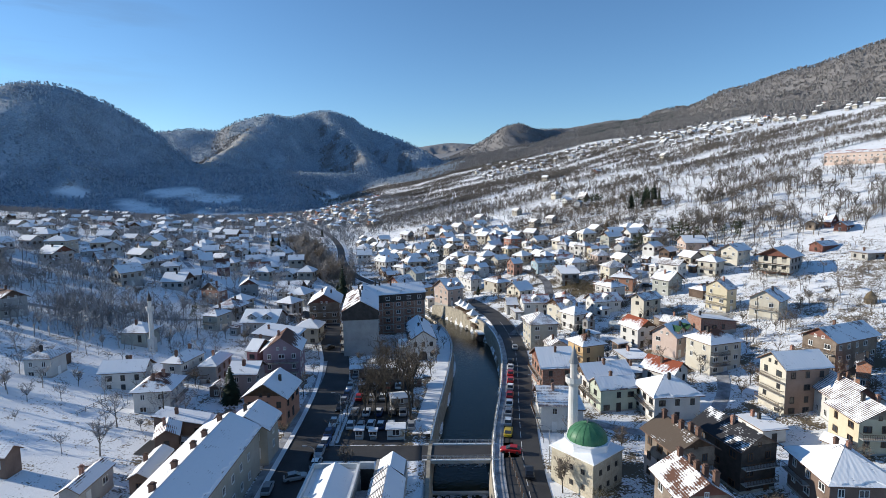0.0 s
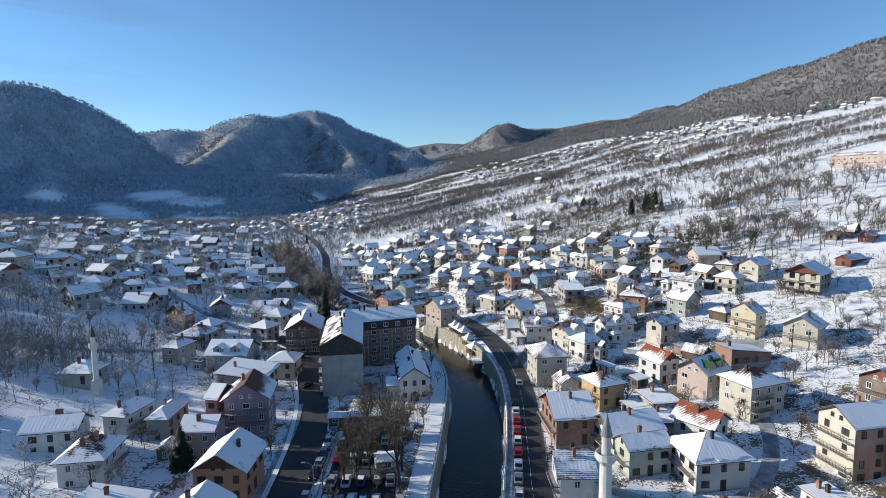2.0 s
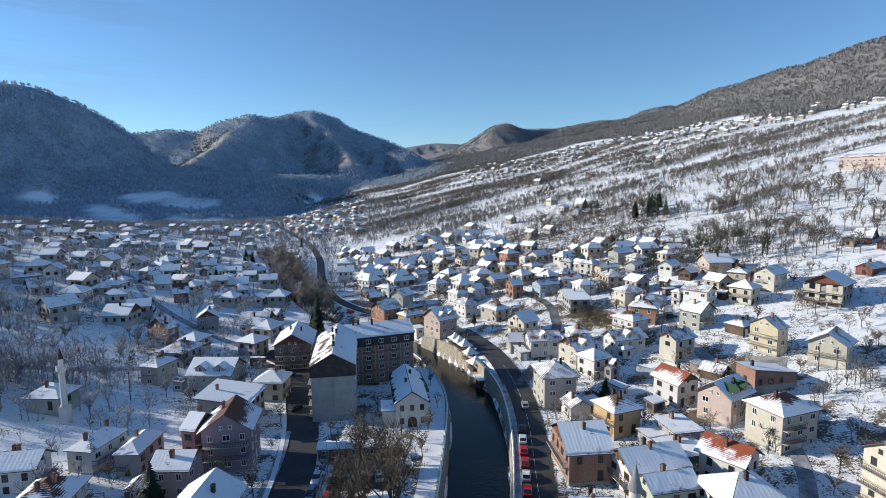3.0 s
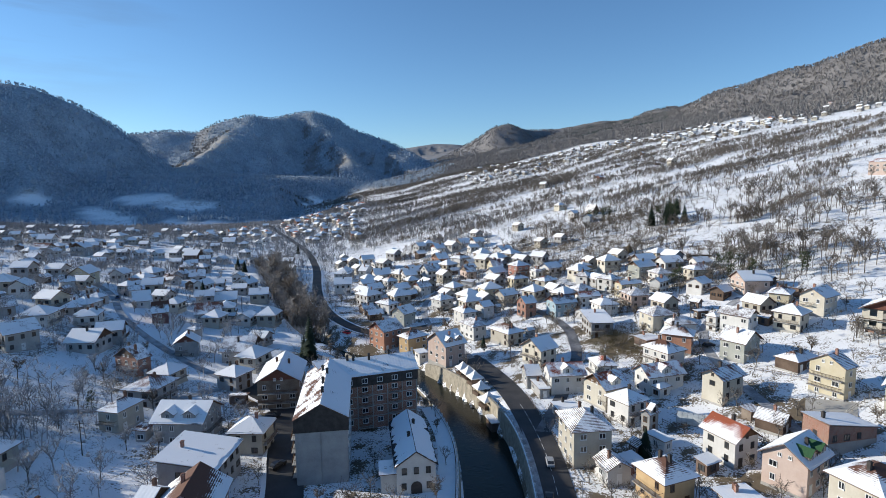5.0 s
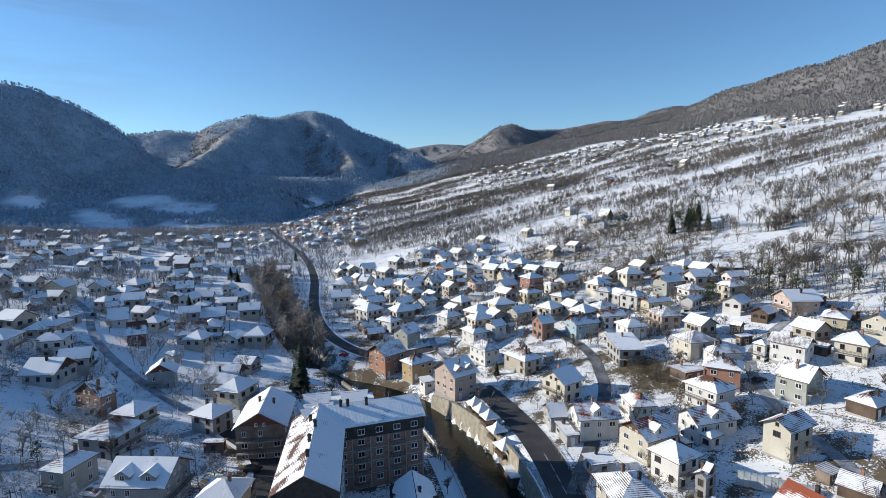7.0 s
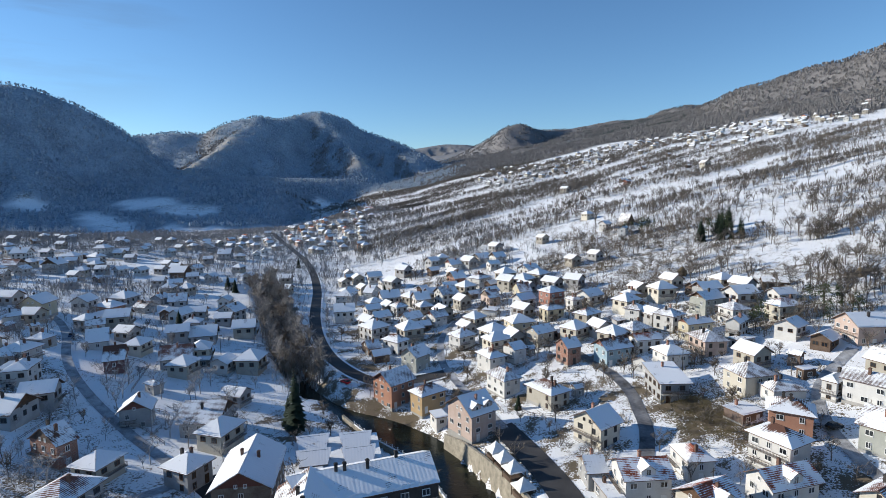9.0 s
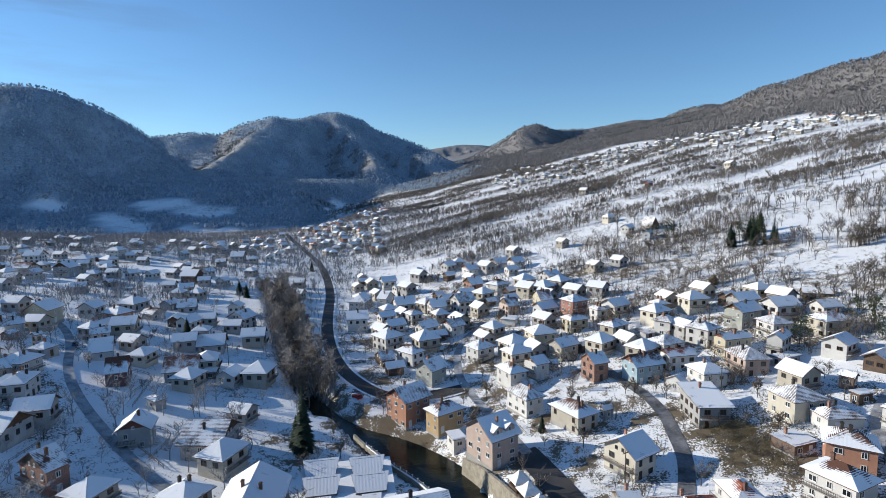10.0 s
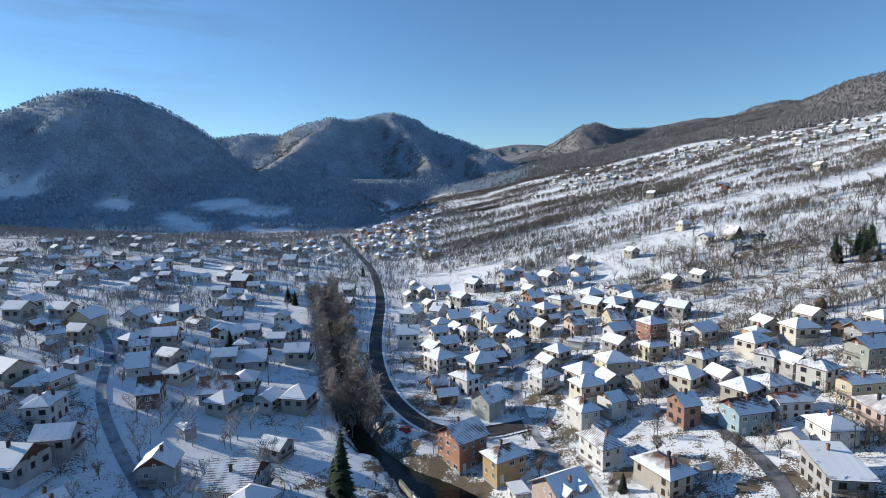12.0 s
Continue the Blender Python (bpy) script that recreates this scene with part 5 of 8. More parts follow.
house(-59.7, 400.1, 81, 11.0, 10.4, 5.0, 0.8, 'h', 'white', 'snow')
house(-35.4, 330.4, 43, 10.5, 10.9, 6.0, -0.3, 'h', 'white', 'snow')
house(-24.5, 311.8, 49, 7.5, 9.9, 5.5, -0.7, 'h', 'white', 'brown')
house(-34.2, 311.3, 28, 5.9, 8.7, 3.0, -0.7, 'x', 'wood', 'snow')
house(-15.7, 295.0, 50, 9.0, 9.0, 6.0, -2.0, 'x', 'greyg', 'snow')
house(-27.6, 368.7, 34, 7.6, 8.2, 5.0, 0.9, 'h', 'white', 'snow')
house(-19.9, 343.4, 38, 9.4, 8.1, 5.5, 0.6, 'x', 'white', 'snow')
house(-8.1, 343.1, 36, 8.2, 8.8, 5.0, 1.8, 'x', 'white', 'snow')
house(-16.7, 376.1, 20, 8.1, 11.0, 6.0, 2.2, 'x', 'white', 'snow')
house(-34.3, 390.2, 20, 11.0, 11.0, 5.5, 1.0, 'x', 'white', 'snow')
house(-45.4, 402.1, 68, 10.7, 6.0, 6.0, 1.1, 'y', 'white', 'snow')
house(-3.4, 379.0, 29, 10.4, 11.0, 6.0, 4.2, 'x', 'white', 'snow')
house(2.9, 409.1, 28, 8.4, 11.0, 5.5, 7.8, 'x', 'brick', 'snow')
house(15.8, 398.8, 44, 11.0, 9.6, 5.5, 9.3, 'h', 'white', 'snow')
house(3.1, 445.9, 26, 10.6, 11.0, 5.5, 10.5, 'x', 'white', 'snow')
house(42.3, 390.9, 33, 9.5, 9.1, 6.5, 14.1, 'x', 'orangewhite', 'snow')
house(30.2, 440.9, 28, 8.6, 9.2, 5.0, 15.7, 'x', 'white', 'snow')
house(20.9, 452.6, 35, 11.0, 10.3, 4.0, 14.6, 'x', 'white', 'snow')
house(18.2, 360.1, 24, 6.7, 9.6, 5.0, 7.0, 'x', 'pink', 'snow')
house(17.3, 344.3, 67, 7.9, 7.2, 3.0, 6.2, 'f', 'white', 'snow')
house(26.2, 317.8, 18, 11.0, 10.2, 5.5, 4.8, 'h', 'yellow', 'snow')
house(33.2, 356.9, 13, 6.5, 11.0, 6.0, 9.5, 'x', 'yellow', 'snow')
house(43.9, 339.6, 30, 9.8, 9.0, 8.0, 10.2, 'h', 'redbrick', 'snow')
house(40.9, 324.5, 24, 9.6, 7.6, 5.5, 8.3, 'h', 'yellow', 'snow')
house(31.7, 300.7, 33, 9.6, 7.9, 5.5, 4.9, 'x', 'beige', 'snow')
house(20.3, 288.5, 31, 6.1, 7.2, 5.5, 2.4, 'x', 'white', 'snow')
house(11.5, 285.7, 27, 7.6, 10.2, 6.0, 0.4, 'h', 'white', 'snow')
house(13.6, 266.7, 30, 7.6, 11.0, 6.0, -0.5, 'h', 'white', 'snow')
house(2.2, 310.7, 39, 9.5, 8.4, 5.5, 1.2, 'h', 'white', 'snow')
house(37.4, 279.4, 23, 6.1, 7.5, 6.5, 4.6, 'x', 'brick', 'snow')
house(51.9, 330.2, 20, 5.8, 6.5, 5.0, 11.3, 'h', 'white', 'snow')
house(51.9, 308.5, 37, 10.2, 7.4, 6.0, 9.4, 'h', 'beige', 'snow')
house(-22.0, 272.3, 44, 10.9, 11.0, 8.0, -5.3, 'x', 'orange', 'snow')
house(-10.5, 264.9, 38, 10.7, 7.8, 7.0, -5.5, 'h', 'ochre', 'brown')
house(2.1, 242.8, 35, 9.8, 12.2, 7.5, -2.3, 'x', 'pink', 'dormers')
house(-7.1, 254.6, 23, 4.2, 5.7, 3.0, -4.9, 'f', 'white', 'snow')
house(25.3, 253.7, 32, 8.7, 12.0, 5.0, 1.2, 'h', 'beige', 'brown')
house(32.8, 229.8, 34, 8.6, 10.1, 5.5, 1.3, 'x', 'cream', 'snow')
house(73.2, 321.3, 21, 6.7, 6.8, 5.5, 14.8, 'h', 'ochre', 'snow')
house(68.5, 302.9, 48, 7.3, 7.1, 5.5, 12.8, 'h', 'white', 'snow')
house(63.1, 287.9, 23, 10.0, 8.6, 5.0, 9.8, 'h', 'white', 'stripe')
house(76.0, 290.0, 35, 8.3, 9.2, 6.0, 13.0, 'h', 'white', 'snow')
house(80.8, 279.7, 18, 11.0, 5.5, 6.0, 12.4, 'x', 'yellow', 'snow')
house(93.6, 298.4, 25, 11.0, 8.5, 6.5, 16.4, 'x', 'greyg', 'snow')
house(98.2, 307.7, 17, 10.3, 7.4, 6.5, 18.3, 'x', 'grey', 'snow')
house(96.8, 285.6, 12, 7.9, 8.8, 5.5, 16.4, 'h', 'white', 'snow')
house(91.2, 272.9, 44, 9.8, 4.9, 6.0, 14.5, 'x', 'white', 'snow')
house(78.9, 267.4, 5, 8.6, 11.0, 5.5, 11.1, 'h', 'pink', 'snow')
house(65.3, 263.1, 12, 8.7, 9.1, 5.5, 8.2, 'h', 'white', 'snow')
house(110.6, 279.5, 11, 10.9, 8.4, 6.0, 18.3, 'h', 'cream', 'snow')
house(50.9, 274.6, 20, 11.0, 8.5, 6.0, 6.1, 'x', 'blue', 'snow')
house(62.9, 277.5, 12, 9.9, 5.8, 5.0, 8.8, 'x', 'white', 'red')
house(56.7, 262.7, 37, 3.0, 6.4, 3.0, 7.4, 'x', 'white', 'snow')
house(125.7, 308.9, -19, 10.0, 5.0, 2.6, 23.9, 'x', 'wood', 'snow')
house(89.5, 266.5, 24, 8.5, 4.2, 3.0, 13.5, 'f', 'grey', 'snow')
house(94.2, 247.8, 36, 3.5, 3.9, 3.5, 13.6, 'y', 'brown', 'snow')
house(92.6, 240.9, 15, 5.0, 3.0, 3.0, 12.4, 'f', 'wood', 'snow')
house(112.0, 445.5, 60, 11.0, 5.1, 5.0, 32.3, 'x', 'white', 'snow')
house(-37.0, 98.8, 0, 9.2, 8.0, 7.2, -0.8, 'y', 'beige', 'snow')



def unfinished_house(x, y, yaw, w, d, g):
    """A raw concrete shell: open ground floor on columns, two storeys with unglazed openings and jutting slabs, a boarded gable."""
    ob = thing("house", pose(x, y, g, 0, 0, yaw) @ Matrix.Translation((-w / 2, -d / 2, 0)), "unfinished three-storey house with open concrete ground floor and snowy roof", "house", "houses of the town")
    TAKEN.append((x, y, 7.2))

    def box(name, a, b, mat, label=""):
        s = Shape()
        s.box(*a, *b)
        return part(name, s.mesh(name, mat), ob, label)

    box("foundation", (-.5, .4, -3.0), (w - .6, d - .4, .1), "concrete")
    box("core_wall", (3.4, 1.2, .1), (w - .9, d - 1.2, 2.6), "wall_brick", "recessed block wall of the ground floor")
    for fl in (1, 2):
        z = 2.8 * fl
        box("floor_slab", (-.7, .5, z - .22), (w - .6, d - .5, z), "concrete", "jutting concrete slab")
        box("inner_wall", (3.0, 1.0, z), (w - .95, d - 1.0, z + 2.55), "wall_bare")
        for y0, y1 in ((.8, 2.0), (3.5, 5.2), (6.9, 8.2), (9.9, d - .8)):
            box("pier", (.7, y0, z), (.95, y1, z + 2.6), "wall_cream", "pale rendered wall between openings")
        for y0 in (2.0, 8.2):
            box("breast_wall", (.72, y0, z), (.93, y0 + (1.5 if y0 < 4 else 1.7), z + .8), "wall_cream")
        box("side_wall", (.95, .8, z), (w - .9, 1.05, z + 2.6), "wall_bare", "bare block wall")
        box("side_wall", (.95, d - 1.05, z), (w - .9, d - .8, z + 2.6), "wall_bare")
        for k in range(3):
            o = part("window", WINDOWS["tall", "dark_trim"], ob)
            o.matrix_basis = Matrix.Translation((3.0 + k * 3.2, .78, z + .8))
    for yy in (.8, 4.4, 8.0, d - 1.1):
        box("column", (-.45, yy, .1), (-.15, yy + .3, 2.6), "concrete")
        box("column", (2.6, yy, .1), (2.9, yy + .3, 2.6), "concrete")
    rise, top = 3.4, 8.2
    tri = [(.85, .9, top + .3), (.85, d - .9, top + .3), (.85, d / 2, top + rise - .2)]
    back = [(1.05, c[1], c[2]) for c in tri]
    part("gable", mesh_of("gable", tri + back, [(0, 2, 1), (3, 4, 5), (0, 1, 4, 3), (1, 2, 5, 4), (2, 0, 3, 5)], ["wall_redwood"]), ob, "brown boarded gable")
    sl = [tuple(c + Vector((-.5, 0, top + .1)) for c in q) for q in slopes_of("x", w + .2, d, rise)]
    part("roof", roof_mesh(sl, "roof_snow_worn", .22), ob)
    part("roof_snow", snow_mesh(sl, 91, ragged=.3), ob, "blanket of snow")
    for e in (2.6, 5.6):
        box("slab_edge", (-.72, .5, e - .02), (-.6, d - .5, e + .22), "wall_wood", "rough shuttering board")


unfinished_house(129.1, 204.4, 38, 13.0, 12.5, 15.5)


def a_frame(x, y, yaw):
    """A weekend house: white base and a steep grey roof that reaches down to it."""
    ob = thing("cabin", pose(x, y, ground_at(x, y), 0, 0, yaw), "white-based cabin with a steep grey roof beside pines", "cabin")
    TAKEN.append((x, y, 5.5))
    b = Shape()
    b.box(-3.4, -4.0, -1.5, 3.4, 4.0, 2.6)
    part("wall", b.mesh("wall", "wall_white"), ob)
    g = Shape()
    for yy in (-4.0, 4.0):
        g.face((-3.2, yy, 2.6), (3.2, yy, 2.6), (0, yy, 7.6))
    part("gable", g.mesh("gable", "wall_wood"), ob, "dark boarded gable")
    sl = [tuple(Vector(q) for q in ((3.9, -4.6, 2.1), (3.9, 4.6, 2.1), (0, -4.6, 8.0), (0, 4.6, 8.0))), tuple(Vector(q) for q in ((-3.9, 4.6, 2.1), (-3.9, -4.6, 2.1), (0, 4.6, 8.0), (0, -4.6, 8.0)))]
    part("roof", roof_mesh(sl, "roof_stripe"), ob)
    for u in (-1.6, 1.6):
        part("window", WINDOWS["tall", "brown_trim"], ob).matrix_basis = Matrix.Translation((u, -4.02, .8))
    part("window", WINDOWS["tall", "brown_trim"], ob).matrix_basis = Matrix.Translation((0, -4.02, 3.6))
    s = Shape()
    s.box(-3.6, -5.6, 2.35, 3.6, -4.0, 2.5)
    part("balcony", s.mesh("balcony", "wall_wood"), ob)


a_frame(122.0, 470.0, 28)

# ---- small outbuildings beside the houses ----
ry = random.Random(5)
for hx, hy, hr in list(TAKEN):
    if ry.random() < 0.42 and hy < 330:
        a = ry.choice((20, 110, 200, 290)) + ry.uniform(-15, 15)
        sx, sy = hx + math.cos(radians(a)) * (hr + 2.6), hy + math.sin(radians(a)) * (hr + 2.6)
        clash = any((sx - q[0]) ** 2 + (sy - q[1]) ** 2 < (q[2] + 2.2) ** 2 for q in TAKEN)
        if not clash and free_of_roads(np.array([sx]), np.array([sy]), 2.5)[0]:
            yaw = (92 if hx < -30 else 25) + ry.choice((0, 90))
            house(sx, sy, yaw, ry.uniform(3.4, 5.4), ry.uniform(2.8, 4.2), ry.uniform(2.1, 2.7), ground_at(sx, sy), ry.choice("sxy"), ry.choice(("wood", "timber", "grey", "brown", "brick")), ry.choice(("snow", "snow", "stripe", "patch")))

# ---- landmarks ----
def mosque():
    """Small stone mosque: square hall, eight-sided drum, green dome and a slim white minaret."""
    g = ground_at(24.8, 89.5)
    ob = thing("mosque", pose(24.8, 89.5, g, 0, 0, 40), "small stone mosque with a green dome beside the river street", "mosque")
    s, top = 4.3, 6.3
    w = Shape()
    w.box(-s, -s, -0.6, s, s, top)
    part("wall", w.mesh("wall", "cut_stone"), ob)
    # courses of squared stones on the two open faces, standing slightly proud
    r = random.Random(3)
    blocks = [Shape() for _ in range(2)]
    for row in range(14):
        u = -s
        while u < s - 0.2:
            ln = min(r.uniform(0.5, 0.95), s - u)
            z = -0.3 + row * 0.47
            for k, b in enumerate(blocks):
                m = pose(0, 0, 0, 0, 0, 0) if k == 0 else pose(0, 0, 0, 0, 0, -90)
                b.box(u + 0.02, -s - 0.02 - r.uniform(0, .03), z, u + ln - 0.02, -s + 0.05, z + 0.44, m)
            u += ln
    for b in blocks:
        part("stonework", b.mesh("stonework", "cut_stone"), ob, "squared limestone courses")
    ro = Shape()
    ro.box(-s - .3, -s - .3, top, s + .3, s + .3, top + .2)
    ro.face((-s - .3, -s - .3, top + .2), (s + .3, -s - .3, top + .2), (0.1, 0, top + 1.7))
    ro.face((s + .3, -s - .3, top + .2), (s + .3, s + .3, top + .2), (0.1, 0, top + 1.7))
    ro.face((s + .3, s + .3, top + .2), (-s - .3, s + .3, top + .2), (0.1, 0, top + 1.7))
    ro.face((-s - .3, s + .3, top + .2), (-s - .3, -s - .3, top + .2), (0.1, 0, top + 1.7))
    part("roof", ro.mesh("roof", "snow"), ob, "snow on the square roof")
    dr = Shape()
    dr.lathe([(3.9, top + .1), (3.9, top + 1.5), (4.05, top + 1.55), (4.05, top + 1.75), (0.5, top + 2.0)], 8)
    part("drum", dr.mesh("drum", "snow"), ob, "eight-sided drum under snow")
    do = Shape()
    do.lathe([(3.45 * math.cos(a), top + 1.7 + 2.75 * math.sin(a)) for a in [i * math.pi / 26 for i in range(14)]], 32)
    part("dome", do.mesh("dome", "green_copper", smooth=True), ob, "green sheet-metal dome")
    ri = Shape()
    for k in range(16):
        a = k * math.pi / 8
        for i in range(10):
            t0, t1 = i * math.pi / 20, (i + 1) * math.pi / 20
            ri.tube((3.47 * math.cos(t0) * math.cos(a), 3.47 * math.cos(t0) * math.sin(a), top + 1.7 + 2.77 * math.sin(t0)),
                    (3.47 * math.cos(t1) * math.cos(a), 3.47 * math.cos(t1) * math.sin(a), top + 1.7 + 2.77 * math.sin(t1)), .035, .035, 4, False)
    part("seams", ri.mesh("seams", "green_copper"), ob)
    fi = Shape()
    fi.lathe([(.12, top + 4.4), (.05, top + 4.8), (.14, top + 5.0), (.03, top + 5.2), (.01, top + 5.7)], 8)
    part("finial", fi.mesh("finial", "lead"), ob)
    for face in (0, -90):
        for u in (-2.3, 0, 2.3):
            for z in (1.2, 3.9):
                o = part("window", WINDOWS["small", "dark_trim"], ob)
                o.matrix_basis = pose(0, 0, 0, 0, 0, face) @ Matrix.Translation((u, -s - 0.05, z))


def minaret(x, y, tall, rad, gallery, cap_mat, label):
    g = ground_at(x, y)
    ob = thing("minaret", pose(x, y, g), label, "minaret")
    b = Shape()
    b.box(-rad * 1.35, -rad * 1.35, -0.5, rad * 1.35, rad * 1.35, tall * .22)
    part("base", b.mesh("base", "wall_white"), ob)
    s = Shape()
    s.lathe([(rad * 1.3, tall * .22), (rad, tall * .26), (rad * .92, gallery), (rad * .9, gallery + .1)], 14)
    part("shaft", s.mesh("shaft", "wall_white"), ob)
    q = Shape()
    q.lathe([(rad * .9, gallery - .9), (rad * 1.3, gallery - .35), (rad * 1.6, gallery), (rad * 1.6, gallery + 1.0), (rad * 1.5, gallery + 1.0), (rad * 1.5, gallery + .1), (rad * .7, gallery + .1)], 14)
    part("gallery", q.mesh("gallery", "wall_white"), ob)
    u = Shape()
    u.lathe([(rad * .72, gallery), (rad * .7, tall * .84)], 14)
    part("upper_shaft", u.mesh("upper_shaft", "wall_white"), ob)
    c = Shape()
    c.lathe([(rad * .95, tall * .84), (rad * .9, tall * .85), (.06, tall * .985), (.03, tall), (.01, tall + .6)], 14)
    part("cap", c.mesh("cap", cap_mat), ob, "pointed metal cap")


mosque()
minaret(24.0, 96.6, 22.8, 0.95, 15.6, "lead", "slim white minaret with a pale pointed cap")
minaret(-86.8, 155.5, 18.2, 0.68, 12.6, "dark_trim", "white minaret with a dark pointed cap")
TAKEN.append((-86.8, 155.5, 3))
house(-93.6, 161.5, -4, 9.5, 8.5, 4.2, 4.0, "h", "greyg", "snow")


def apartment_block():
    """Five-storey L-shaped block: a plain gable end, brick bays with balconies, dark attic band and a snowy ridge roof."""
    ob = thing("apartment_building", pose(-31.0, 161.0, 0, 0, 0, 7), "five-storey apartment block with dark attic band and snow-covered roof", "apartment building")
    TAKEN.extend([(-26, 166, 9), (-27, 178, 9), (-14, 190, 11), (-22, 188, 9)])

    def wing(m, w, d, gable_mat, front_mat, name):
        s = Shape()
        s.box(0, 0, -1.0, w, d, 10.6, m)
        part("wall", s.mesh("wall", gable_mat), ob, name)
        a = Shape()
        a.box(-.25, -.25, 10.6, w + .25, d + .25, 13.4, m)
        part("attic_band", a.mesh("attic_band", "dark_trim"), ob, "dark metal-clad attic band")

    wing(Matrix(), 10.6, 29, "wall_grey", "", "grey rendered wing with a blank gable")
    east = pose(8.4, 23.0, 0, 0, 0, 11.5)
    wing(east, 19.5, 11, "wall_brick", "", "brick wing")
    # gable over the west wing
    gb = Shape()
    gb.face((-.25, -.25, 13.4), (10.85, -.25, 13.4), (5.3, -.25, 16.4))
    part("gable", gb.mesh("gable", "dark_trim"), ob, "dark-clad gable")
    sl = [tuple(Vector(q) for q in ((11.0, -.5, 13.35), (11.0, 29.5, 13.35), (5.3, -.5, 16.6), (5.3, 29.5, 16.6))),
          tuple(Vector(q) for q in ((-.4, 29.5, 13.35), (-.4, -.5, 13.35), (5.3, 29.5, 16.6), (5.3, -.5, 16.6)))]
    part("roof", roof_mesh([sl[0]], "roof_snow"), ob)
    part("roof_snow", snow_mesh([sl[0]], 5), ob, "blanket of snow")
    part("roof", roof_mesh([sl[1]], "roof_patch"), ob, "thawing tiled slope")
    se = [tuple(east @ Vector(q) for q in ((-3.5, -.5, 13.35), (20, -.5, 13.35), (-6, 5.5, 16.2), (20, 5.5, 16.2))),
          tuple(east @ Vector(q) for q in ((20, 11.5, 13.35), (-3.5, 11.5, 13.35), (20, 5.5, 16.2), (-6, 5.5, 16.2)))]
    part("roof", roof_mesh(se, "roof_snow"), ob)
    part("roof_snow", snow_mesh(se, 6, ragged=1.0), ob, "blanket of snow")
    ge = Shape()
    ge.face(*(east @ Vector(q) for q in ((19.75, -.25, 13.4), (19.75, 11.25, 13.4), (19.75, 5.5, 16.1))))
    part("gable", ge.mesh("gable", "dark_trim"), ob)
    # lighter render panels on the blank gable
    for a, b in ((0.25, 5.1), (5.25, 10.3)):
        s = Shape()
        s.box(a, -.12, -.8, b, 0.02, 10.5)
        part("render_panel", s.mesh("render_panel", "wall_grey"), ob, "pale grey rendered panel")
    # pale vertical and horizontal frame strips on the brick front
    for k in range(6):
        s = Shape()
        s.box(k * 3.85, -.12, -0.8, k * 3.85 + .25, 0.02, 10.6, east)
        part("pilaster", s.mesh("pilaster", "concrete"), ob)
    for fl in range(4):
        s = Shape()
        s.box(0, -.10, 2.3 + fl * 2.75, 19.5, 0.02, 2.5 + fl * 2.75, east)
        part("floor_band", s.mesh("floor_band", "concrete"), ob)
        for k in range(5):
            o = part("window", WINDOWS["wide", "white_trim"], ob)
            o.matrix_basis = east @ Matrix.Translation((k * 3.85 + 2.0, -.04, 0.75 + fl * 2.75))
            o = part("window", WINDOWS["tall", "white_trim"], ob)
            o.matrix_basis = east @ pose(19.5, 1.5 + k * 2.0, 0.75 + fl * 2.75, 0, 0, 90) @ Matrix.Translation((0, -.03, 0))
        for k in (1, 3):
            slab, rail = balcony_meshes(3.4)
            bal = part("balcony", slab, ob)
            bal.matrix_basis = east @ Matrix.Translation((k * 3.85 + .3, 0, 0.0 + fl * 2.75))
            part("railing", rail, bal)
        for k in range(8):
            for m in (pose(-.0, 27.5 - k * 3.4, 0, 0, 0, -90), pose(10.6, 2 + k * 3.0, 0, 0, 0, 90)):
                if m.translation.x > 5 and k > 5:
                    continue
                o = part("window", WINDOWS["wide", "white_trim"], ob)
                o.matrix_basis = m @ Matrix.Translation((0, -.03, 0.75 + fl * 2.75))
        slab, rail = balcony_meshes(4.0)
        for k in range(4):
            bal = part("balcony", slab, ob, "orange-fronted balcony")
            bal.matrix_basis = pose(0, 27 - k * 7, 0.0 + fl * 2.75, 0, 0, -90)
            part("railing", rail, bal)
    for k in range(5):
        o = part("window", WINDOWS["wide", "white_trim"], ob)
        o.matrix_basis = east @ Matrix.Translation((k * 3.85 + 2.0, -.28, 11.3))
    r = random.Random(9)
    for q in ((5.3, 6, 16.6), (5.0, 12, 16.6), (5.5, 18, 16.6), (4.2, 22, 16.0)):
        c = part("chimney", CHIMNEYS[1], ob)
        c.matrix_basis = Matrix.Translation(q)
    for u in (2.5, 4.0, 8.0, 13.5):
        c = part("chimney", CHIMNEYS[1], ob)
        c.matrix_basis = east @ Matrix.Translation((u, 5.0 + r.uniform(-.8, .8), 16.2))


apartment_block()


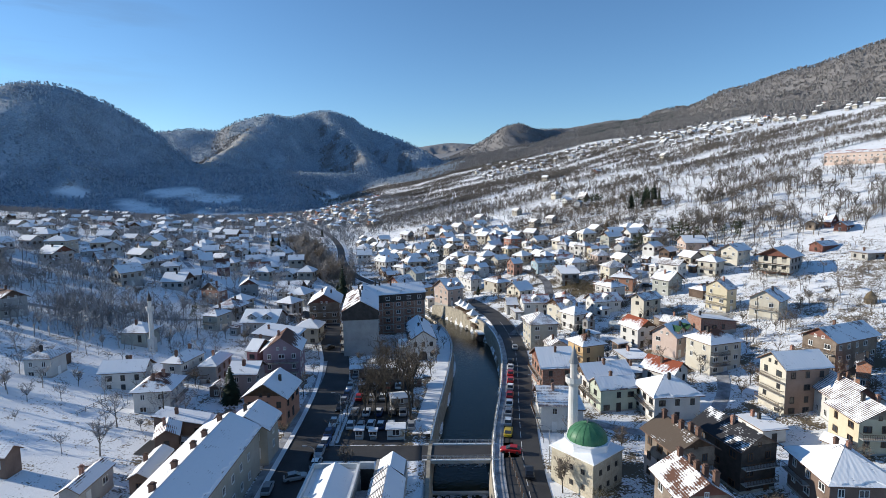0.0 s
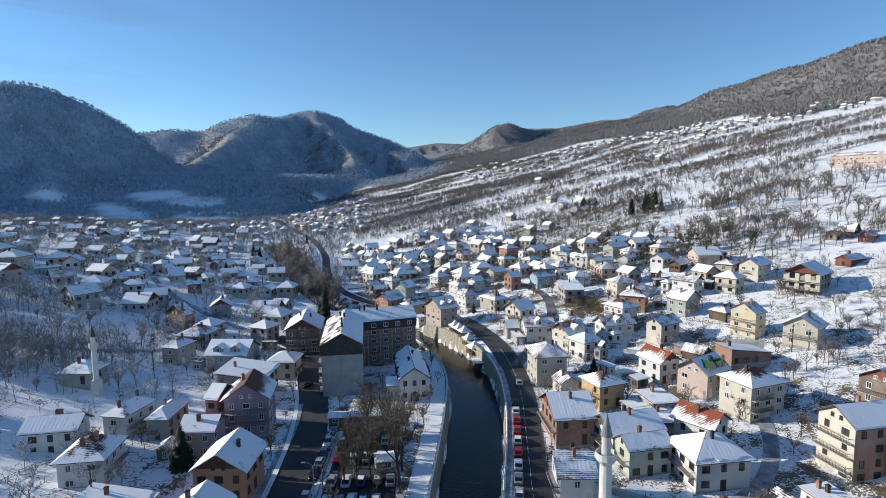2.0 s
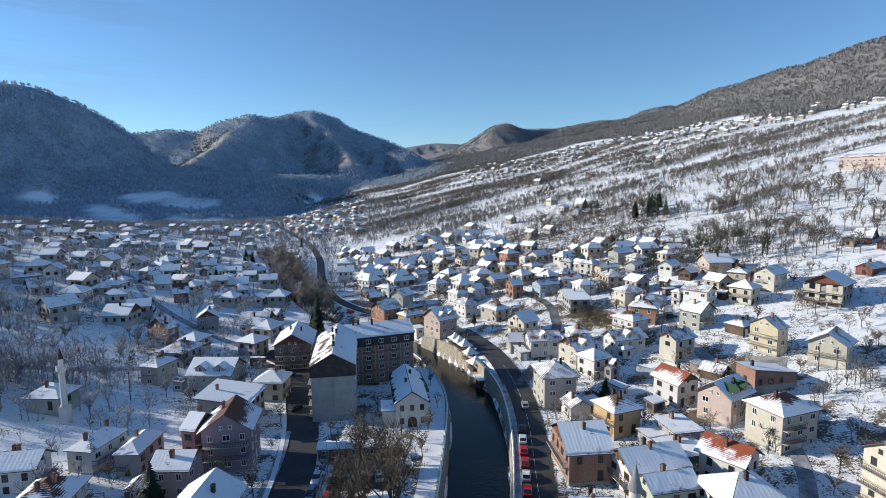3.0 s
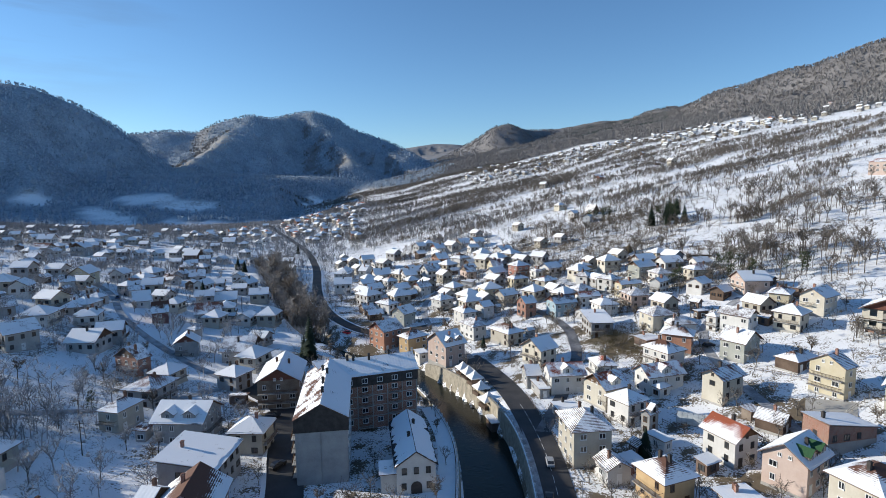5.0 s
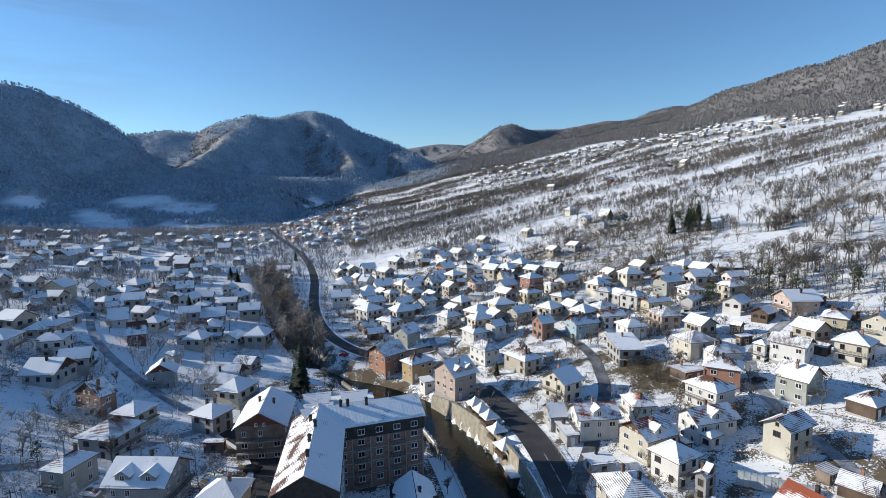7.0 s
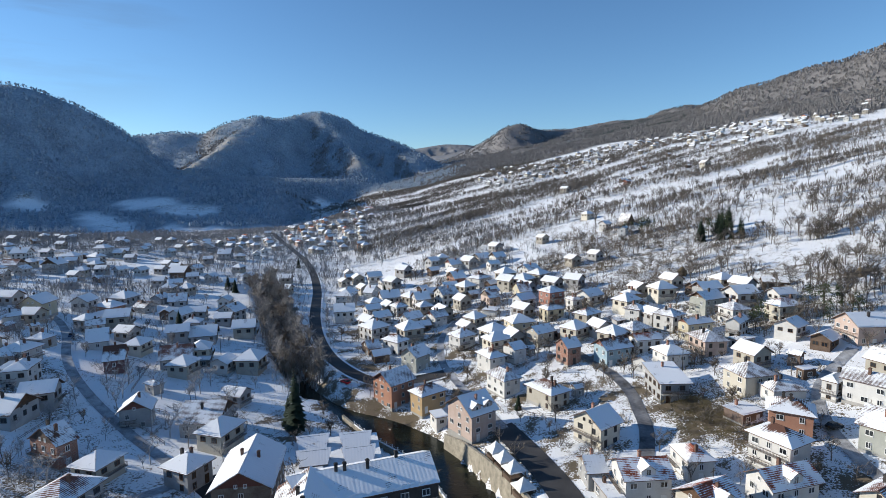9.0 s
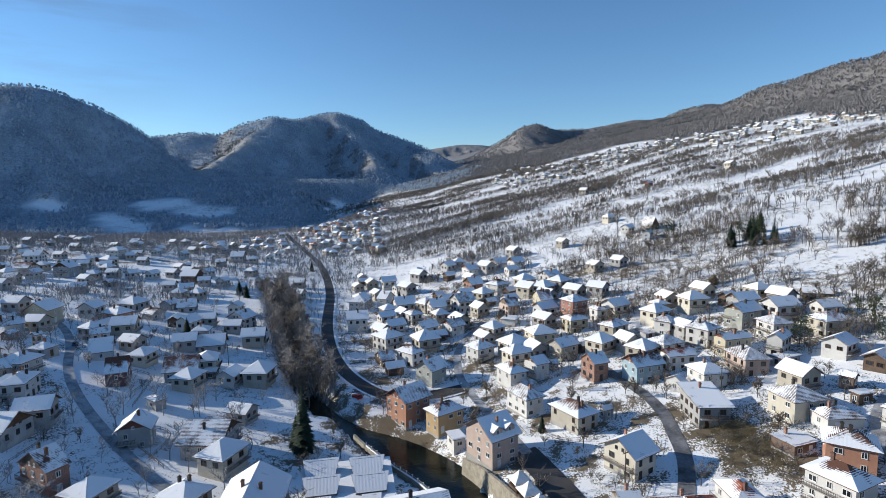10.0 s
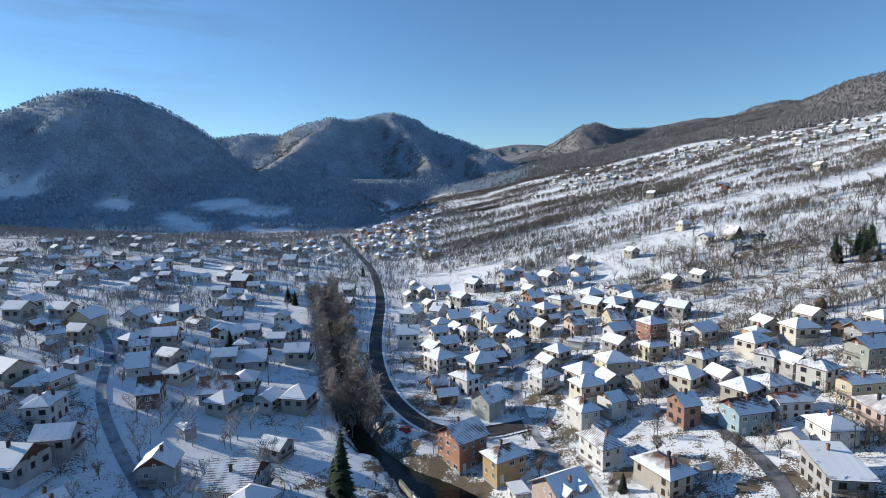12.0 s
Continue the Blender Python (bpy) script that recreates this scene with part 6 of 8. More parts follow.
def river_house():
    """White gabled house beside the river with an arched door and a hipped side porch."""
    g = ground_at(-6.5, 160)
    w, d, h = 8.8, 21.0, 5.9
    ob = thing("house", pose(-10.6, 156.2, g, 0, 0, 7.5), "white gabled house with arched door and sliding roof snow", "house")
    TAKEN.extend([(-6.5, 161, 6), (-8, 170, 7)])
    part("wall", wall_mesh("y", w, d, .5, h, -1, 3.0, "wall_white"), ob)
    sl = [tuple(c + Vector((0, 0, h + .05)) for c in s) for s in slopes_of("y", w, d, 3.0)]
    part("roof", roof_mesh(sl, "roof_dark"), ob)
    part("roof_snow", snow_mesh(sl, 77, ragged=2.0), ob, "sliding blanket of snow")
    for u in (2.0, 4.4, 6.8):
        o = part("window", WINDOWS["tall", "dark_trim"], ob)
        o.matrix_basis = Matrix.Translation((u, .48, 4.2))
    for u in (1.9, 6.9):
        o = part("window", WINDOWS["tall", "dark_trim"], ob)
        o.matrix_basis = Matrix.Translation((u, .48, 1.0))
    a = Shape()
    pts = [(3.3, 0.44, 0), (5.5, 0.44, 0)] + [(4.4 + 1.1 * math.cos(t), 0.44, 1.5 + 1.1 * math.sin(t)) for t in [i * math.pi / 10 for i in range(11)]]
    a.face(*pts)
    a.face(*[(q[0], .40, q[2]) for q in pts])
    part("door", a.mesh("door", "dark_trim"), ob, "arched dark door")
    for k in range(6):
        for m in (pose(8.3, 3 + k * 3.0, 0, 0, 0, 90), pose(.5, 18 - k * 3.0, 0, 0, 0, -90)):
            o = part("window", WINDOWS["tall", "dark_trim"], ob)
            o.matrix_basis = m @ Matrix.Translation((0, -.02, 3.4))
    m = pose(.5, 4.0, 0, 0, 0, -90)
    p = Shape()
    p.box(-2.6, 1.5, 0, .5, 6.0, 4.2)
    part("porch", p.mesh("porch", "wall_white"), ob)
    sp = [tuple(Vector(q) for q in s) for s in (((-3.0, 1.1, 4.2), (.6, 1.1, 4.2), (-3.0, 3.75, 5.9), (.6, 3.75, 5.9)), ((.6, 6.4, 4.2), (-3.0, 6.4, 4.2), (.6, 3.75, 5.9), (-3.0, 3.75, 5.9)))]
    part("porch_roof", roof_mesh(sp, "roof_snow"), ob)
    for q in ((3.6, 8, 8.3), (5.2, 14, 8.3)):
        c = part("chimney", CHIMNEYS[1], ob)
        c.matrix_basis = Matrix.Translation(q)


river_house()


def long_house():
    """Long old building along the shaded street, with a snow roof and many chimneys."""
    g = ground_at(-42, 80)
    w, d, h = 11.4, 53.5, 8.0
    ob = thing("house", pose(-45.1, 41.0, g, 0, 0, 0), "long two-storey plastered building with snow roof and chimneys", "house")
    TAKEN.extend([(-39.4, 46 + 7 * k, 6.5) for k in range(8)])
    part("wall", wall_mesh("y", w, d, .5, h, -1, 2.8, "wall_beige"), ob)
    sl = [tuple(c + Vector((0, 0, h + .05)) for c in s) for s in slopes_of("y", w, d, 2.8)]
    part("roof", roof_mesh(sl, "roof_snow_worn"), ob)
    part("roof_snow", snow_mesh(sl, 78, ragged=1.0), ob, "blanket of snow")
    for k in range(14):
        for fl in range(2):
            o = part("window", WINDOWS["tall", "white_trim"], ob)
            o.matrix_basis = pose(10.92, 2 + k * 3.5, 1.2 + fl * 3.4, 0, 0, 90)
    for k in range(8):
        c = part("chimney", CHIMNEYS[0], ob)
        c.matrix_basis = Matrix.Translation((5.0, 12 + k * 5.4 + (k % 3) * .7, h + 2.3)) @ Matrix.Diagonal((1.3, 1.3, 1.2, 1))


long_house()


def modern_corner():
    """Low building at the street corner: a parapeted wing, a dark court and a long wing under a glazed ridge."""
    g = ground_at(-15, 90)
    ob = thing("commercial_building", pose(-22.6, 73.5, g, 0, 0, 0), "low modern building with snow-edged parapets and glazed roof ridge", "building")
    TAKEN.append((-14, 81, 10))

    def box(name, a, b, mat, label=""):
        s = Shape()
        s.box(*a, *b)
        return part(name, s.mesh(name, mat), ob, label)

    def gabled(x0, y0, ww, dd, z0, z1, left, right):
        for side, mat in ((0, right), (1, left)):
            e = x0 + ww if side == 0 else x0
            q = [(e, y0, z0), (e, y0 + dd, z0), (x0 + ww / 2, y0, z1), (x0 + ww / 2, y0 + dd, z1)]
            if side:
                q = [q[1], q[0], q[3], q[2]]
            part("roof_ridge", roof_mesh([tuple(Vector(c) for c in q)], mat), ob, "snow-striped glazed slope" if mat == "roof_stripe" else "")
        gs = Shape()
        for yy in (y0 + .05, y0 + dd - .05):
            gs.face((x0 + .1, yy, z0 - .1), (x0 + ww - .1, yy, z0 - .1), (x0 + ww / 2, yy, z1 - .12))
        part("gable", gs.mesh("gable", "dark_trim"), ob)

    box("wall", (0, -6, -.5), (8.0, 13.5, 4.0), "concrete", "parapeted wing")
    box("wall", (8.0, -6, -.5), (10.4, 9.0, 2.6), "dark_trim", "dark low link between the wings")
    box("wall", (10.4, -6, -.5), (15.8, 17.5, 3.6), "concrete", "long wing")
    box("roof", (.35, -5.7, 4.0), (7.65, 13.2, 4.12), "snow", "snow on the flat roof")
    box("roof", (8.05, -5.7, 2.6), (10.35, 8.8, 2.72), "slush", "trodden snow on the link")
    for a in ((0, 13.2, 8.0, 13.5), (0, -6, .3, 13.2), (7.7, -6, 8.0, 13.2), (8.0, 13.6, 10.4, 13.9)):
        s = Shape()
        s.box(a[0], a[1], 3.9, a[2], a[3], 4.95)
        s.box(a[0] - .06, a[1] - .06, 4.95, a[2] + .06, a[3] + .06, 5.1)
        part("parapet", s.mesh("parapet", "white_trim"), ob, "snow-capped parapet")
    box("court_wall", (8.0, 13.6, -.4), (10.4, 13.9, 3.9), "dark_trim")
    gabled(1.0, -3.0, 6.2, 15.2, 4.1, 6.0, "roof_snow", "roof_snow")
    gabled(10.2, -6.0, 5.8, 17.0, 3.7, 6.1, "roof_stripe", "roof_snow")
    gabled(11.0, 12.0, 4.6, 5.2, 3.7, 5.3, "roof_snow_worn", "roof_snow")
    for k in range(7):
        s = Shape()
        s.tube((10.25, -5.5 + k * 2.6, 3.86), (13.1, -5.5 + k * 2.6, 6.22), .07, .07, 5)
        part("glazing_bar", s.mesh("glazing_bar", "lead"), ob)
    for u, w, z in ((1.2, 1.0, 4.95), (8.6, 1.2, 2.7), (9.2, 4.5, 2.7), (11.6, 11.4, 3.7)):
        box("roof_unit", (u, w, z), (u + 1.1, w + 1.3, z + .8), "galvanised", "grey roof unit")
    for k in range(4):
        o = part("window", WINDOWS["wide", "dark_trim"], ob)
        o.matrix_basis = pose(1.2 + k * 1.9, 13.5, 1.2, 0, 0, 180)


modern_corner()


def bridge():
    ob = thing("bridge", pose(3, 100.2, ground_at(-8, 100)), "low concrete road bridge over the walled river", "bridge")
    d = Shape()
    d.box(-7.5, -3.4, -.5, 7.5, 3.4, 0.10)
    part("deck", d.mesh("deck", "concrete"), ob)
    a = Shape()
    a.box(-7.6, -2.6, .10, 7.6, 2.6, .16)
    part("carriageway", a.mesh("carriageway", "asphalt"), ob)
    for y in (-3.25, 3.1):
        s = Shape()
        for k in range(12):
            s.box(-7.3 + k * 1.3, y, .1, -7.2 + k * 1.3, y + .1, 1.1)
        for z in (.5, .78, 1.05):
            s.box(-7.4, y + .02, z, 7.2, y + .08, z + .06)
        part("railing", s.mesh("railing", "galvanised"), ob, "metal railing")
        w = Shape()
        w.box(-7.4, y - .12, .1, 7.4, y + .22, .26)
        part("snow_ledge", w.mesh("snow_ledge", "snow"), ob)


bridge()


def weir(y, drop):
    """A low concrete sill across the river with broken white water under it."""
    z = water_level(y)
    ob = thing("weir", pose(3, y, z), "low concrete weir with white water below the bridge", "weir")
    s = Shape()
    s.box(-6.4, -.4, -1.2, 6.4, .4, drop)
    part("sill", s.mesh("sill", "concrete"), ob)
    r = random.Random(5)
    f = Shape()
    for k in range(70):
        u, v, q = r.uniform(-6, 6), -.45 - abs(r.gauss(0, .9)), r.uniform(.12, .4)
        f.box(u - q, v - q * .5, 0, u + q, v + q * .5, .03 + r.uniform(.02, .12))
    part("foam", f.mesh("foam", "slush"), ob, "white water")


weir(93.0, .35)
weir(104.6, .2)


def kiosk(x, y, yaw, w, d, h, wall, pitch=.35):
    """A small stall: boarded body, overhanging snowy roof, a counter opening with a shelf."""
    ob = thing("kiosk", pose(x, y, ground_at(x, y), 0, 0, yaw), f"small {WORDS[wall]} kiosk with a snowy roof by the car park", "kiosk", "kiosks by the car park")
    TAKEN.append((x, y, max(w, d) / 2))
    s = Shape()
    s.box(-w / 2, -d / 2, -.2, w / 2, d / 2, h)
    part("wall", s.mesh("wall", "wall_" + wall), ob)
    sl = [tuple(c + Vector((-w / 2 - .3, -d / 2 - .3, h)) for c in q) for q in slopes_of("x", w + .6, d + .6, pitch * d / 2)]
    part("roof", roof_mesh(sl, "roof_snow"), ob)
    part("roof_snow", snow_mesh(sl, int(w * 7), ragged=.2), ob, "blanket of snow")
    for k in range(max(1, int(w / 2.6))):
        o = part("window", WINDOWS["wide", "white_trim"], ob)
        o.matrix_basis = Matrix.Translation((-w / 2 + w * (k + .5) / max(1, int(w / 2.6)), -d / 2 - .02, 1.0))
    c = Shape()
    c.box(-w / 2 + .2, -d / 2 - .35, .9, w / 2 - .2, -d / 2, .96)
    part("shelf", c.mesh("shelf", "brown_trim"), ob)


for kk in ((-10.2, 106.9, 2, 3.6, 2.6, 2.4, "white"), (-17.8, 106.6, 0, 1.6, 1.6, 2.1, "white"), (-14.9, 106.4, 0, 1.3, 1.3, 1.9, "grey"), (-19.6, 143.8, 4, 12.5, 3.0, 2.6, "brown"), (-10.8, 123.6, 12, 4.4, 3.6, 2.4, "grey"), (-8.2, 136.5, 10, 4.0, 2.8, 2.3, "brown")):
    kiosk(*kk)


def river_railing(side, y0, y1, off, label):
    """A post-and-rail railing on top of the river wall, with snow on its foot."""
    L = along([(p[0], p[1], p[2]) for p in RIVER], 3.0)
    dd = np.gradient(L[:, :2], axis=0)
    dd /= np.linalg.norm(dd, axis=1)[:, None]
    pts = []
    for (x, y, hw), (dx, dy) in zip(L, dd):
        if y0 <= y <= y1:
            px, py = x - dy * side * (hw + off), y + dx * side * (hw + off)
            lx, ly = x - dy * side * (hw + 4), y + dx * side * (hw + 4)
            pts.append(Vector((px, py, float(land(np.array([lx]), np.array([ly]))[0]) + .35)))
    ob = thing("river_railing", Matrix.Translation(pts[0]), label, "railing")
    o = pts[0]
    post = Shape()
    post.box(-.11, -.11, 0, .11, .11, .95)
    post.box(-.15, -.15, .95, .15, .15, 1.06)
    me = post.mesh("post", "white_trim")
    for p in pts:
        part("post", me, ob).matrix_basis = Matrix.Translation(p - o)
    r = Shape()
    sn = Shape()
    for a, b in zip(pts, pts[1:]):
        for z in (.4, .8):
            r.tube(a - o + Vector((0, 0, z)), b - o + Vector((0, 0, z)), .045, .045, 5, False)
    part("rail", r.mesh("rail", "galvanised"), ob)
    for p in pts:
        c = p - o
        sn.v += [(c.x - .24, c.y, c.z - .02), (c.x - .14, c.y, c.z + .2), (c.x + .14, c.y, c.z + .2), (c.x + .24, c.y, c.z - .02)]
    for k in range(len(pts) - 1):
        sn.f += [(4 * k + q, 4 * k + q + 1, 4 * k + q + 5, 4 * k + q + 4) for q in range(3)]
    part("snow_ledge", sn.mesh("snow_ledge", "snow", smooth=True), ob, "snow along the foot")


river_railing(-1, 60, 192, .3, "white-posted railing along the river street")
river_railing(1, 104, 256, .3, "white-posted railing around the river bend")


def tents():
    """Row of small pavilions with pointed white canvas roofs on the river wall."""
    for k, (x, y, s) in enumerate(((7.2, 226.5, 2.1), (8.6, 221.5, 2.1), (10.2, 216.5, 2.1), (11.6, 211.4, 2.1), (13.2, 205.5, 2.5))):
        g = ground_at(x, y)
        ob = thing("pavilion", pose(x, y, g, 0, 0, 22), "small market pavilion with pointed snow-white roof", "pavilion", "pavilions on the river wall")
        for sx in (-1, 1):
            for sy in (-1, 1):
                p = Shape()
                p.box(sx * s * .9 - .06, sy * s * .9 - .06, -.3, sx * s * .9 + .06, sy * s * .9 + .06, 2.4)
                part("post", p.mesh("post", "brown_trim"), ob)
        c = Shape()
        n_side = 8
        for i in range(4):
            a0, a1 = [(-s, -s), (s, -s), (s, s), (-s, s)][i], [(s, -s), (s, s), (-s, s), (-s, -s)][i]
            c.face((*a0, 2.4), (*a1, 2.4), (a1[0] * .45, a1[1] * .45, 3.15), (a0[0] * .45, a0[1] * .45, 3.15))
            c.face((a0[0] * .45, a0[1] * .45, 3.15), (a1[0] * .45, a1[1] * .45, 3.15), (0, 0, 4.5))
            c.face((*a0, 2.1), (*a1, 2.1), (*a1, 2.4), (*a0, 2.4))
        part("canopy", c.mesh("canopy", "canvas"), ob, "white canopy")
        b = Shape()
        b.box(-s * .85, -s * .85, -.2, s * .85, s * .85, .9)
        part("counter", b.mesh("counter", "wall_wood"), ob)
    g = ground_at(14.4, 197)
    ob = thing("pavilion", pose(14.4, 197.5, g, 0, 0, 12), "flat-roofed kiosk with snow on the river wall", "kiosk")
    s = Shape()
    s.box(-2, -2.4, -.3, 2, 2.4, 2.5)
    part("body", s.mesh("body", "wall_wood"), ob)
    t = Shape()
    t.box(-2.3, -2.8, 2.5, 2.3, 2.8, 2.75)
    part("roof", t.mesh("roof", "snow"), ob)


tents()


def market_hall():
    """Low flat roof under snow with four raised skylight roofs, behind the apartment block."""
    g = ground_at(-31, 226)
    ob = thing("market_hall", pose(-42.5, 215.5, g, 0, 0, 12), "low flat-roofed hall with four slatted rooflights under snow", "hall")
    TAKEN.append((-31, 227, 13))
    s = Shape()
    s.box(0, 0, -2, 23, 19, 1.6)
    part("wall", s.mesh("wall", "concrete"), ob)
    t = Shape()
    t.box(-.3, -.3, 1.6, 23.3, 19.3, 1.85)
    part("roof", t.mesh("roof", "snow"), ob, "snow on the flat roof")
    for k, (x, y) in enumerate(((2.4, 11.6), (13.2, 10.6), (2.8, 3.6), (13.6, 2.8))):
        b = Shape()
        for k0, k1 in ((x + .9, x + 1.05), (x + 7.55, x + 7.7)):
            b.v += [(q, yy, zz) for q in (k0, k1) for yy, zz in ((y + .8, 1.8), (y + 5.0, 1.8), (y + 5.0, 4.1), (y + .8, 2.35))]
            o = len(b.v) - 8
            b.f += [(o, o + 3, o + 2, o + 1), (o + 4, o + 5, o + 6, o + 7), (o + 3, o + 7, o + 6, o + 2), (o + 1, o + 2, o + 6, o + 5)]
        b.box(x + 1.05, y + 4.8, 1.8, x + 7.55, y + 5.0, 4.05)
        fr = part("rooflight", b.mesh("rooflight", "dark_trim"), ob)
        top = [tuple(Vector(c) for c in ((x + 1.0, y + .5, 2.4), (x + 7.6, y + .5, 2.4), (x, y + 5.4, 4.25), (x + 8.6, y + 5.4, 4.25)))]
        part("slats", roof_mesh(top, "roof_snow", .12), fr)
        low = [tuple(Vector(c) for c in ((x + 2.3, y - 1.6, 1.95), (x + 6.3, y - 1.6, 1.95), (x + 2.1, y + .3, 2.2), (x + 6.5, y + .3, 2.2)))]
        part("lower_slats", roof_mesh(low, "roof_snow", .1), fr)


market_hall()


def greenhouse():
    g = ground_at(62, 178)
    ob = thing("greenhouse", pose(62.5, 177.5, g, 0, 0, -32), "plastic-covered garden greenhouse beside a snowy lot", "greenhouse")
    TAKEN.append((62.5, 177.5, 4.5))
    c = Shape()
    n_arc, ln = 10, 13.0
    pts = [(1.9 * math.cos(a), 2.2 * math.sin(a)) for a in [i * math.pi / n_arc for i in range(n_arc + 1)]]
    for (x0, z0), (x1, z1) in zip(pts, pts[1:]):
        c.face((-ln / 2, x0, z0 - .1), (ln / 2, x0, z0 - .1), (ln / 2, x1, z1 - .1), (-ln / 2, x1, z1 - .1))
    for e in (-ln / 2, ln / 2):
        c.face(*[(e, px, pz - .1) for px, pz in pts])
    part("cover", c.mesh("cover", "foil", smooth=False), ob, "pale plastic film")
    for k in range(12):
        h = Shape()
        for (x0, z0), (x1, z1) in zip(pts, pts[1:]):
            u = -ln / 2 + k * ln / 11
            h.tube((u, x0 * 1.01, z0 * 1.01 - .1), (u, x1 * 1.01, z1 * 1.01 - .1), .035, .035, 4, False)
        part("hoop", h.mesh("hoop", "galvanised"), ob)


greenhouse()


def haystack(x, y, s):
    g = ground_at(x, y)
    ob = thing("haystack", pose(x, y, g), "brown weathered haystack on a snowy meadow", "haystack", "haystacks")
    h = Shape()
    h.lathe([(1.5 * s, -.3), (1.8 * s, .8 * s), (1.6 * s, 2.0 * s), (.9 * s, 3.2 * s), (.15 * s, 3.9 * s), (.02, 4.1 * s)], 12)
    r = random.Random(4)
    h.v = [(a * r.uniform(.9, 1.1), b * r.uniform(.9, 1.1), c) for a, b, c in h.v]
    part("hay", h.mesh("hay", "hay", smooth=True), ob)
    p = Shape()
    p.tube((0, 0, 0), (0.1, 0, 4.7 * s), .06, .04, 5)
    part("pole", p.mesh("pole", "bark"), ob)


haystack(104.6, 343.4, 1.1)
haystack(131.2, 162.4, 0.95)
haystack(152, 300, 0.9)

# ---- parked cars ----
PAINTS = dict(red=(0.42, 0.02, 0.02), white=(0.70, 0.70, 0.69), silver=(0.35, 0.36, 0.37), black=(0.015, 0.015, 0.018), blue=(0.03, 0.06, 0.16), yellow=(0.55, 0.40, 0.03), green=(0.18, 0.40, 0.04))
for c_name, c_rgb in PAINTS.items():
    two_tone("paint_" + c_name, tuple(v * .9 for v in c_rgb), c_rgb, 1.2, 0.3, relief=0, spec=0.5)


def loft(sections):
    """A closed body through rings of equal count."""
    v, f, n = [], [], len(sections[0])
    for s in sections:
        v += s
    for k in range(len(sections) - 1):
        for i in range(n):
            j = (i + 1) % n
            f.append((k * n + i, k * n + j, (k + 1) * n + j, (k + 1) * n + i))
    f += [tuple(reversed(range(n))), tuple((len(sections) - 1) * n + i for i in range(n))]
    return v, f


def car_meshes():
    def ring(x, hw, z0, z1, r):
        return [(x, -hw + r, z0), (x, hw - r, z0), (x, hw, z0 + r), (x, hw, z1 - r), (x, hw - r, z1), (x, -hw + r, z1), (x, -hw, z1 - r), (x, -hw, z0 + r)]
    body = loft([ring(-2.05, .70, .40, .75, .1), ring(-1.95, .82, .28, .88, .12), ring(-1.0, .86, .25, .95, .12), ring(.9, .86, .25, .95, .12), ring(1.8, .82, .27, .82, .12), ring(2.05, .70, .36, .66, .1)])
    cabin = loft([ring(-1.75, .70, .85, .98, .05), ring(-1.25, .68, .9, 1.38, .12), ring(.15, .68, .9, 1.42, .12), ring(.95, .72, .85, .95, .04)])
    roof = loft([ring(-1.25, .62, 1.36, 1.42, .02), ring(.12, .62, 1.39, 1.46, .02)])
    w = Shape()
    w.tube((0, -.1, 0), (0, .1, 0), .31, .31, 14)
    w.f.append(tuple(reversed(range(14))))
    lamp = Shape()
    lamp.box(-.05, -.16, -.07, .05, .16, .07)
    return body, cabin, roof, w, lamp


CAR_FORM = car_meshes()
CAR_KIT = {}


def car(x, y, yaw, paint, snowy, words):
    b, c, t, w, lamp = CAR_FORM
    g = ground_at(x, y) + 0.11
    if paint not in CAR_KIT:
        CAR_KIT[paint] = mesh_of("body", *b, ["paint_" + paint], smooth=False)
    if "wheel" not in CAR_KIT:
        CAR_KIT.update(cabin=mesh_of("cabin", *c, ["glass"]), wheel=w.mesh("wheel", "tyre"), lamp=lamp.mesh("headlight", "white_trim"), snow=mesh_of("roof_panel", *t, ["snow"]))
    key = "roof_" + paint
    if key not in CAR_KIT:
        CAR_KIT[key] = mesh_of("roof_panel", *t, ["paint_" + paint])
    ob = thing("car", pose(x, y, g, 0, 0, yaw), words, "car", "cars of the town")
    part("body", CAR_KIT[paint], ob)
    part("cabin", CAR_KIT["cabin"], ob, "dark glazed cabin")
    part("roof_panel", CAR_KIT["snow" if snowy else key], ob, "snow on the roof" if snowy else "")
    for wx in (-1.3, 1.3):
        for wy in (-.78, .78):
            part("wheel", CAR_KIT["wheel"], ob).matrix_basis = Matrix.Translation((wx, wy, .31))
    for wy in (-.55, .55):
        part("headlight", CAR_KIT["lamp"], ob).matrix_basis = Matrix.Translation((2.03, wy, .56))


rc = random.Random(21)
for k, paint in enumerate(("black", "white", "red", "red", "silver", "red", "white", "silver", "silver", "yellow")):
    yy = 153.5 - k * 5.1
    xx = float(np.interp(yy, [85, 100, 115, 132, 154, 178], [10.8, 12.1, 13.9, 16.5, 19.3, 20.4])) + 0.25
    car(xx, yy, 80 + rc.uniform(-2, 2), paint, paint in ("white", "silver") and k % 2 == 0, f"{paint} car parked along the river railing")
car(15.1, 91.5, 83, "black", False, "black car driving on the river street")
car(12.8, 99.8, 168, "red", False, "red car turning at the bridge")
car(22.6, 167, 84, "silver", False, "silver car on the river street")
for k in range(13):
    paint = rc.choice(("white", "silver", "black", "blue", "silver", "black"))
    if k not in (2, 7):
        car(-24.4 + rc.uniform(-.2, .2), 147 - k * 4.3, rc.choice((88, 92, -90)), paint, rc.random() < .5, f"{paint} car parked on the shaded street")
for k in range(7):
    paint = ("white", "silver", "white", "blue", "white", "black", "silver")[k]
    car(-20.5 + k * 2.2, 111.6 + rc.uniform(-.4, .4), 90 + rc.uniform(-4, 4), paint, k in (0, 2, 3), f"{paint} car in the small car park")
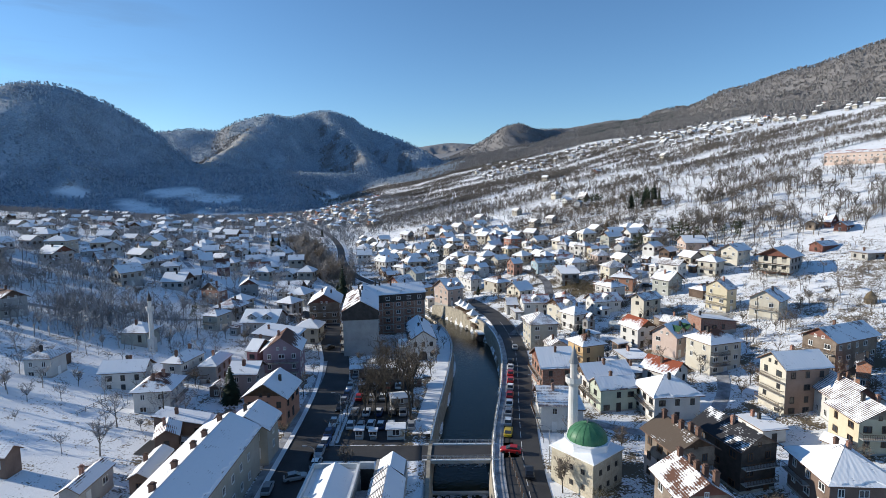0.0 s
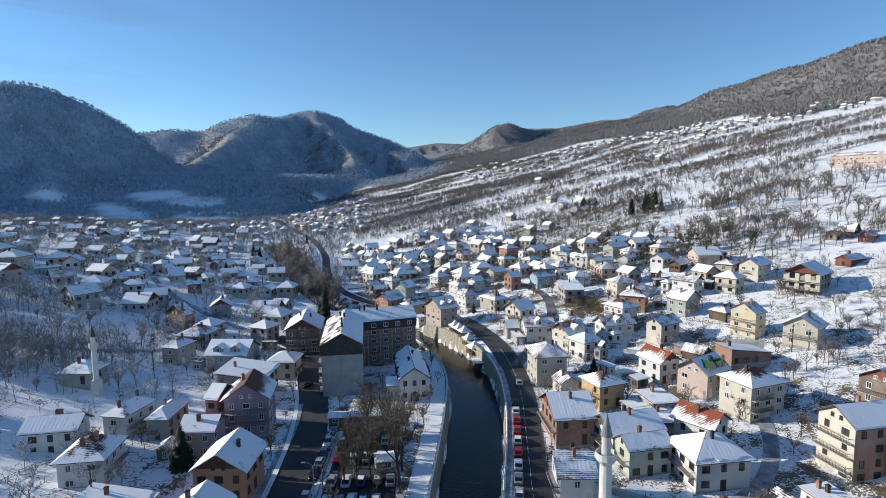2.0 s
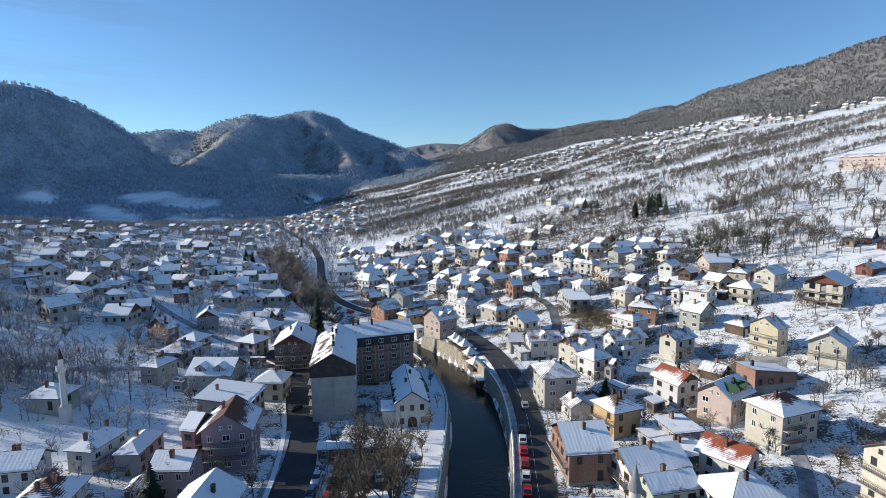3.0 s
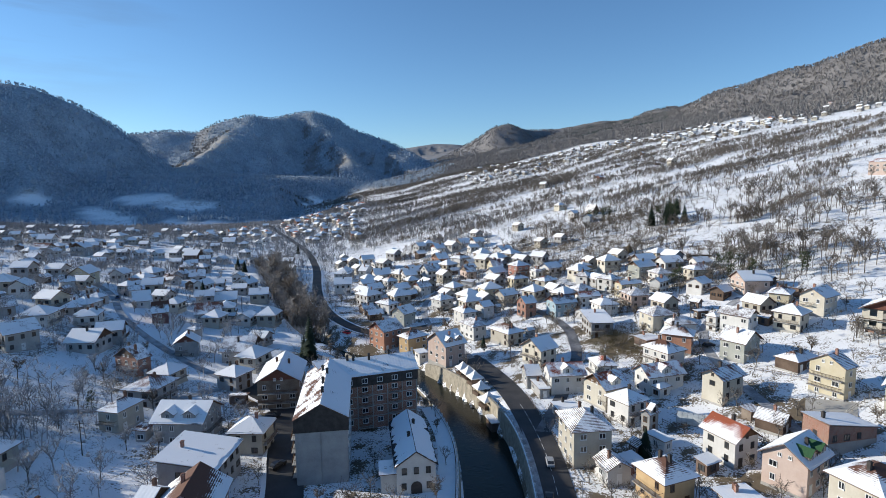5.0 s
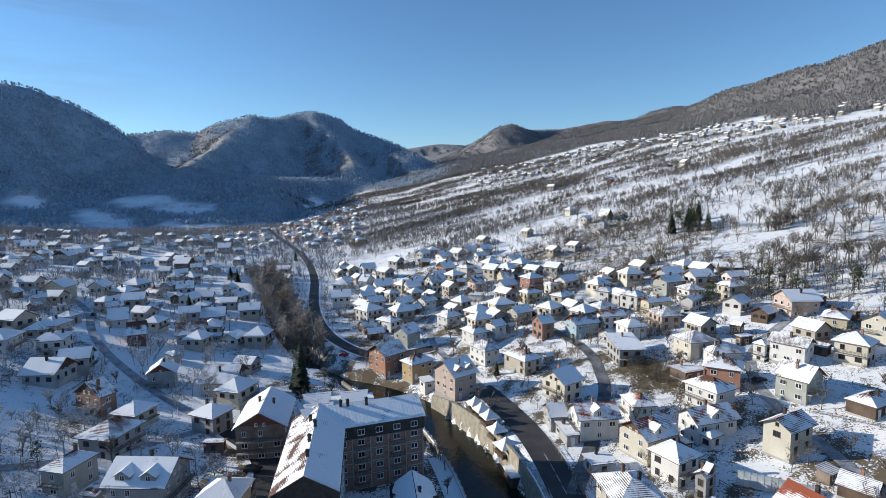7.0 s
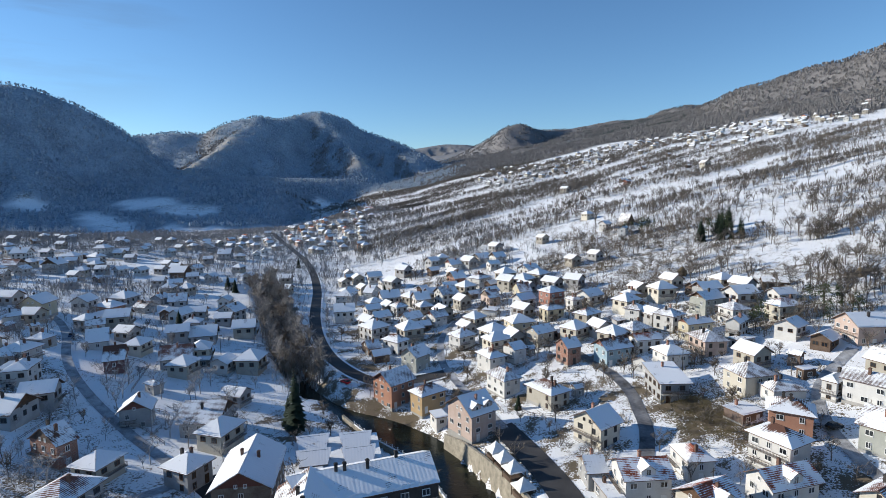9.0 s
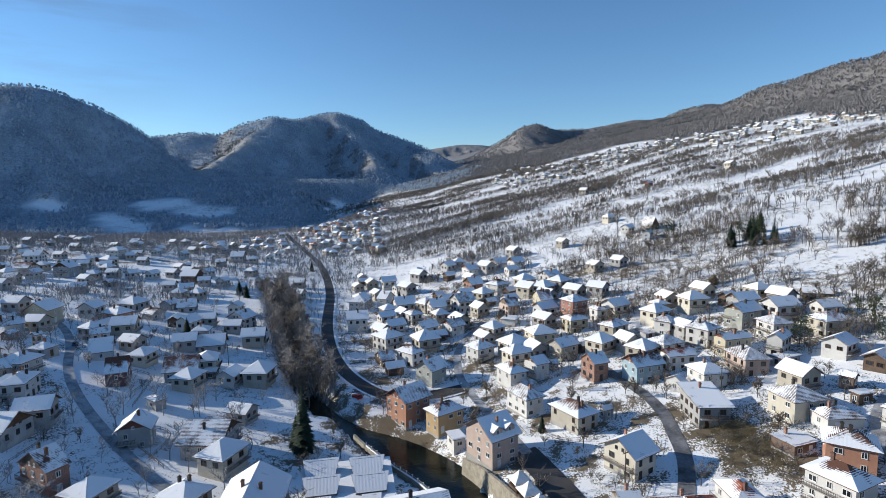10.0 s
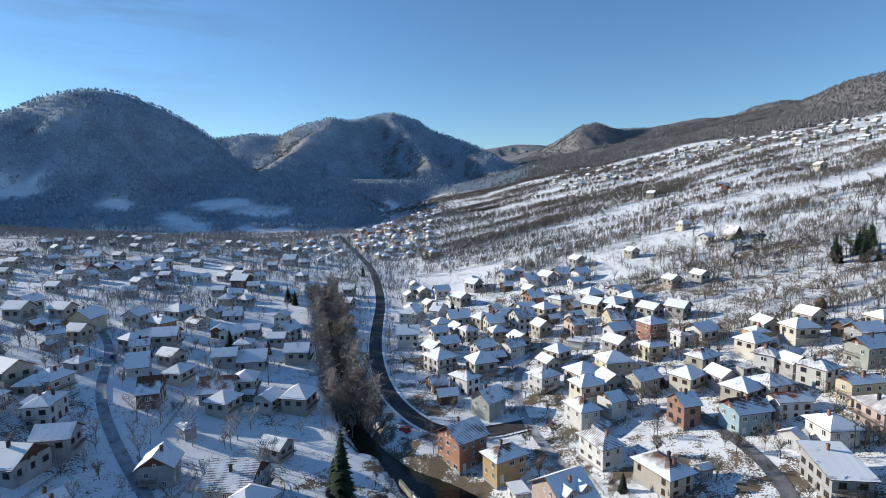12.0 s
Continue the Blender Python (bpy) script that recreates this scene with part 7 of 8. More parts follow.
for k in range(14):
    paint = ("silver", "white", "blue", "black", "silver", "red", "white")[k % 7]
    car(-21.0 + (k % 5) * 2.9 + rc.uniform(-.3, .3), (118.5, 127.0, 134.5)[k // 5] + rc.uniform(-.4, .4), 90 + rc.uniform(-5, 5), paint, rc.random() < .55, f"{paint} car parked under bare trees")
for xx, yy, aa, paint in ((-30.6, 87, 95, "silver"), (-26.8, 90.5, 20, "silver"), (-37, 168.5, 60, "black"), (-45.5, 194, 5, "black"), (92.3, 228, 20, "silver"), (83.5, 217.5, 15, "black"), (-39.5, 281, 140, "red"), (-144, 297, 120, "blue")):
    car(xx, yy, aa, paint, False, f"{paint} car on the wet asphalt")


# ---- street furniture ----
def street_lamp(x, y, yaw):
    ob = thing("street_lamp", pose(x, y, ground_at(x, y), 0, 0, yaw), "grey metal street lamp with a curved arm", "street lamp", "street lamps")
    p = Shape()
    p.tube((0, 0, -.3), (0, 0, 7.2), .09, .05, 7)
    part("pole", p.mesh("pole", "galvanised"), ob)
    a = Shape()
    a.tube((0, 0, 7.1), (.6, 0, 7.6), .045, .04, 5)
    a.tube((.6, 0, 7.6), (1.5, 0, 7.75), .04, .04, 5)
    part("arm", a.mesh("arm", "galvanised"), ob)
    h = Shape()
    h.box(1.3, -.14, 7.66, 2.0, .14, 7.82)
    part("head", h.mesh("head", "lead"), ob)


for yy in (70, 95, 122, 148, 172):
    street_lamp(float(np.interp(yy, [60, 100, 132, 178], [18.6, 19.5, 22.6, 27.4])), yy, 175)
for yy in (88, 112, 136):
    street_lamp(-22.6, yy, 180)


def utility_pole(x, y):
    ob = thing("utility_pole", pose(x, y, ground_at(x, y), 0, 0, 30), "wooden utility pole among gardens", "pole", "utility poles")
    p = Shape()
    p.tube((0, 0, -.4), (0, 0, 8.0), .13, .09, 7)
    part("pole", p.mesh("pole", "bark"), ob)
    c = Shape()
    c.box(-.8, -.06, 7.3, .8, .06, 7.42)
    part("crossarm", c.mesh("crossarm", "bark"), ob)


for q in ((30, 224), (47, 200), (69, 150), (-60, 110), (-80, 170), (-70, 190), (88, 118), (66, 256), (12, 300), (-90, 300), (-40, 330), (98, 165)):
    utility_pole(*q)


def garden_fence(pts, label, tall=1.1):
    """A low fence of posts and rails along a garden edge."""
    line = along(pts, 2.2)
    z = height(line[:, 0], line[:, 1])
    o = Vector((*line[0], z[0]))
    ob = thing("fence", Matrix.Translation(o), label, "fence", "garden fences")
    post = Shape()
    post.box(-.07, -.07, -.2, .07, .07, tall)
    me = post.mesh("post", "concrete")
    runs = [Vector((x, y, zz)) - o for (x, y), zz in zip(line, z)]
    for p in runs:
        part("post", me, ob).matrix_basis = Matrix.Translation(p)
    for u in (.4, .85):
        v, f = [], []
        for p in runs:
            v += [tuple(p + Vector((dx, dx, u * tall + dz))) for dx, dz in ((-.03, -.04), (.03, -.04), (.03, .04), (-.03, .04))]
        for k in range(len(runs) - 1):
            f += [(4 * k + i, 4 * k + (i + 1) % 4, 4 * k + 4 + (i + 1) % 4, 4 * k + 4 + i) for i in range(4)]
        part("rail", mesh_of("rail", v, f, ["brown_trim"]), ob)


for pts in (((27, 160), (26.5, 178), (24, 205)), ((26, 210), (34, 222), (43, 240)), ((20, 104), (20.5, 120), (23, 134)), ((54, 110), (66, 106)), ((12, 252), (2, 290)),
            ((16, 268), (8, 300)), ((85, 200), (96, 186)), ((12.3, 98), (12.9, 84)), ((-22.3, 103), (-22.6, 122), (-23.4, 146)), ((-62, 128), (-78, 124), (-80, 112)), ((-52, 318), (-66, 378)), ((-76, 230), (-98, 246)), ((-100, 258), (-106, 280)), ((106, 212), (130, 222))):
    garden_fence(pts, "low garden fence of posts and rails in snow")
n_done = 0
for hx, hy, hr in list(TAKEN):
    if n_done < 46 and hr > 4 and 105 < hy < 300 and ry.random() < .5:
        yaw = radians(92 if hx < -30 else 25) + ry.choice((0, 1.57))
        c, s, q = math.cos(yaw), math.sin(yaw), hr + 2.4
        pts = [(hx + c * a - s * b, hy + s * a + c * b) for a, b in ((-q, q), (-q, -q), (q, -q))]
        test = np.array(along(pts, 1.5))
        if free_of_roads(test[:, 0], test[:, 1], .6).all() and all(np.hypot(test[:, 0] - a, test[:, 1] - b).min() > cc * .8 for a, b, cc in TAKEN if (a, b) != (hx, hy)):
            garden_fence(pts, "low garden fence of posts and rails in snow", ry.uniform(.9, 1.4))
            n_done += 1

# ---- farther houses, built once and repeated ----
def far_house(kind, wall, w, d, h, cover):
    """A simpler house for the far slopes: walls, roof, snow, a few windows."""
    ob = thing("house", pose(0, 0, -500), f"small {WORDS[wall]} house with {COVERS[cover]} {SHAPES[kind]}", "house", "houses of the far slopes")
    rise = {"h": min(w, d), "x": d, "y": w}[kind] / 2 * .62
    m0 = Matrix.Translation((-w / 2, -d / 2, 0))
    part("wall", wall_mesh(kind, w, d, .7, h, -2.5, rise, "wall_" + wall), ob).matrix_basis = m0
    sl = [tuple(c + Vector((0, 0, h + .05)) for c in s) for s in slopes_of(kind, w, d, rise)]
    part("roof", roof_mesh(sl, "roof_snow_worn" if cover == "snow" else "roof_" + cover), ob).matrix_basis = m0
    if cover == "snow":
        part("roof_snow", snow_mesh(sl, int(w * 10 + d), ragged=.5), ob).matrix_basis = m0
    for m, ln in ((Matrix.Translation((.7, .7, 0)), w - 1.4), (pose(.7, d - .7, 0, 0, 0, -90), d - 1.4)):
        for u in (.27, .73):
            o = part("window", WINDOWS["wide", "brown_trim"], ob)
            o.matrix_basis = m0 @ m @ Matrix.Translation((ln * u, -.02, h - 2.0))
    if h > 4:
        slab, rail = balcony_meshes(w - 1.6)
        bal = part("balcony", slab, ob)
        bal.matrix_basis = m0 @ Matrix.Translation((.75, .7, h - 3.0))
        part("railing", rail, bal)
    return ob


FAR = [far_house("x", "white", 9, 8, 4.6, "snow"), far_house("h", "beige", 9.5, 9, 4.9, "snow"), far_house("h", "cream", 10, 8.5, 5.2, "snow"), far_house("y", "beige", 8.5, 9, 4.8, "snow"),
       far_house("y", "grey", 8, 9, 4.6, "snow"), far_house("x", "orange", 9, 8, 5.6, "snow"), far_house("x", "wood", 7, 6, 3.0, "snow"), far_house("y", "pink", 8.5, 9, 5.4, "red"), far_house("x", "redwood", 7, 6, 3.2, "brown")]


DISTANT = []    # form and pose of those too far to count


def settle(n_want, xs, ys, yaw, spread, gap, keep=None, forms=(0, 1, 2, 3, 4, 6), distant=False):
    """Houses strewn over a stretch of the slope, each clear of the next and of the streets."""
    done, tries = 0, 0
    while done < n_want and tries < n_want * 60:
        tries += 1
        x, y = rng.uniform(*xs), rng.uniform(*ys)
        if keep is not None and not keep(x, y):
            continue
        if any((x - a) ** 2 + (y - b) ** 2 < (c + gap) ** 2 for a, b, c in TAKEN):
            continue
        if not free_of_roads(np.array([x]), np.array([y]), 5.0)[0]:
            continue
        m = pose(x, y, ground_at(x, y) - .1, 0, 0, yaw + rng.uniform(-spread, spread))
        kind = forms[rng.randint(len(forms))]
        form = FAR[kind]
        if distant:
            DISTANT.append((form, m @ Matrix.Diagonal((.86, .86, .86, 1))))
        else:
            k = rng.uniform(.84, 1.12)
            copy_thing(form, m @ Matrix.Diagonal((k, k, k * rng.uniform(.9, 1.08), 1)))
        TAKEN.append((x, y, 5.5))
        done += 1


settle(40, (-42, 75), (285, 400), 32, 14, 2.6)
settle(20, (-74, 34), (372, 476), 32, 16, 2.0)
settle(4, (60, 150), (395, 520), 32, 14, 5.0, None, (0, 1, 2, 3, 4, 6), True)
settle(12, (60, 120), (225, 330), 22, 14, 5.5)
settle(36, (-220, -52), (205, 345), 92, 20, 3.0, lambda x, y: (y > 240 or x < -190 or x > -90) and x < -34 - .08 * y, (0, 1, 2, 3, 4, 4, 6))
settle(46, (-340, -75), (300, 470), 92, 20, 4.0, lambda x, y: x < -40 - .12 * y, (0, 1, 2, 3, 4, 4, 6), True)
settle(60, (-380, -150), (400, 640), 85, 25, 5.0, lambda x, y: x < -60 - .18 * y, (0, 1, 3, 4, 4, 6), True)
settle(96, (-260, -60), (600, 960), 35, 25, 4.0, lambda x, y: abs(x - (-160 + (y - 700) * .06)) < 92 - (y - 600) * .16, (0, 1, 2, 3, 5, 1, 7), True)
settle(56, (60, 340), (900, 1260), 35, 25, 9.0, None, (0, 1, 2, 3, 6, 4), True)
settle(130, (330, 900), (780, 1200), 35, 25, 7.0, lambda x, y: 104 < .2 * x + .08 * y - 24 < 172 + 10 * math.sin(x * .05), (0, 1, 4, 3, 4, 6), True)
settle(9, (110, 340), (480, 900), 35, 25, 14.0, None, (0, 1, 3, 6, 6, 8))
for o in FAR:
    x, y = rng.uniform(480, 680), rng.uniform(880, 1000)
    o.matrix_basis = pose(x, y, ground_at(x, y) - .1, 0, 0, rng.uniform(20, 50))


def build_distant():
    """The far villages as one mesh."""
    v, f, mi, uv, mats = [], [], [], [], []
    kits = {}
    for form, m in DISTANT:
        if form not in kits:
            kit = []
            for o in form.children:
                me = o.data
                lay = me.uv_layers[0].data if me.uv_layers else None
                kit.append(([o.matrix_basis @ q.co for q in me.vertices], [(tuple(p.vertices), me.materials[p.material_index].name, [tuple(lay[i].uv) if lay else (0, 0) for i in p.loop_indices]) for p in me.polygons]))
            kits[form] = kit
        for vs, fs in kits[form]:
            k = len(v)
            v += [tuple(m @ q) for q in vs]
            for idx, mat, us in fs:
                f.append(tuple(k + i for i in idx))
                if mat not in mats:
                    mats.append(mat)
                mi.append(mats.index(mat))
                uv += [c for q in us for c in q]
    me = mesh_of("distant_houses", v, f, mats, index=mi)
    me.uv_layers.new(name="UVMap").data.foreach_set("uv", uv)
    tagged(new("distant_houses", me), "scattered small houses with snowy roofs on far slopes", "houses", kind="stuff")


build_distant()


def long_pink_building():
    ob = thing("school_building", pose(296, 388, ground_at(296, 388), 0, 0, -62), "long low pinkish building with a snowy roof high on the slope", "building")
    w, d, h = 40, 12, 7
    part("wall", wall_mesh("x", w, d, .5, h, -3, 2.2, "wall_pink"), ob).matrix_basis = Matrix.Translation((-w / 2, -d / 2, 0))
    sl = [tuple(c + Vector((-w / 2, -d / 2, h)) for c in s) for s in slopes_of("x", w, d, 2.2)]
    part("roof", roof_mesh(sl, "roof_redpatch"), ob)
    for k in range(11):
        for fl in range(2):
            o = part("window", WINDOWS["wide", "white_trim"], ob)
            o.matrix_basis = Matrix.Translation((-w / 2 + 2 + k * 3.6, -d / 2 + .48, 1.0 + fl * 3))
    TAKEN.append((296, 388, 22))


long_pink_building()

# ---- plants ----
FORMS_NEAR = [bare_tree(k, 1.0 * h, 7, 6, 5, sp) for k, (h, sp) in enumerate(((8.5, .55), (7.0, .7), (9.5, .45), (6.0, .8)))]
NEAR = []
for k, (tr, cr) in enumerate(FORMS_NEAR):
    for tw, words in (("twig", "bare brown-grey deciduous tree standing in snow"), ("twig_frost", "frosted bare tree in a shaded snowy garden")):
        ob = thing("tree", pose(0, 0, -400), words, "tree", "bare trees of the valley")
        part("trunk", raw_mesh("trunk", *segs_to_mesh(tr, .001), ["bark"]), ob)
        part("crown", raw_mesh("crown", *segs_to_mesh(cr, .03), [tw]), ob)
        NEAR.append(ob)


PARK = []
for k, (h, sp) in enumerate(((10.5, .42), (9.5, .5))):
    tr, cr = bare_tree(20 + k, h, 9, 8, 7, sp, .36)
    ob = thing("tree", pose(-17 + 5 * k, 139.5 + k, ground_at(-17, 139.5) - .1), "tall bare brown tree over the car park", "tree", "bare trees of the park")
    part("trunk", raw_mesh("trunk", *segs_to_mesh(tr, .001), ["bark"]), ob)
    part("crown", raw_mesh("crown", *segs_to_mesh(cr, .05), ["bark"]), ob)
    PARK.append(ob)


def plant(x, y, form, size):
    m = pose(x, y, ground_at(x, y) - .1, 0, 0, rng.uniform(0, 360)) @ Matrix.Diagonal((size, size, size, 1))
    copy_thing(NEAR[form], m)


for x, y, s in ((-18, 116.5, 1.1), (-15.5, 114.8, 1.3), (-7.4, 114.5, 1.75), (-13.4, 119, 1.1), (-10.5, 127.5, 1.3), (-18.5, 124, 1.2), (-14.8, 128, 1.1), (-9.0, 131, 1.2), (-19, 132, 1.0), (-7.6, 122, 1.5), (-16, 137, 1.2), (-12, 134, 1.2)):
    copy_thing(PARK[rng.randint(2)], pose(x, y, ground_at(x, y) - .1, 0, 0, rng.uniform(0, 360)) @ Matrix.Diagonal((s, s, s, 1)))
px, py = rng.uniform(-160, 135, 1500), rng.uniform(62, 330, 1500)
ok = free_of_houses(px, py, 1.2) & free_of_roads(px, py, 1.0) & (np.hypot(px - 156, py - 330) > 20) & ~((px > -95) & (px < -52) & (py > 225) & (py < 300) & (rng.rand(1500) < .75))
for x, y in list(zip(px[ok], py[ok]))[:235]:
    plant(x, y, 2 * rng.randint(4) + (1 if x < -40 and rng.rand() < .75 else 0), rng.uniform(.42, .8))
# river belt: tall thin trees on both banks
belt = RIVER_LINE[(RIVER_LINE[:, 1] > 284) & (RIVER_LINE[:, 1] < 470)]
n_belt = 280
bi = rng.randint(0, len(belt), n_belt)
side = rng.choice((-1, 1), n_belt)
off = belt[bi, 2] + rng.uniform(-1.2, 5.4, n_belt)
tx, ty = belt[bi, 0] + side * off * .93, belt[bi, 1] + side * rng.uniform(0, 3, n_belt)
keep = np.array([np.hypot(ROAD_POINTS[:, 0] - q[0], ROAD_POINTS[:, 1] - q[1]).min() > 3.8 for q in zip(tx, ty)])
tx, ty = tx[keep], ty[keep]
for x, y in zip(tx[:34], ty[:34]):
    plant(x, y, 4, rng.uniform(1.0, 1.5))
TALL = [segs_to_mesh(sum(bare_tree(30 + k, 13.0, 6, 5, 4, sp), []), .17) for k, sp in enumerate((.28, .36, .32))]
scatter("riverside_trees", "tall bare brown trees crowding both river banks", "trees", TALL, spots_at(tx[34:], ty[34:], .6, 1.2, 3), "twig_river")
for o in NEAR:
    x, y = belt[rng.randint(len(belt))][:2]
    o.matrix_basis = pose(x + rng.uniform(7, 11), y, ground_at(x + 8, y) - .1)

SPRUCE = []
for k, (h, wd, mt) in enumerate(((19.0, .19, "needle"), (10.0, .27, "needle"), (11.0, .26, "needle_light"))):
    tr, (V, F) = conifer_parts(k, h, 22, 15, wd) if k < 2 else pine_parts(k, h)
    ob = thing("spruce" if k < 2 else "pine", pose(0, 0, -400), "tall dark green spruce" if k < 2 else "olive-green pine beside snowy gardens", "conifer", "conifers of the valley")
    part("trunk", raw_mesh("trunk", *segs_to_mesh(tr, .001), ["bark"]), ob)
    part("crown", raw_mesh("crown", V, F, [mt]), ob)
    SPRUCE.append(ob)


def conifer(x, y, form, size):
    copy_thing(SPRUCE[form], pose(x, y, ground_at(x, y) - .1, 0, 0, rng.uniform(0, 360)) @ Matrix.Diagonal((size, size, size, 1)))


SPRUCE[0].matrix_basis = pose(-46.5, 243.5, ground_at(-46.5, 243.5))
SPRUCE[1].matrix_basis = pose(-51.5, 124.5, ground_at(-51.5, 124.5))
SPRUCE[2].matrix_basis = pose(121, 275, ground_at(121, 275))
conifer(-49.5, 247, 1, .9)
for x, y, f, s in ((43.5, 167, 1, .75), (16.4, 252.5, 1, .5), (98, 274, 2, .8), (101.5, 277, 2, .85), (124.5, 274, 2, .9), (120, 281, 2, .85), (127, 268, 2, .8), (118, 268, 2, .7), (-2, 352, 1, .8), (6, 372, 1, .6), (30, 330, 1, .6),
                   (145, 262, 2, .8), (141, 259, 2, .9), (139, 265, 2, .7), (-120, 330, 1, .8), (-170, 300, 1, .7), (-104, 330, 1, .6), (-128, 415, 1, .9), (-134, 420, 1, 1.0), (-118, 520, 1, .9), (-90, 190, 2, .6), (131, 706, 1, 1.0), (-40, 420, 1, .6)):
    conifer(x, y, f, s)
for k in range(15):
    conifer(147 + 22 * (k / 14 - .5) + rng.normal(0, 2), rng.normal(394, 7), (0, 0, 1, 2)[k % 4], (.62, .8, 1.3, 1.2)[k % 4] * rng.uniform(.85, 1.15))
for k in range(8):
    conifer(rng.normal(126, 5), rng.normal(446, 8), 2, rng.uniform(.6, .9))

TUFT = []
for k in range(6):
    r = random.Random(200 + k)
    v, f = [], []
    for i in range(8):
        a, up = r.uniform(0, 6.28), r.uniform(.35, 1.0)
        out = 2.5 * math.sqrt(1.05 - up * up * .8) * r.uniform(.6, 1.1)
        x, y, z = math.cos(a) * out, math.sin(a) * out, 3.0 + 6.0 * up * r.uniform(.85, 1.1)
        b, w = r.uniform(0, 6.28), r.uniform(.45, .95)
        q = len(v)
        v += [(x * .12, y * .12, r.uniform(.5, 3.0)), (x + math.cos(b) * w, y + math.sin(b) * w, z - r.uniform(0, 1.2)), (x - math.cos(b) * w, y - math.sin(b) * w, z - r.uniform(0, 1.2))]
        f.append((q, q + 1, q + 2))
    TUFT.append((np.array(v), np.array(f)))
CONE = []
for k in range(2):
    _, vf = conifer_parts(300 + k, 11.0, 4, 3, .24)
    CONE.append(vf)
FAN = []
for k in range(6):
    r = random.Random(400 + k)
    v, f = [(-.12, 0, -.3), (.12, 0, -.3), (0, 0, 3.2)], [(0, 1, 2)]
    for i in range(13):
        a, up = r.uniform(0, 6.28), r.uniform(.2, 1.0)
        out = 2.3 * math.sqrt(1.05 - up * up * .85) * r.uniform(.55, 1.1)
        x, y, z = math.cos(a) * out, math.sin(a) * out, 1.6 + 4.4 * up * r.uniform(.85, 1.12)
        b, w, q, low = r.uniform(0, 6.28), r.uniform(.15, .34), len(v), r.uniform(.6, 3.0)
        mid = (x * .45, y * .45, low + (z - low) * .5)
        v += [(mid[0] * .2, mid[1] * .2, low), (x * .7 + math.cos(b) * w, y * .7 + math.sin(b) * w, low + (z - low) * .7), (x, y, z)]
        f.append((q, q + 1, q + 2))
    FAN.append((np.array(v), np.array(f)))

# hedges up the fall line, scattered orchard trees and scrub over the slopes
SMALL = [segs_to_mesh(sum(bare_tree(50 + k, 6.0, 5, 4, 3, sp, 1.15), []), .085) for k, sp in enumerate((.6, .8, .7, .9))]
hx, hy = [], []
g_dir, c_dir = np.array([.93, .37]), np.array([-.37, .93])
for k in range(150):
    s0 = rng.uniform(60, 1250)
    t0 = rng.uniform(0, 520)
    ln = rng.uniform(50, 280)
    n_t = int(ln / rng.uniform(.6, 1.1))
    t = t0 + np.sort(rng.uniform(0, ln, n_t))
    bend = 7 * np.sin(t / 45 + k)
    wide = rng.uniform(.8, 3.2)
    o = c_dir * s0 + np.array([60, 60])
    veer = rng.normal(-.14, .16) * (t - t0)
    hx.append(o[0] + g_dir[0] * t + c_dir[0] * (bend + veer + rng.normal(0, wide, n_t)))
    hy.append(o[1] + g_dir[1] * t + c_dir[1] * (bend + veer + rng.normal(0, wide, n_t)))
n_hedge = sum(len(q) for q in hx)
for k in range(110):
    q = c_dir * rng.uniform(250, 1250) + g_dir * rng.uniform(60, 520) + np.array([60, 60])
    n_t = rng.randint(70, 230)
    u, w = rng.normal(0, rng.uniform(14, 44), n_t), rng.normal(0, rng.uniform(5, 13), n_t)
    hx.append(q[0] + g_dir[0] * u + c_dir[0] * w)
    hy.append(q[1] + g_dir[1] * u + c_dir[1] * w)
hx, hy = np.concatenate(hx), np.concatenate(hy)
keep = (np.arange(len(hx)) < n_hedge) | ~meadow_at(hx, hy)
hx, hy = hx[keep], hy[keep]
ox, oy = rng.uniform(40, 600, 5200), rng.uniform(110, 1000, 5200)
thin = (wobble(ox, oy, 120, 71) > -0.3) & ~meadow_at(ox, oy) & ((np.hypot(ox, oy - 70) < 430) | (rng.rand(len(ox)) < .22))
ox, oy = ox[thin], oy[thin]
ax, ay = np.r_[hx, ox], np.r_[hy, oy]
meadow = (np.hypot((ax - 150) / 26, (ay - 342) / 16) > 1)
right = .2 * ax + .08 * ay - 24
ok = (right > 6) & meadow & free_of_houses(ax, ay, .5)
near_ok = np.ones(len(ax), bool)
sel = (ax < 150) & (ay < 360)
near_ok[sel] = free_of_roads(ax[sel], ay[sel], .5)
ax, ay = ax[ok & near_ok], ay[ok & near_ok]
close = np.hypot(ax, ay - 70) < 430
TREES_UP = [segs_to_mesh(sum(bare_tree(60 + k, 9.0, 6, 5, 5, sp), []), .12) for k, sp in enumerate((.45, .6, .5))]
row = rng.rand(110)
ux = np.r_[rng.normal(205, 48, 420), rng.uniform(70, 330, 260), 108 + 62 * row + rng.normal(0, 9, 110)]
uy = np.r_[rng.normal(330, 60, 420), rng.uniform(240, 560, 260), 330 - 74 * row + rng.normal(0, 12, 110)]
up_ok = (.2 * ux + .08 * uy - 24 > 20) & (wobble(ux, uy, 55, 74) > -.25) & (np.hypot((ux - 150) / 26, (uy - 342) / 16) > 1) & free_of_houses(ux, uy, .8) & free_of_roads(ux, uy, .8)
scatter("slope_trees", "tall bare brown trees in loose groups above the village", "trees", TREES_UP, spots_at(ux[up_ok], uy[up_ok], .7, 1.3, 3), "twig_slope")
scatter("hillside_trees", "bare brown hedgerow and orchard trees on the snowy slope", "trees", SMALL, spots_at(ax[close], ay[close], .45, 1.05, 4), "twig")
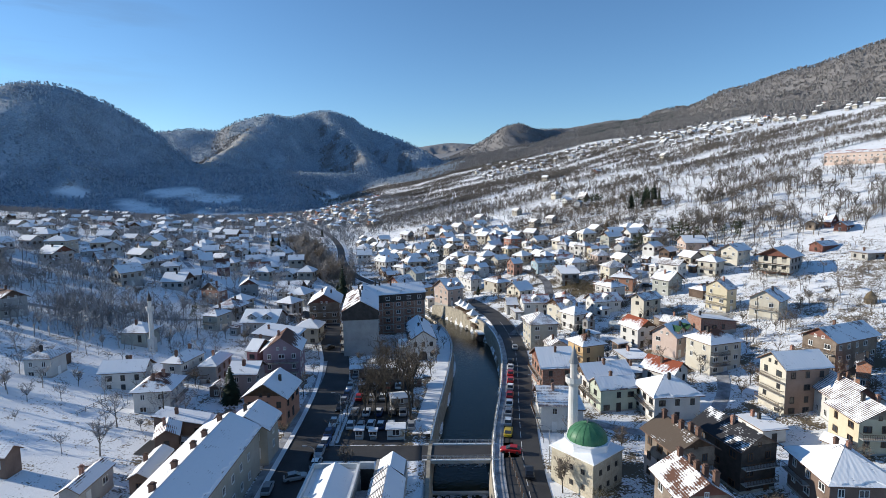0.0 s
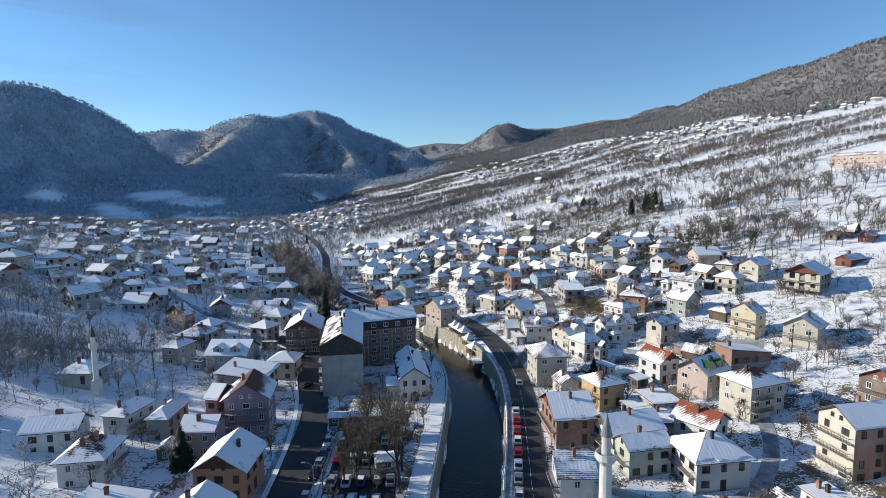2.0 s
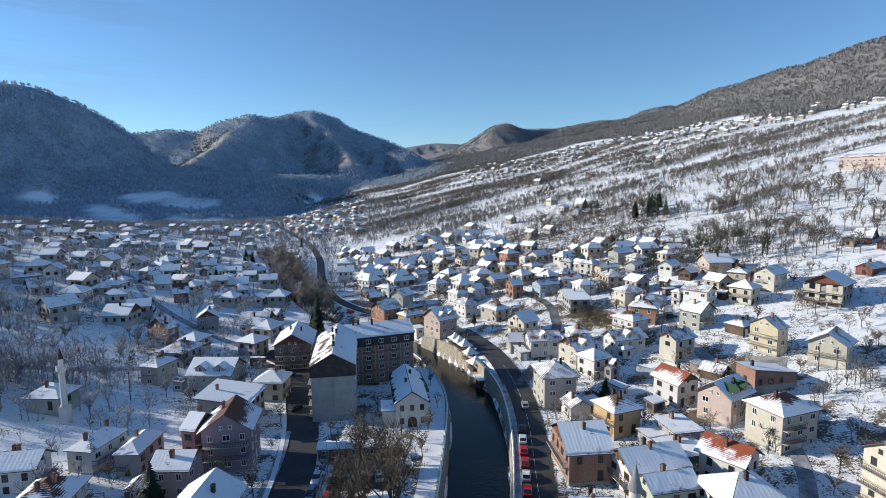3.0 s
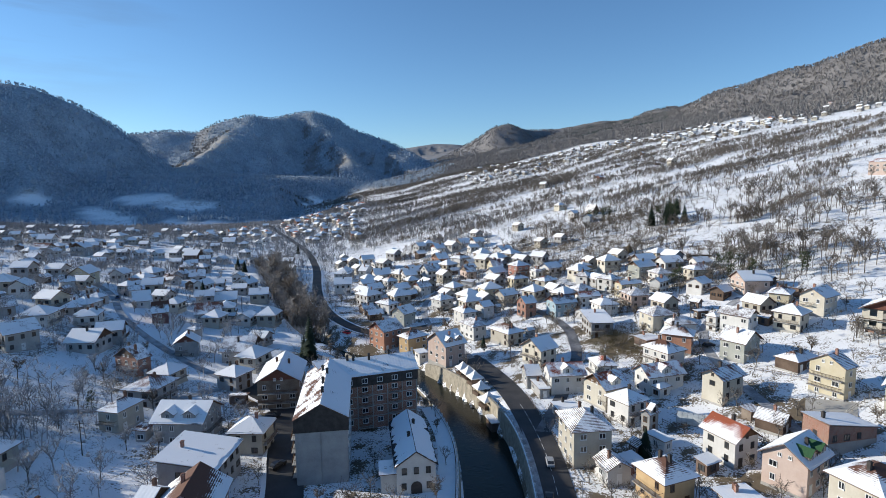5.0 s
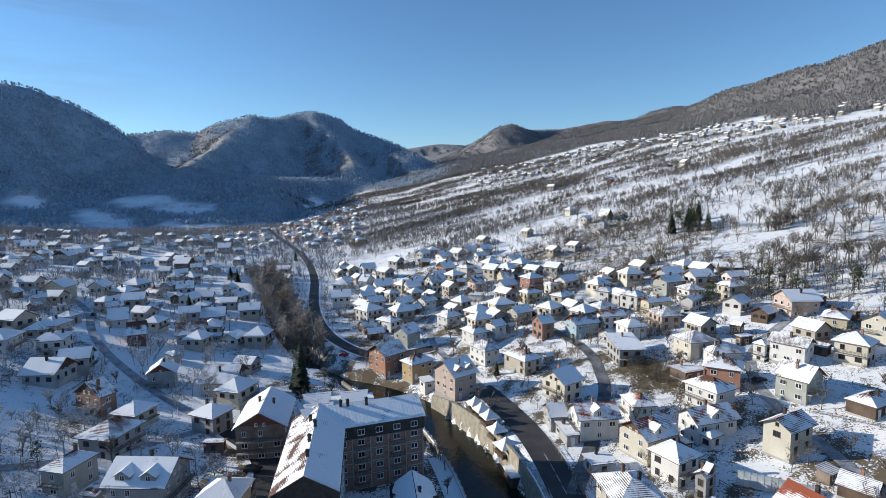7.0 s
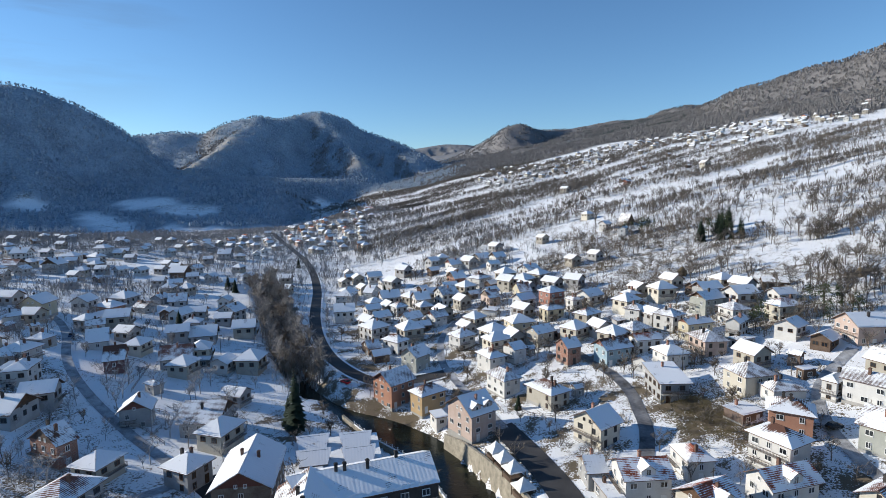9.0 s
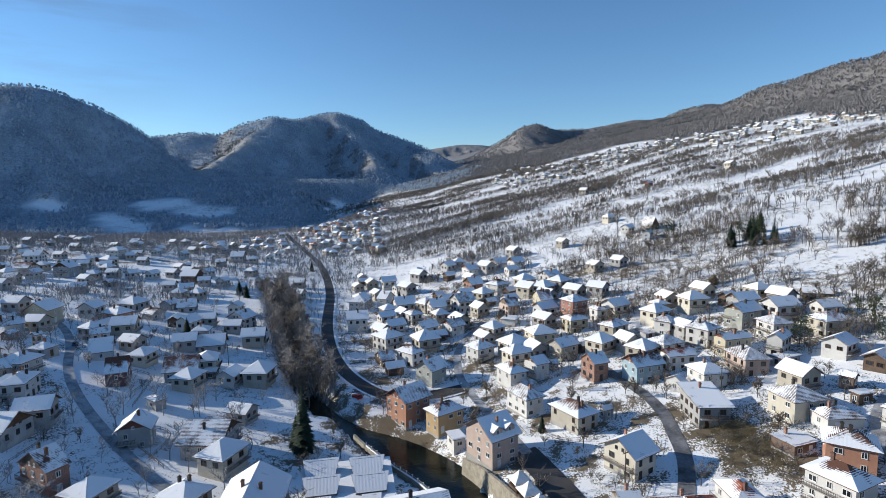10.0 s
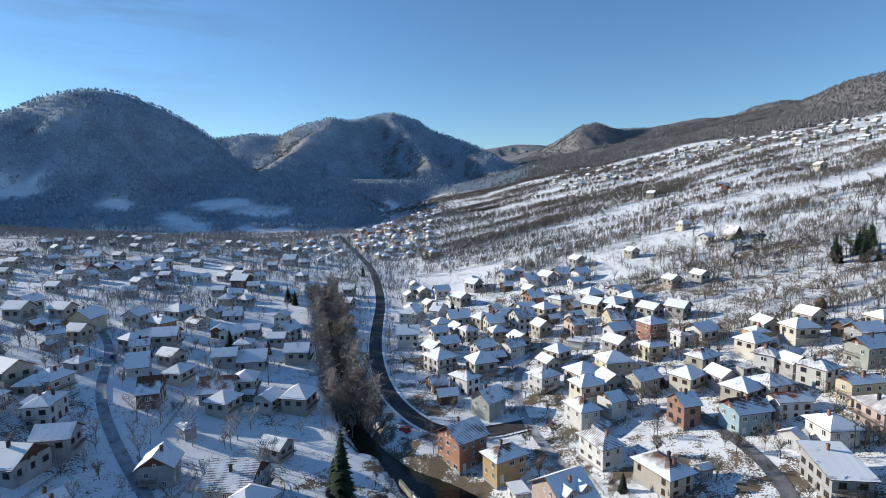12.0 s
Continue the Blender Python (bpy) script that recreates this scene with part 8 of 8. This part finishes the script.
scatter("upper_slope_trees", "bare brown hedgerows and thickets on the upper snowy slope", "trees", FAN, spots_at(ax[~close], ay[~close], .6, 1.3, 6), "twig_slope")
bx, by = rng.uniform(-700, 60, 34000), rng.uniform(280, 1150, 34000)
ok = free_of_houses(bx, by, .5) & (river_gap(bx, by) > 1) & ((wobble(bx, by, 70, 72) > -.1) | (by > 520)) & ((bx < -95) | (by > 430) | (rng.rand(34000) < .3)) & (.2 * bx + .08 * by - 24 < 30) & (bx > -.95 * by) & (field_at(bx, by - 14) > 1.1) & (field_at(bx, by) > 1.1) & (np.hypot(bx, by) < 960) & ((wobble(bx, by, 150, 77) > -.25) | (by > 540))
sel = by < 460
ok[sel] &= free_of_roads(bx[sel], by[sel], .6)
bx, by = bx[ok], by[ok]
off = np.hypot(bx, by - 90) > 330
scatter("valley_trees", "bare trees and bushes on the shaded valley floor", "trees", FAN, spots_at(bx[off], by[off], .6, 1.4, 6), "twig_valley")
some = ~off & (rng.rand(len(bx)) < .8)
scatter("nearer_valley_trees", "bare trees and bushes between the valley gardens", "trees", SMALL, spots_at(bx[some], by[some], .5, 1.1, 4), "twig_valley")
tx, ty = np.r_[rng.normal(-112, 12, 210), rng.normal(-165, 20, 190)], np.r_[rng.normal(176, 10, 210), rng.normal(203, 16, 190)]
ok = free_of_houses(tx, ty, .6) & free_of_roads(tx, ty, .6)
scatter("thicket", "frosted thicket of bare trees on the shaded slope", "trees", SMALL, spots_at(tx[ok], ty[ok], .75, 1.5, 4), "twig_frost")
cx, cy = rng.uniform(-290, -50, 1500), rng.uniform(100, 330, 1500)
ok = free_of_houses(cx, cy, .6) & free_of_roads(cx, cy, .8) & (wobble(cx, cy, 40, 73) > -.1) & ~((cx > -95) & (cy > 225) & (rng.rand(1500) < .8))
scatter("garden_bushes", "frosted bushes between shaded gardens", "bushes", SMALL, spots_at(cx[ok], cy[ok], .3, .8, 4), "twig_frost")
kx, ky = np.r_[rng.uniform(-45, 150, 2600), rng.uniform(-260, -48, 2600)], np.r_[rng.uniform(95, 430, 2600), rng.uniform(95, 420, 2600)]
lot = (rng.rand(5200) < np.where(kx > -46, .40, .32)) & (wobble(kx, ky, 30, 78) > -.35)
ok = lot & free_of_houses(kx, ky, -.2) & free_of_roads(kx, ky, .6)
sunny_side = kx > -46
GARDEN = [segs_to_mesh(sum(bare_tree(70 + k, 6.5, 5, 6, 4, sp, .8), []), .06) for k, sp in enumerate((.75, .95, .6))]
scatter("orchard_trees", "bare fruit trees between sunny gardens", "trees", GARDEN, spots_at(kx[ok & sunny_side], ky[ok & sunny_side], .5, 1.05, 3), "twig_slope")
scatter("shaded_orchard_trees", "frosted fruit trees between shaded gardens", "trees", GARDEN, spots_at(kx[ok & ~sunny_side], ky[ok & ~sunny_side], .6, 1.4, 3), "twig_frost")
BUSH = [segs_to_mesh(sum([bare_tree(90 + k, 2.6, 7, 4, 3, 1.3)[1]], []), .05) for k in range(3)]
dx, dy = np.r_[rng.normal(60, 6, 300), rng.uniform(-45, 140, 1900)], np.r_[rng.normal(234, 8, 300), rng.uniform(80, 420, 1900)]
ok = free_of_houses(dx, dy, .3) & free_of_roads(dx, dy, .4)
scatter("scrub", "brown-green scrub on the bank between houses", "bushes", BUSH, spots_at(dx[ok], dy[ok], .45, 1.25, 3), "brush_leaf")

# woods on the hills: leafless crowns packed close, with dark conifers along some crests


def woods_at(x, y):
    i = np.clip(np.searchsorted(gx, x), 1, len(gx) - 1)
    j = np.clip(np.searchsorted(gy, y), 1, len(gy) - 1)
    return WOODS[j, i]


def rock_at(x, y):
    i = np.clip(np.searchsorted(gx, x), 1, len(gx) - 1)
    j = np.clip(np.searchsorted(gy, y), 1, len(gy) - 1)
    return ROCK[j, i]


def haze_tint_at(x, y):
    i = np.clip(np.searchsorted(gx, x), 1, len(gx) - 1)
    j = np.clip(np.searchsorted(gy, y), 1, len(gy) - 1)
    return HAZE_TINT[j, i]


n_try = 300000
az = np.radians(np.r_[rng.uniform(-52, 50, 220000), rng.uniform(14, 50, 80000)])
rr = 560 + 2100 * rng.rand(n_try) ** .8
wx, wy = rr * np.sin(az), rr * np.cos(az)
ok = (woods_at(wx, wy) > .5) & (field_at(wx, wy + 16) > 1.05) & (rock_at(wx, wy) < .4)
wx, wy = wx[ok], wy[ok]
zz = on_ground(wx, wy)
# only slopes that can be looked at: drop the far sides of the crests
back = on_ground(wx * .985, wy * .985) > zz + 3
wx, wy = wx[~back], wy[~back]
pick = rng.permutation(len(wx))[:85000]
wx, wy = wx[pick], wy[pick]
fir = ((wobble(wx, wy, 240, 81) > .75) & (np.arctan2(wx, wy) < .42)) | ((np.arctan2(wx, wy) > .12) & (np.arctan2(wx, wy) < .40) & (np.hypot(wx, wy) > 1700) & (wobble(wx, wy, 120, 82) > .0)) | ((np.arctan2(wx, wy) < -.55) & (rng.rand(len(wx)) < .08))
# lit and shaded crowns differ in painted colour, by bearing and sun-facing slope
sunny = (np.arctan2(wx, wy) > rng.normal(.09, .07, len(wx))) | (haze_tint_at(wx, wy) < rng.uniform(.3, .6, len(wx)))
for name, words, keep, mat in (("hill_woods", "leafless woods covering the shaded hills, tinted pale blue for haze", ~fir & ~sunny, "twig_haze"),
                               ("mountain_woods", "leafless brown woods covering the sunny mountain", ~fir & sunny, "twig_sunlit")):
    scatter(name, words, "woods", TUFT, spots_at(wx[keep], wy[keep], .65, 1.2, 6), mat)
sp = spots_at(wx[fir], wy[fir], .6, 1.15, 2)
scatter("hill_firs", "fir woods on the hills, paled for haze", "woods", CONE, sp, "needle_haze")
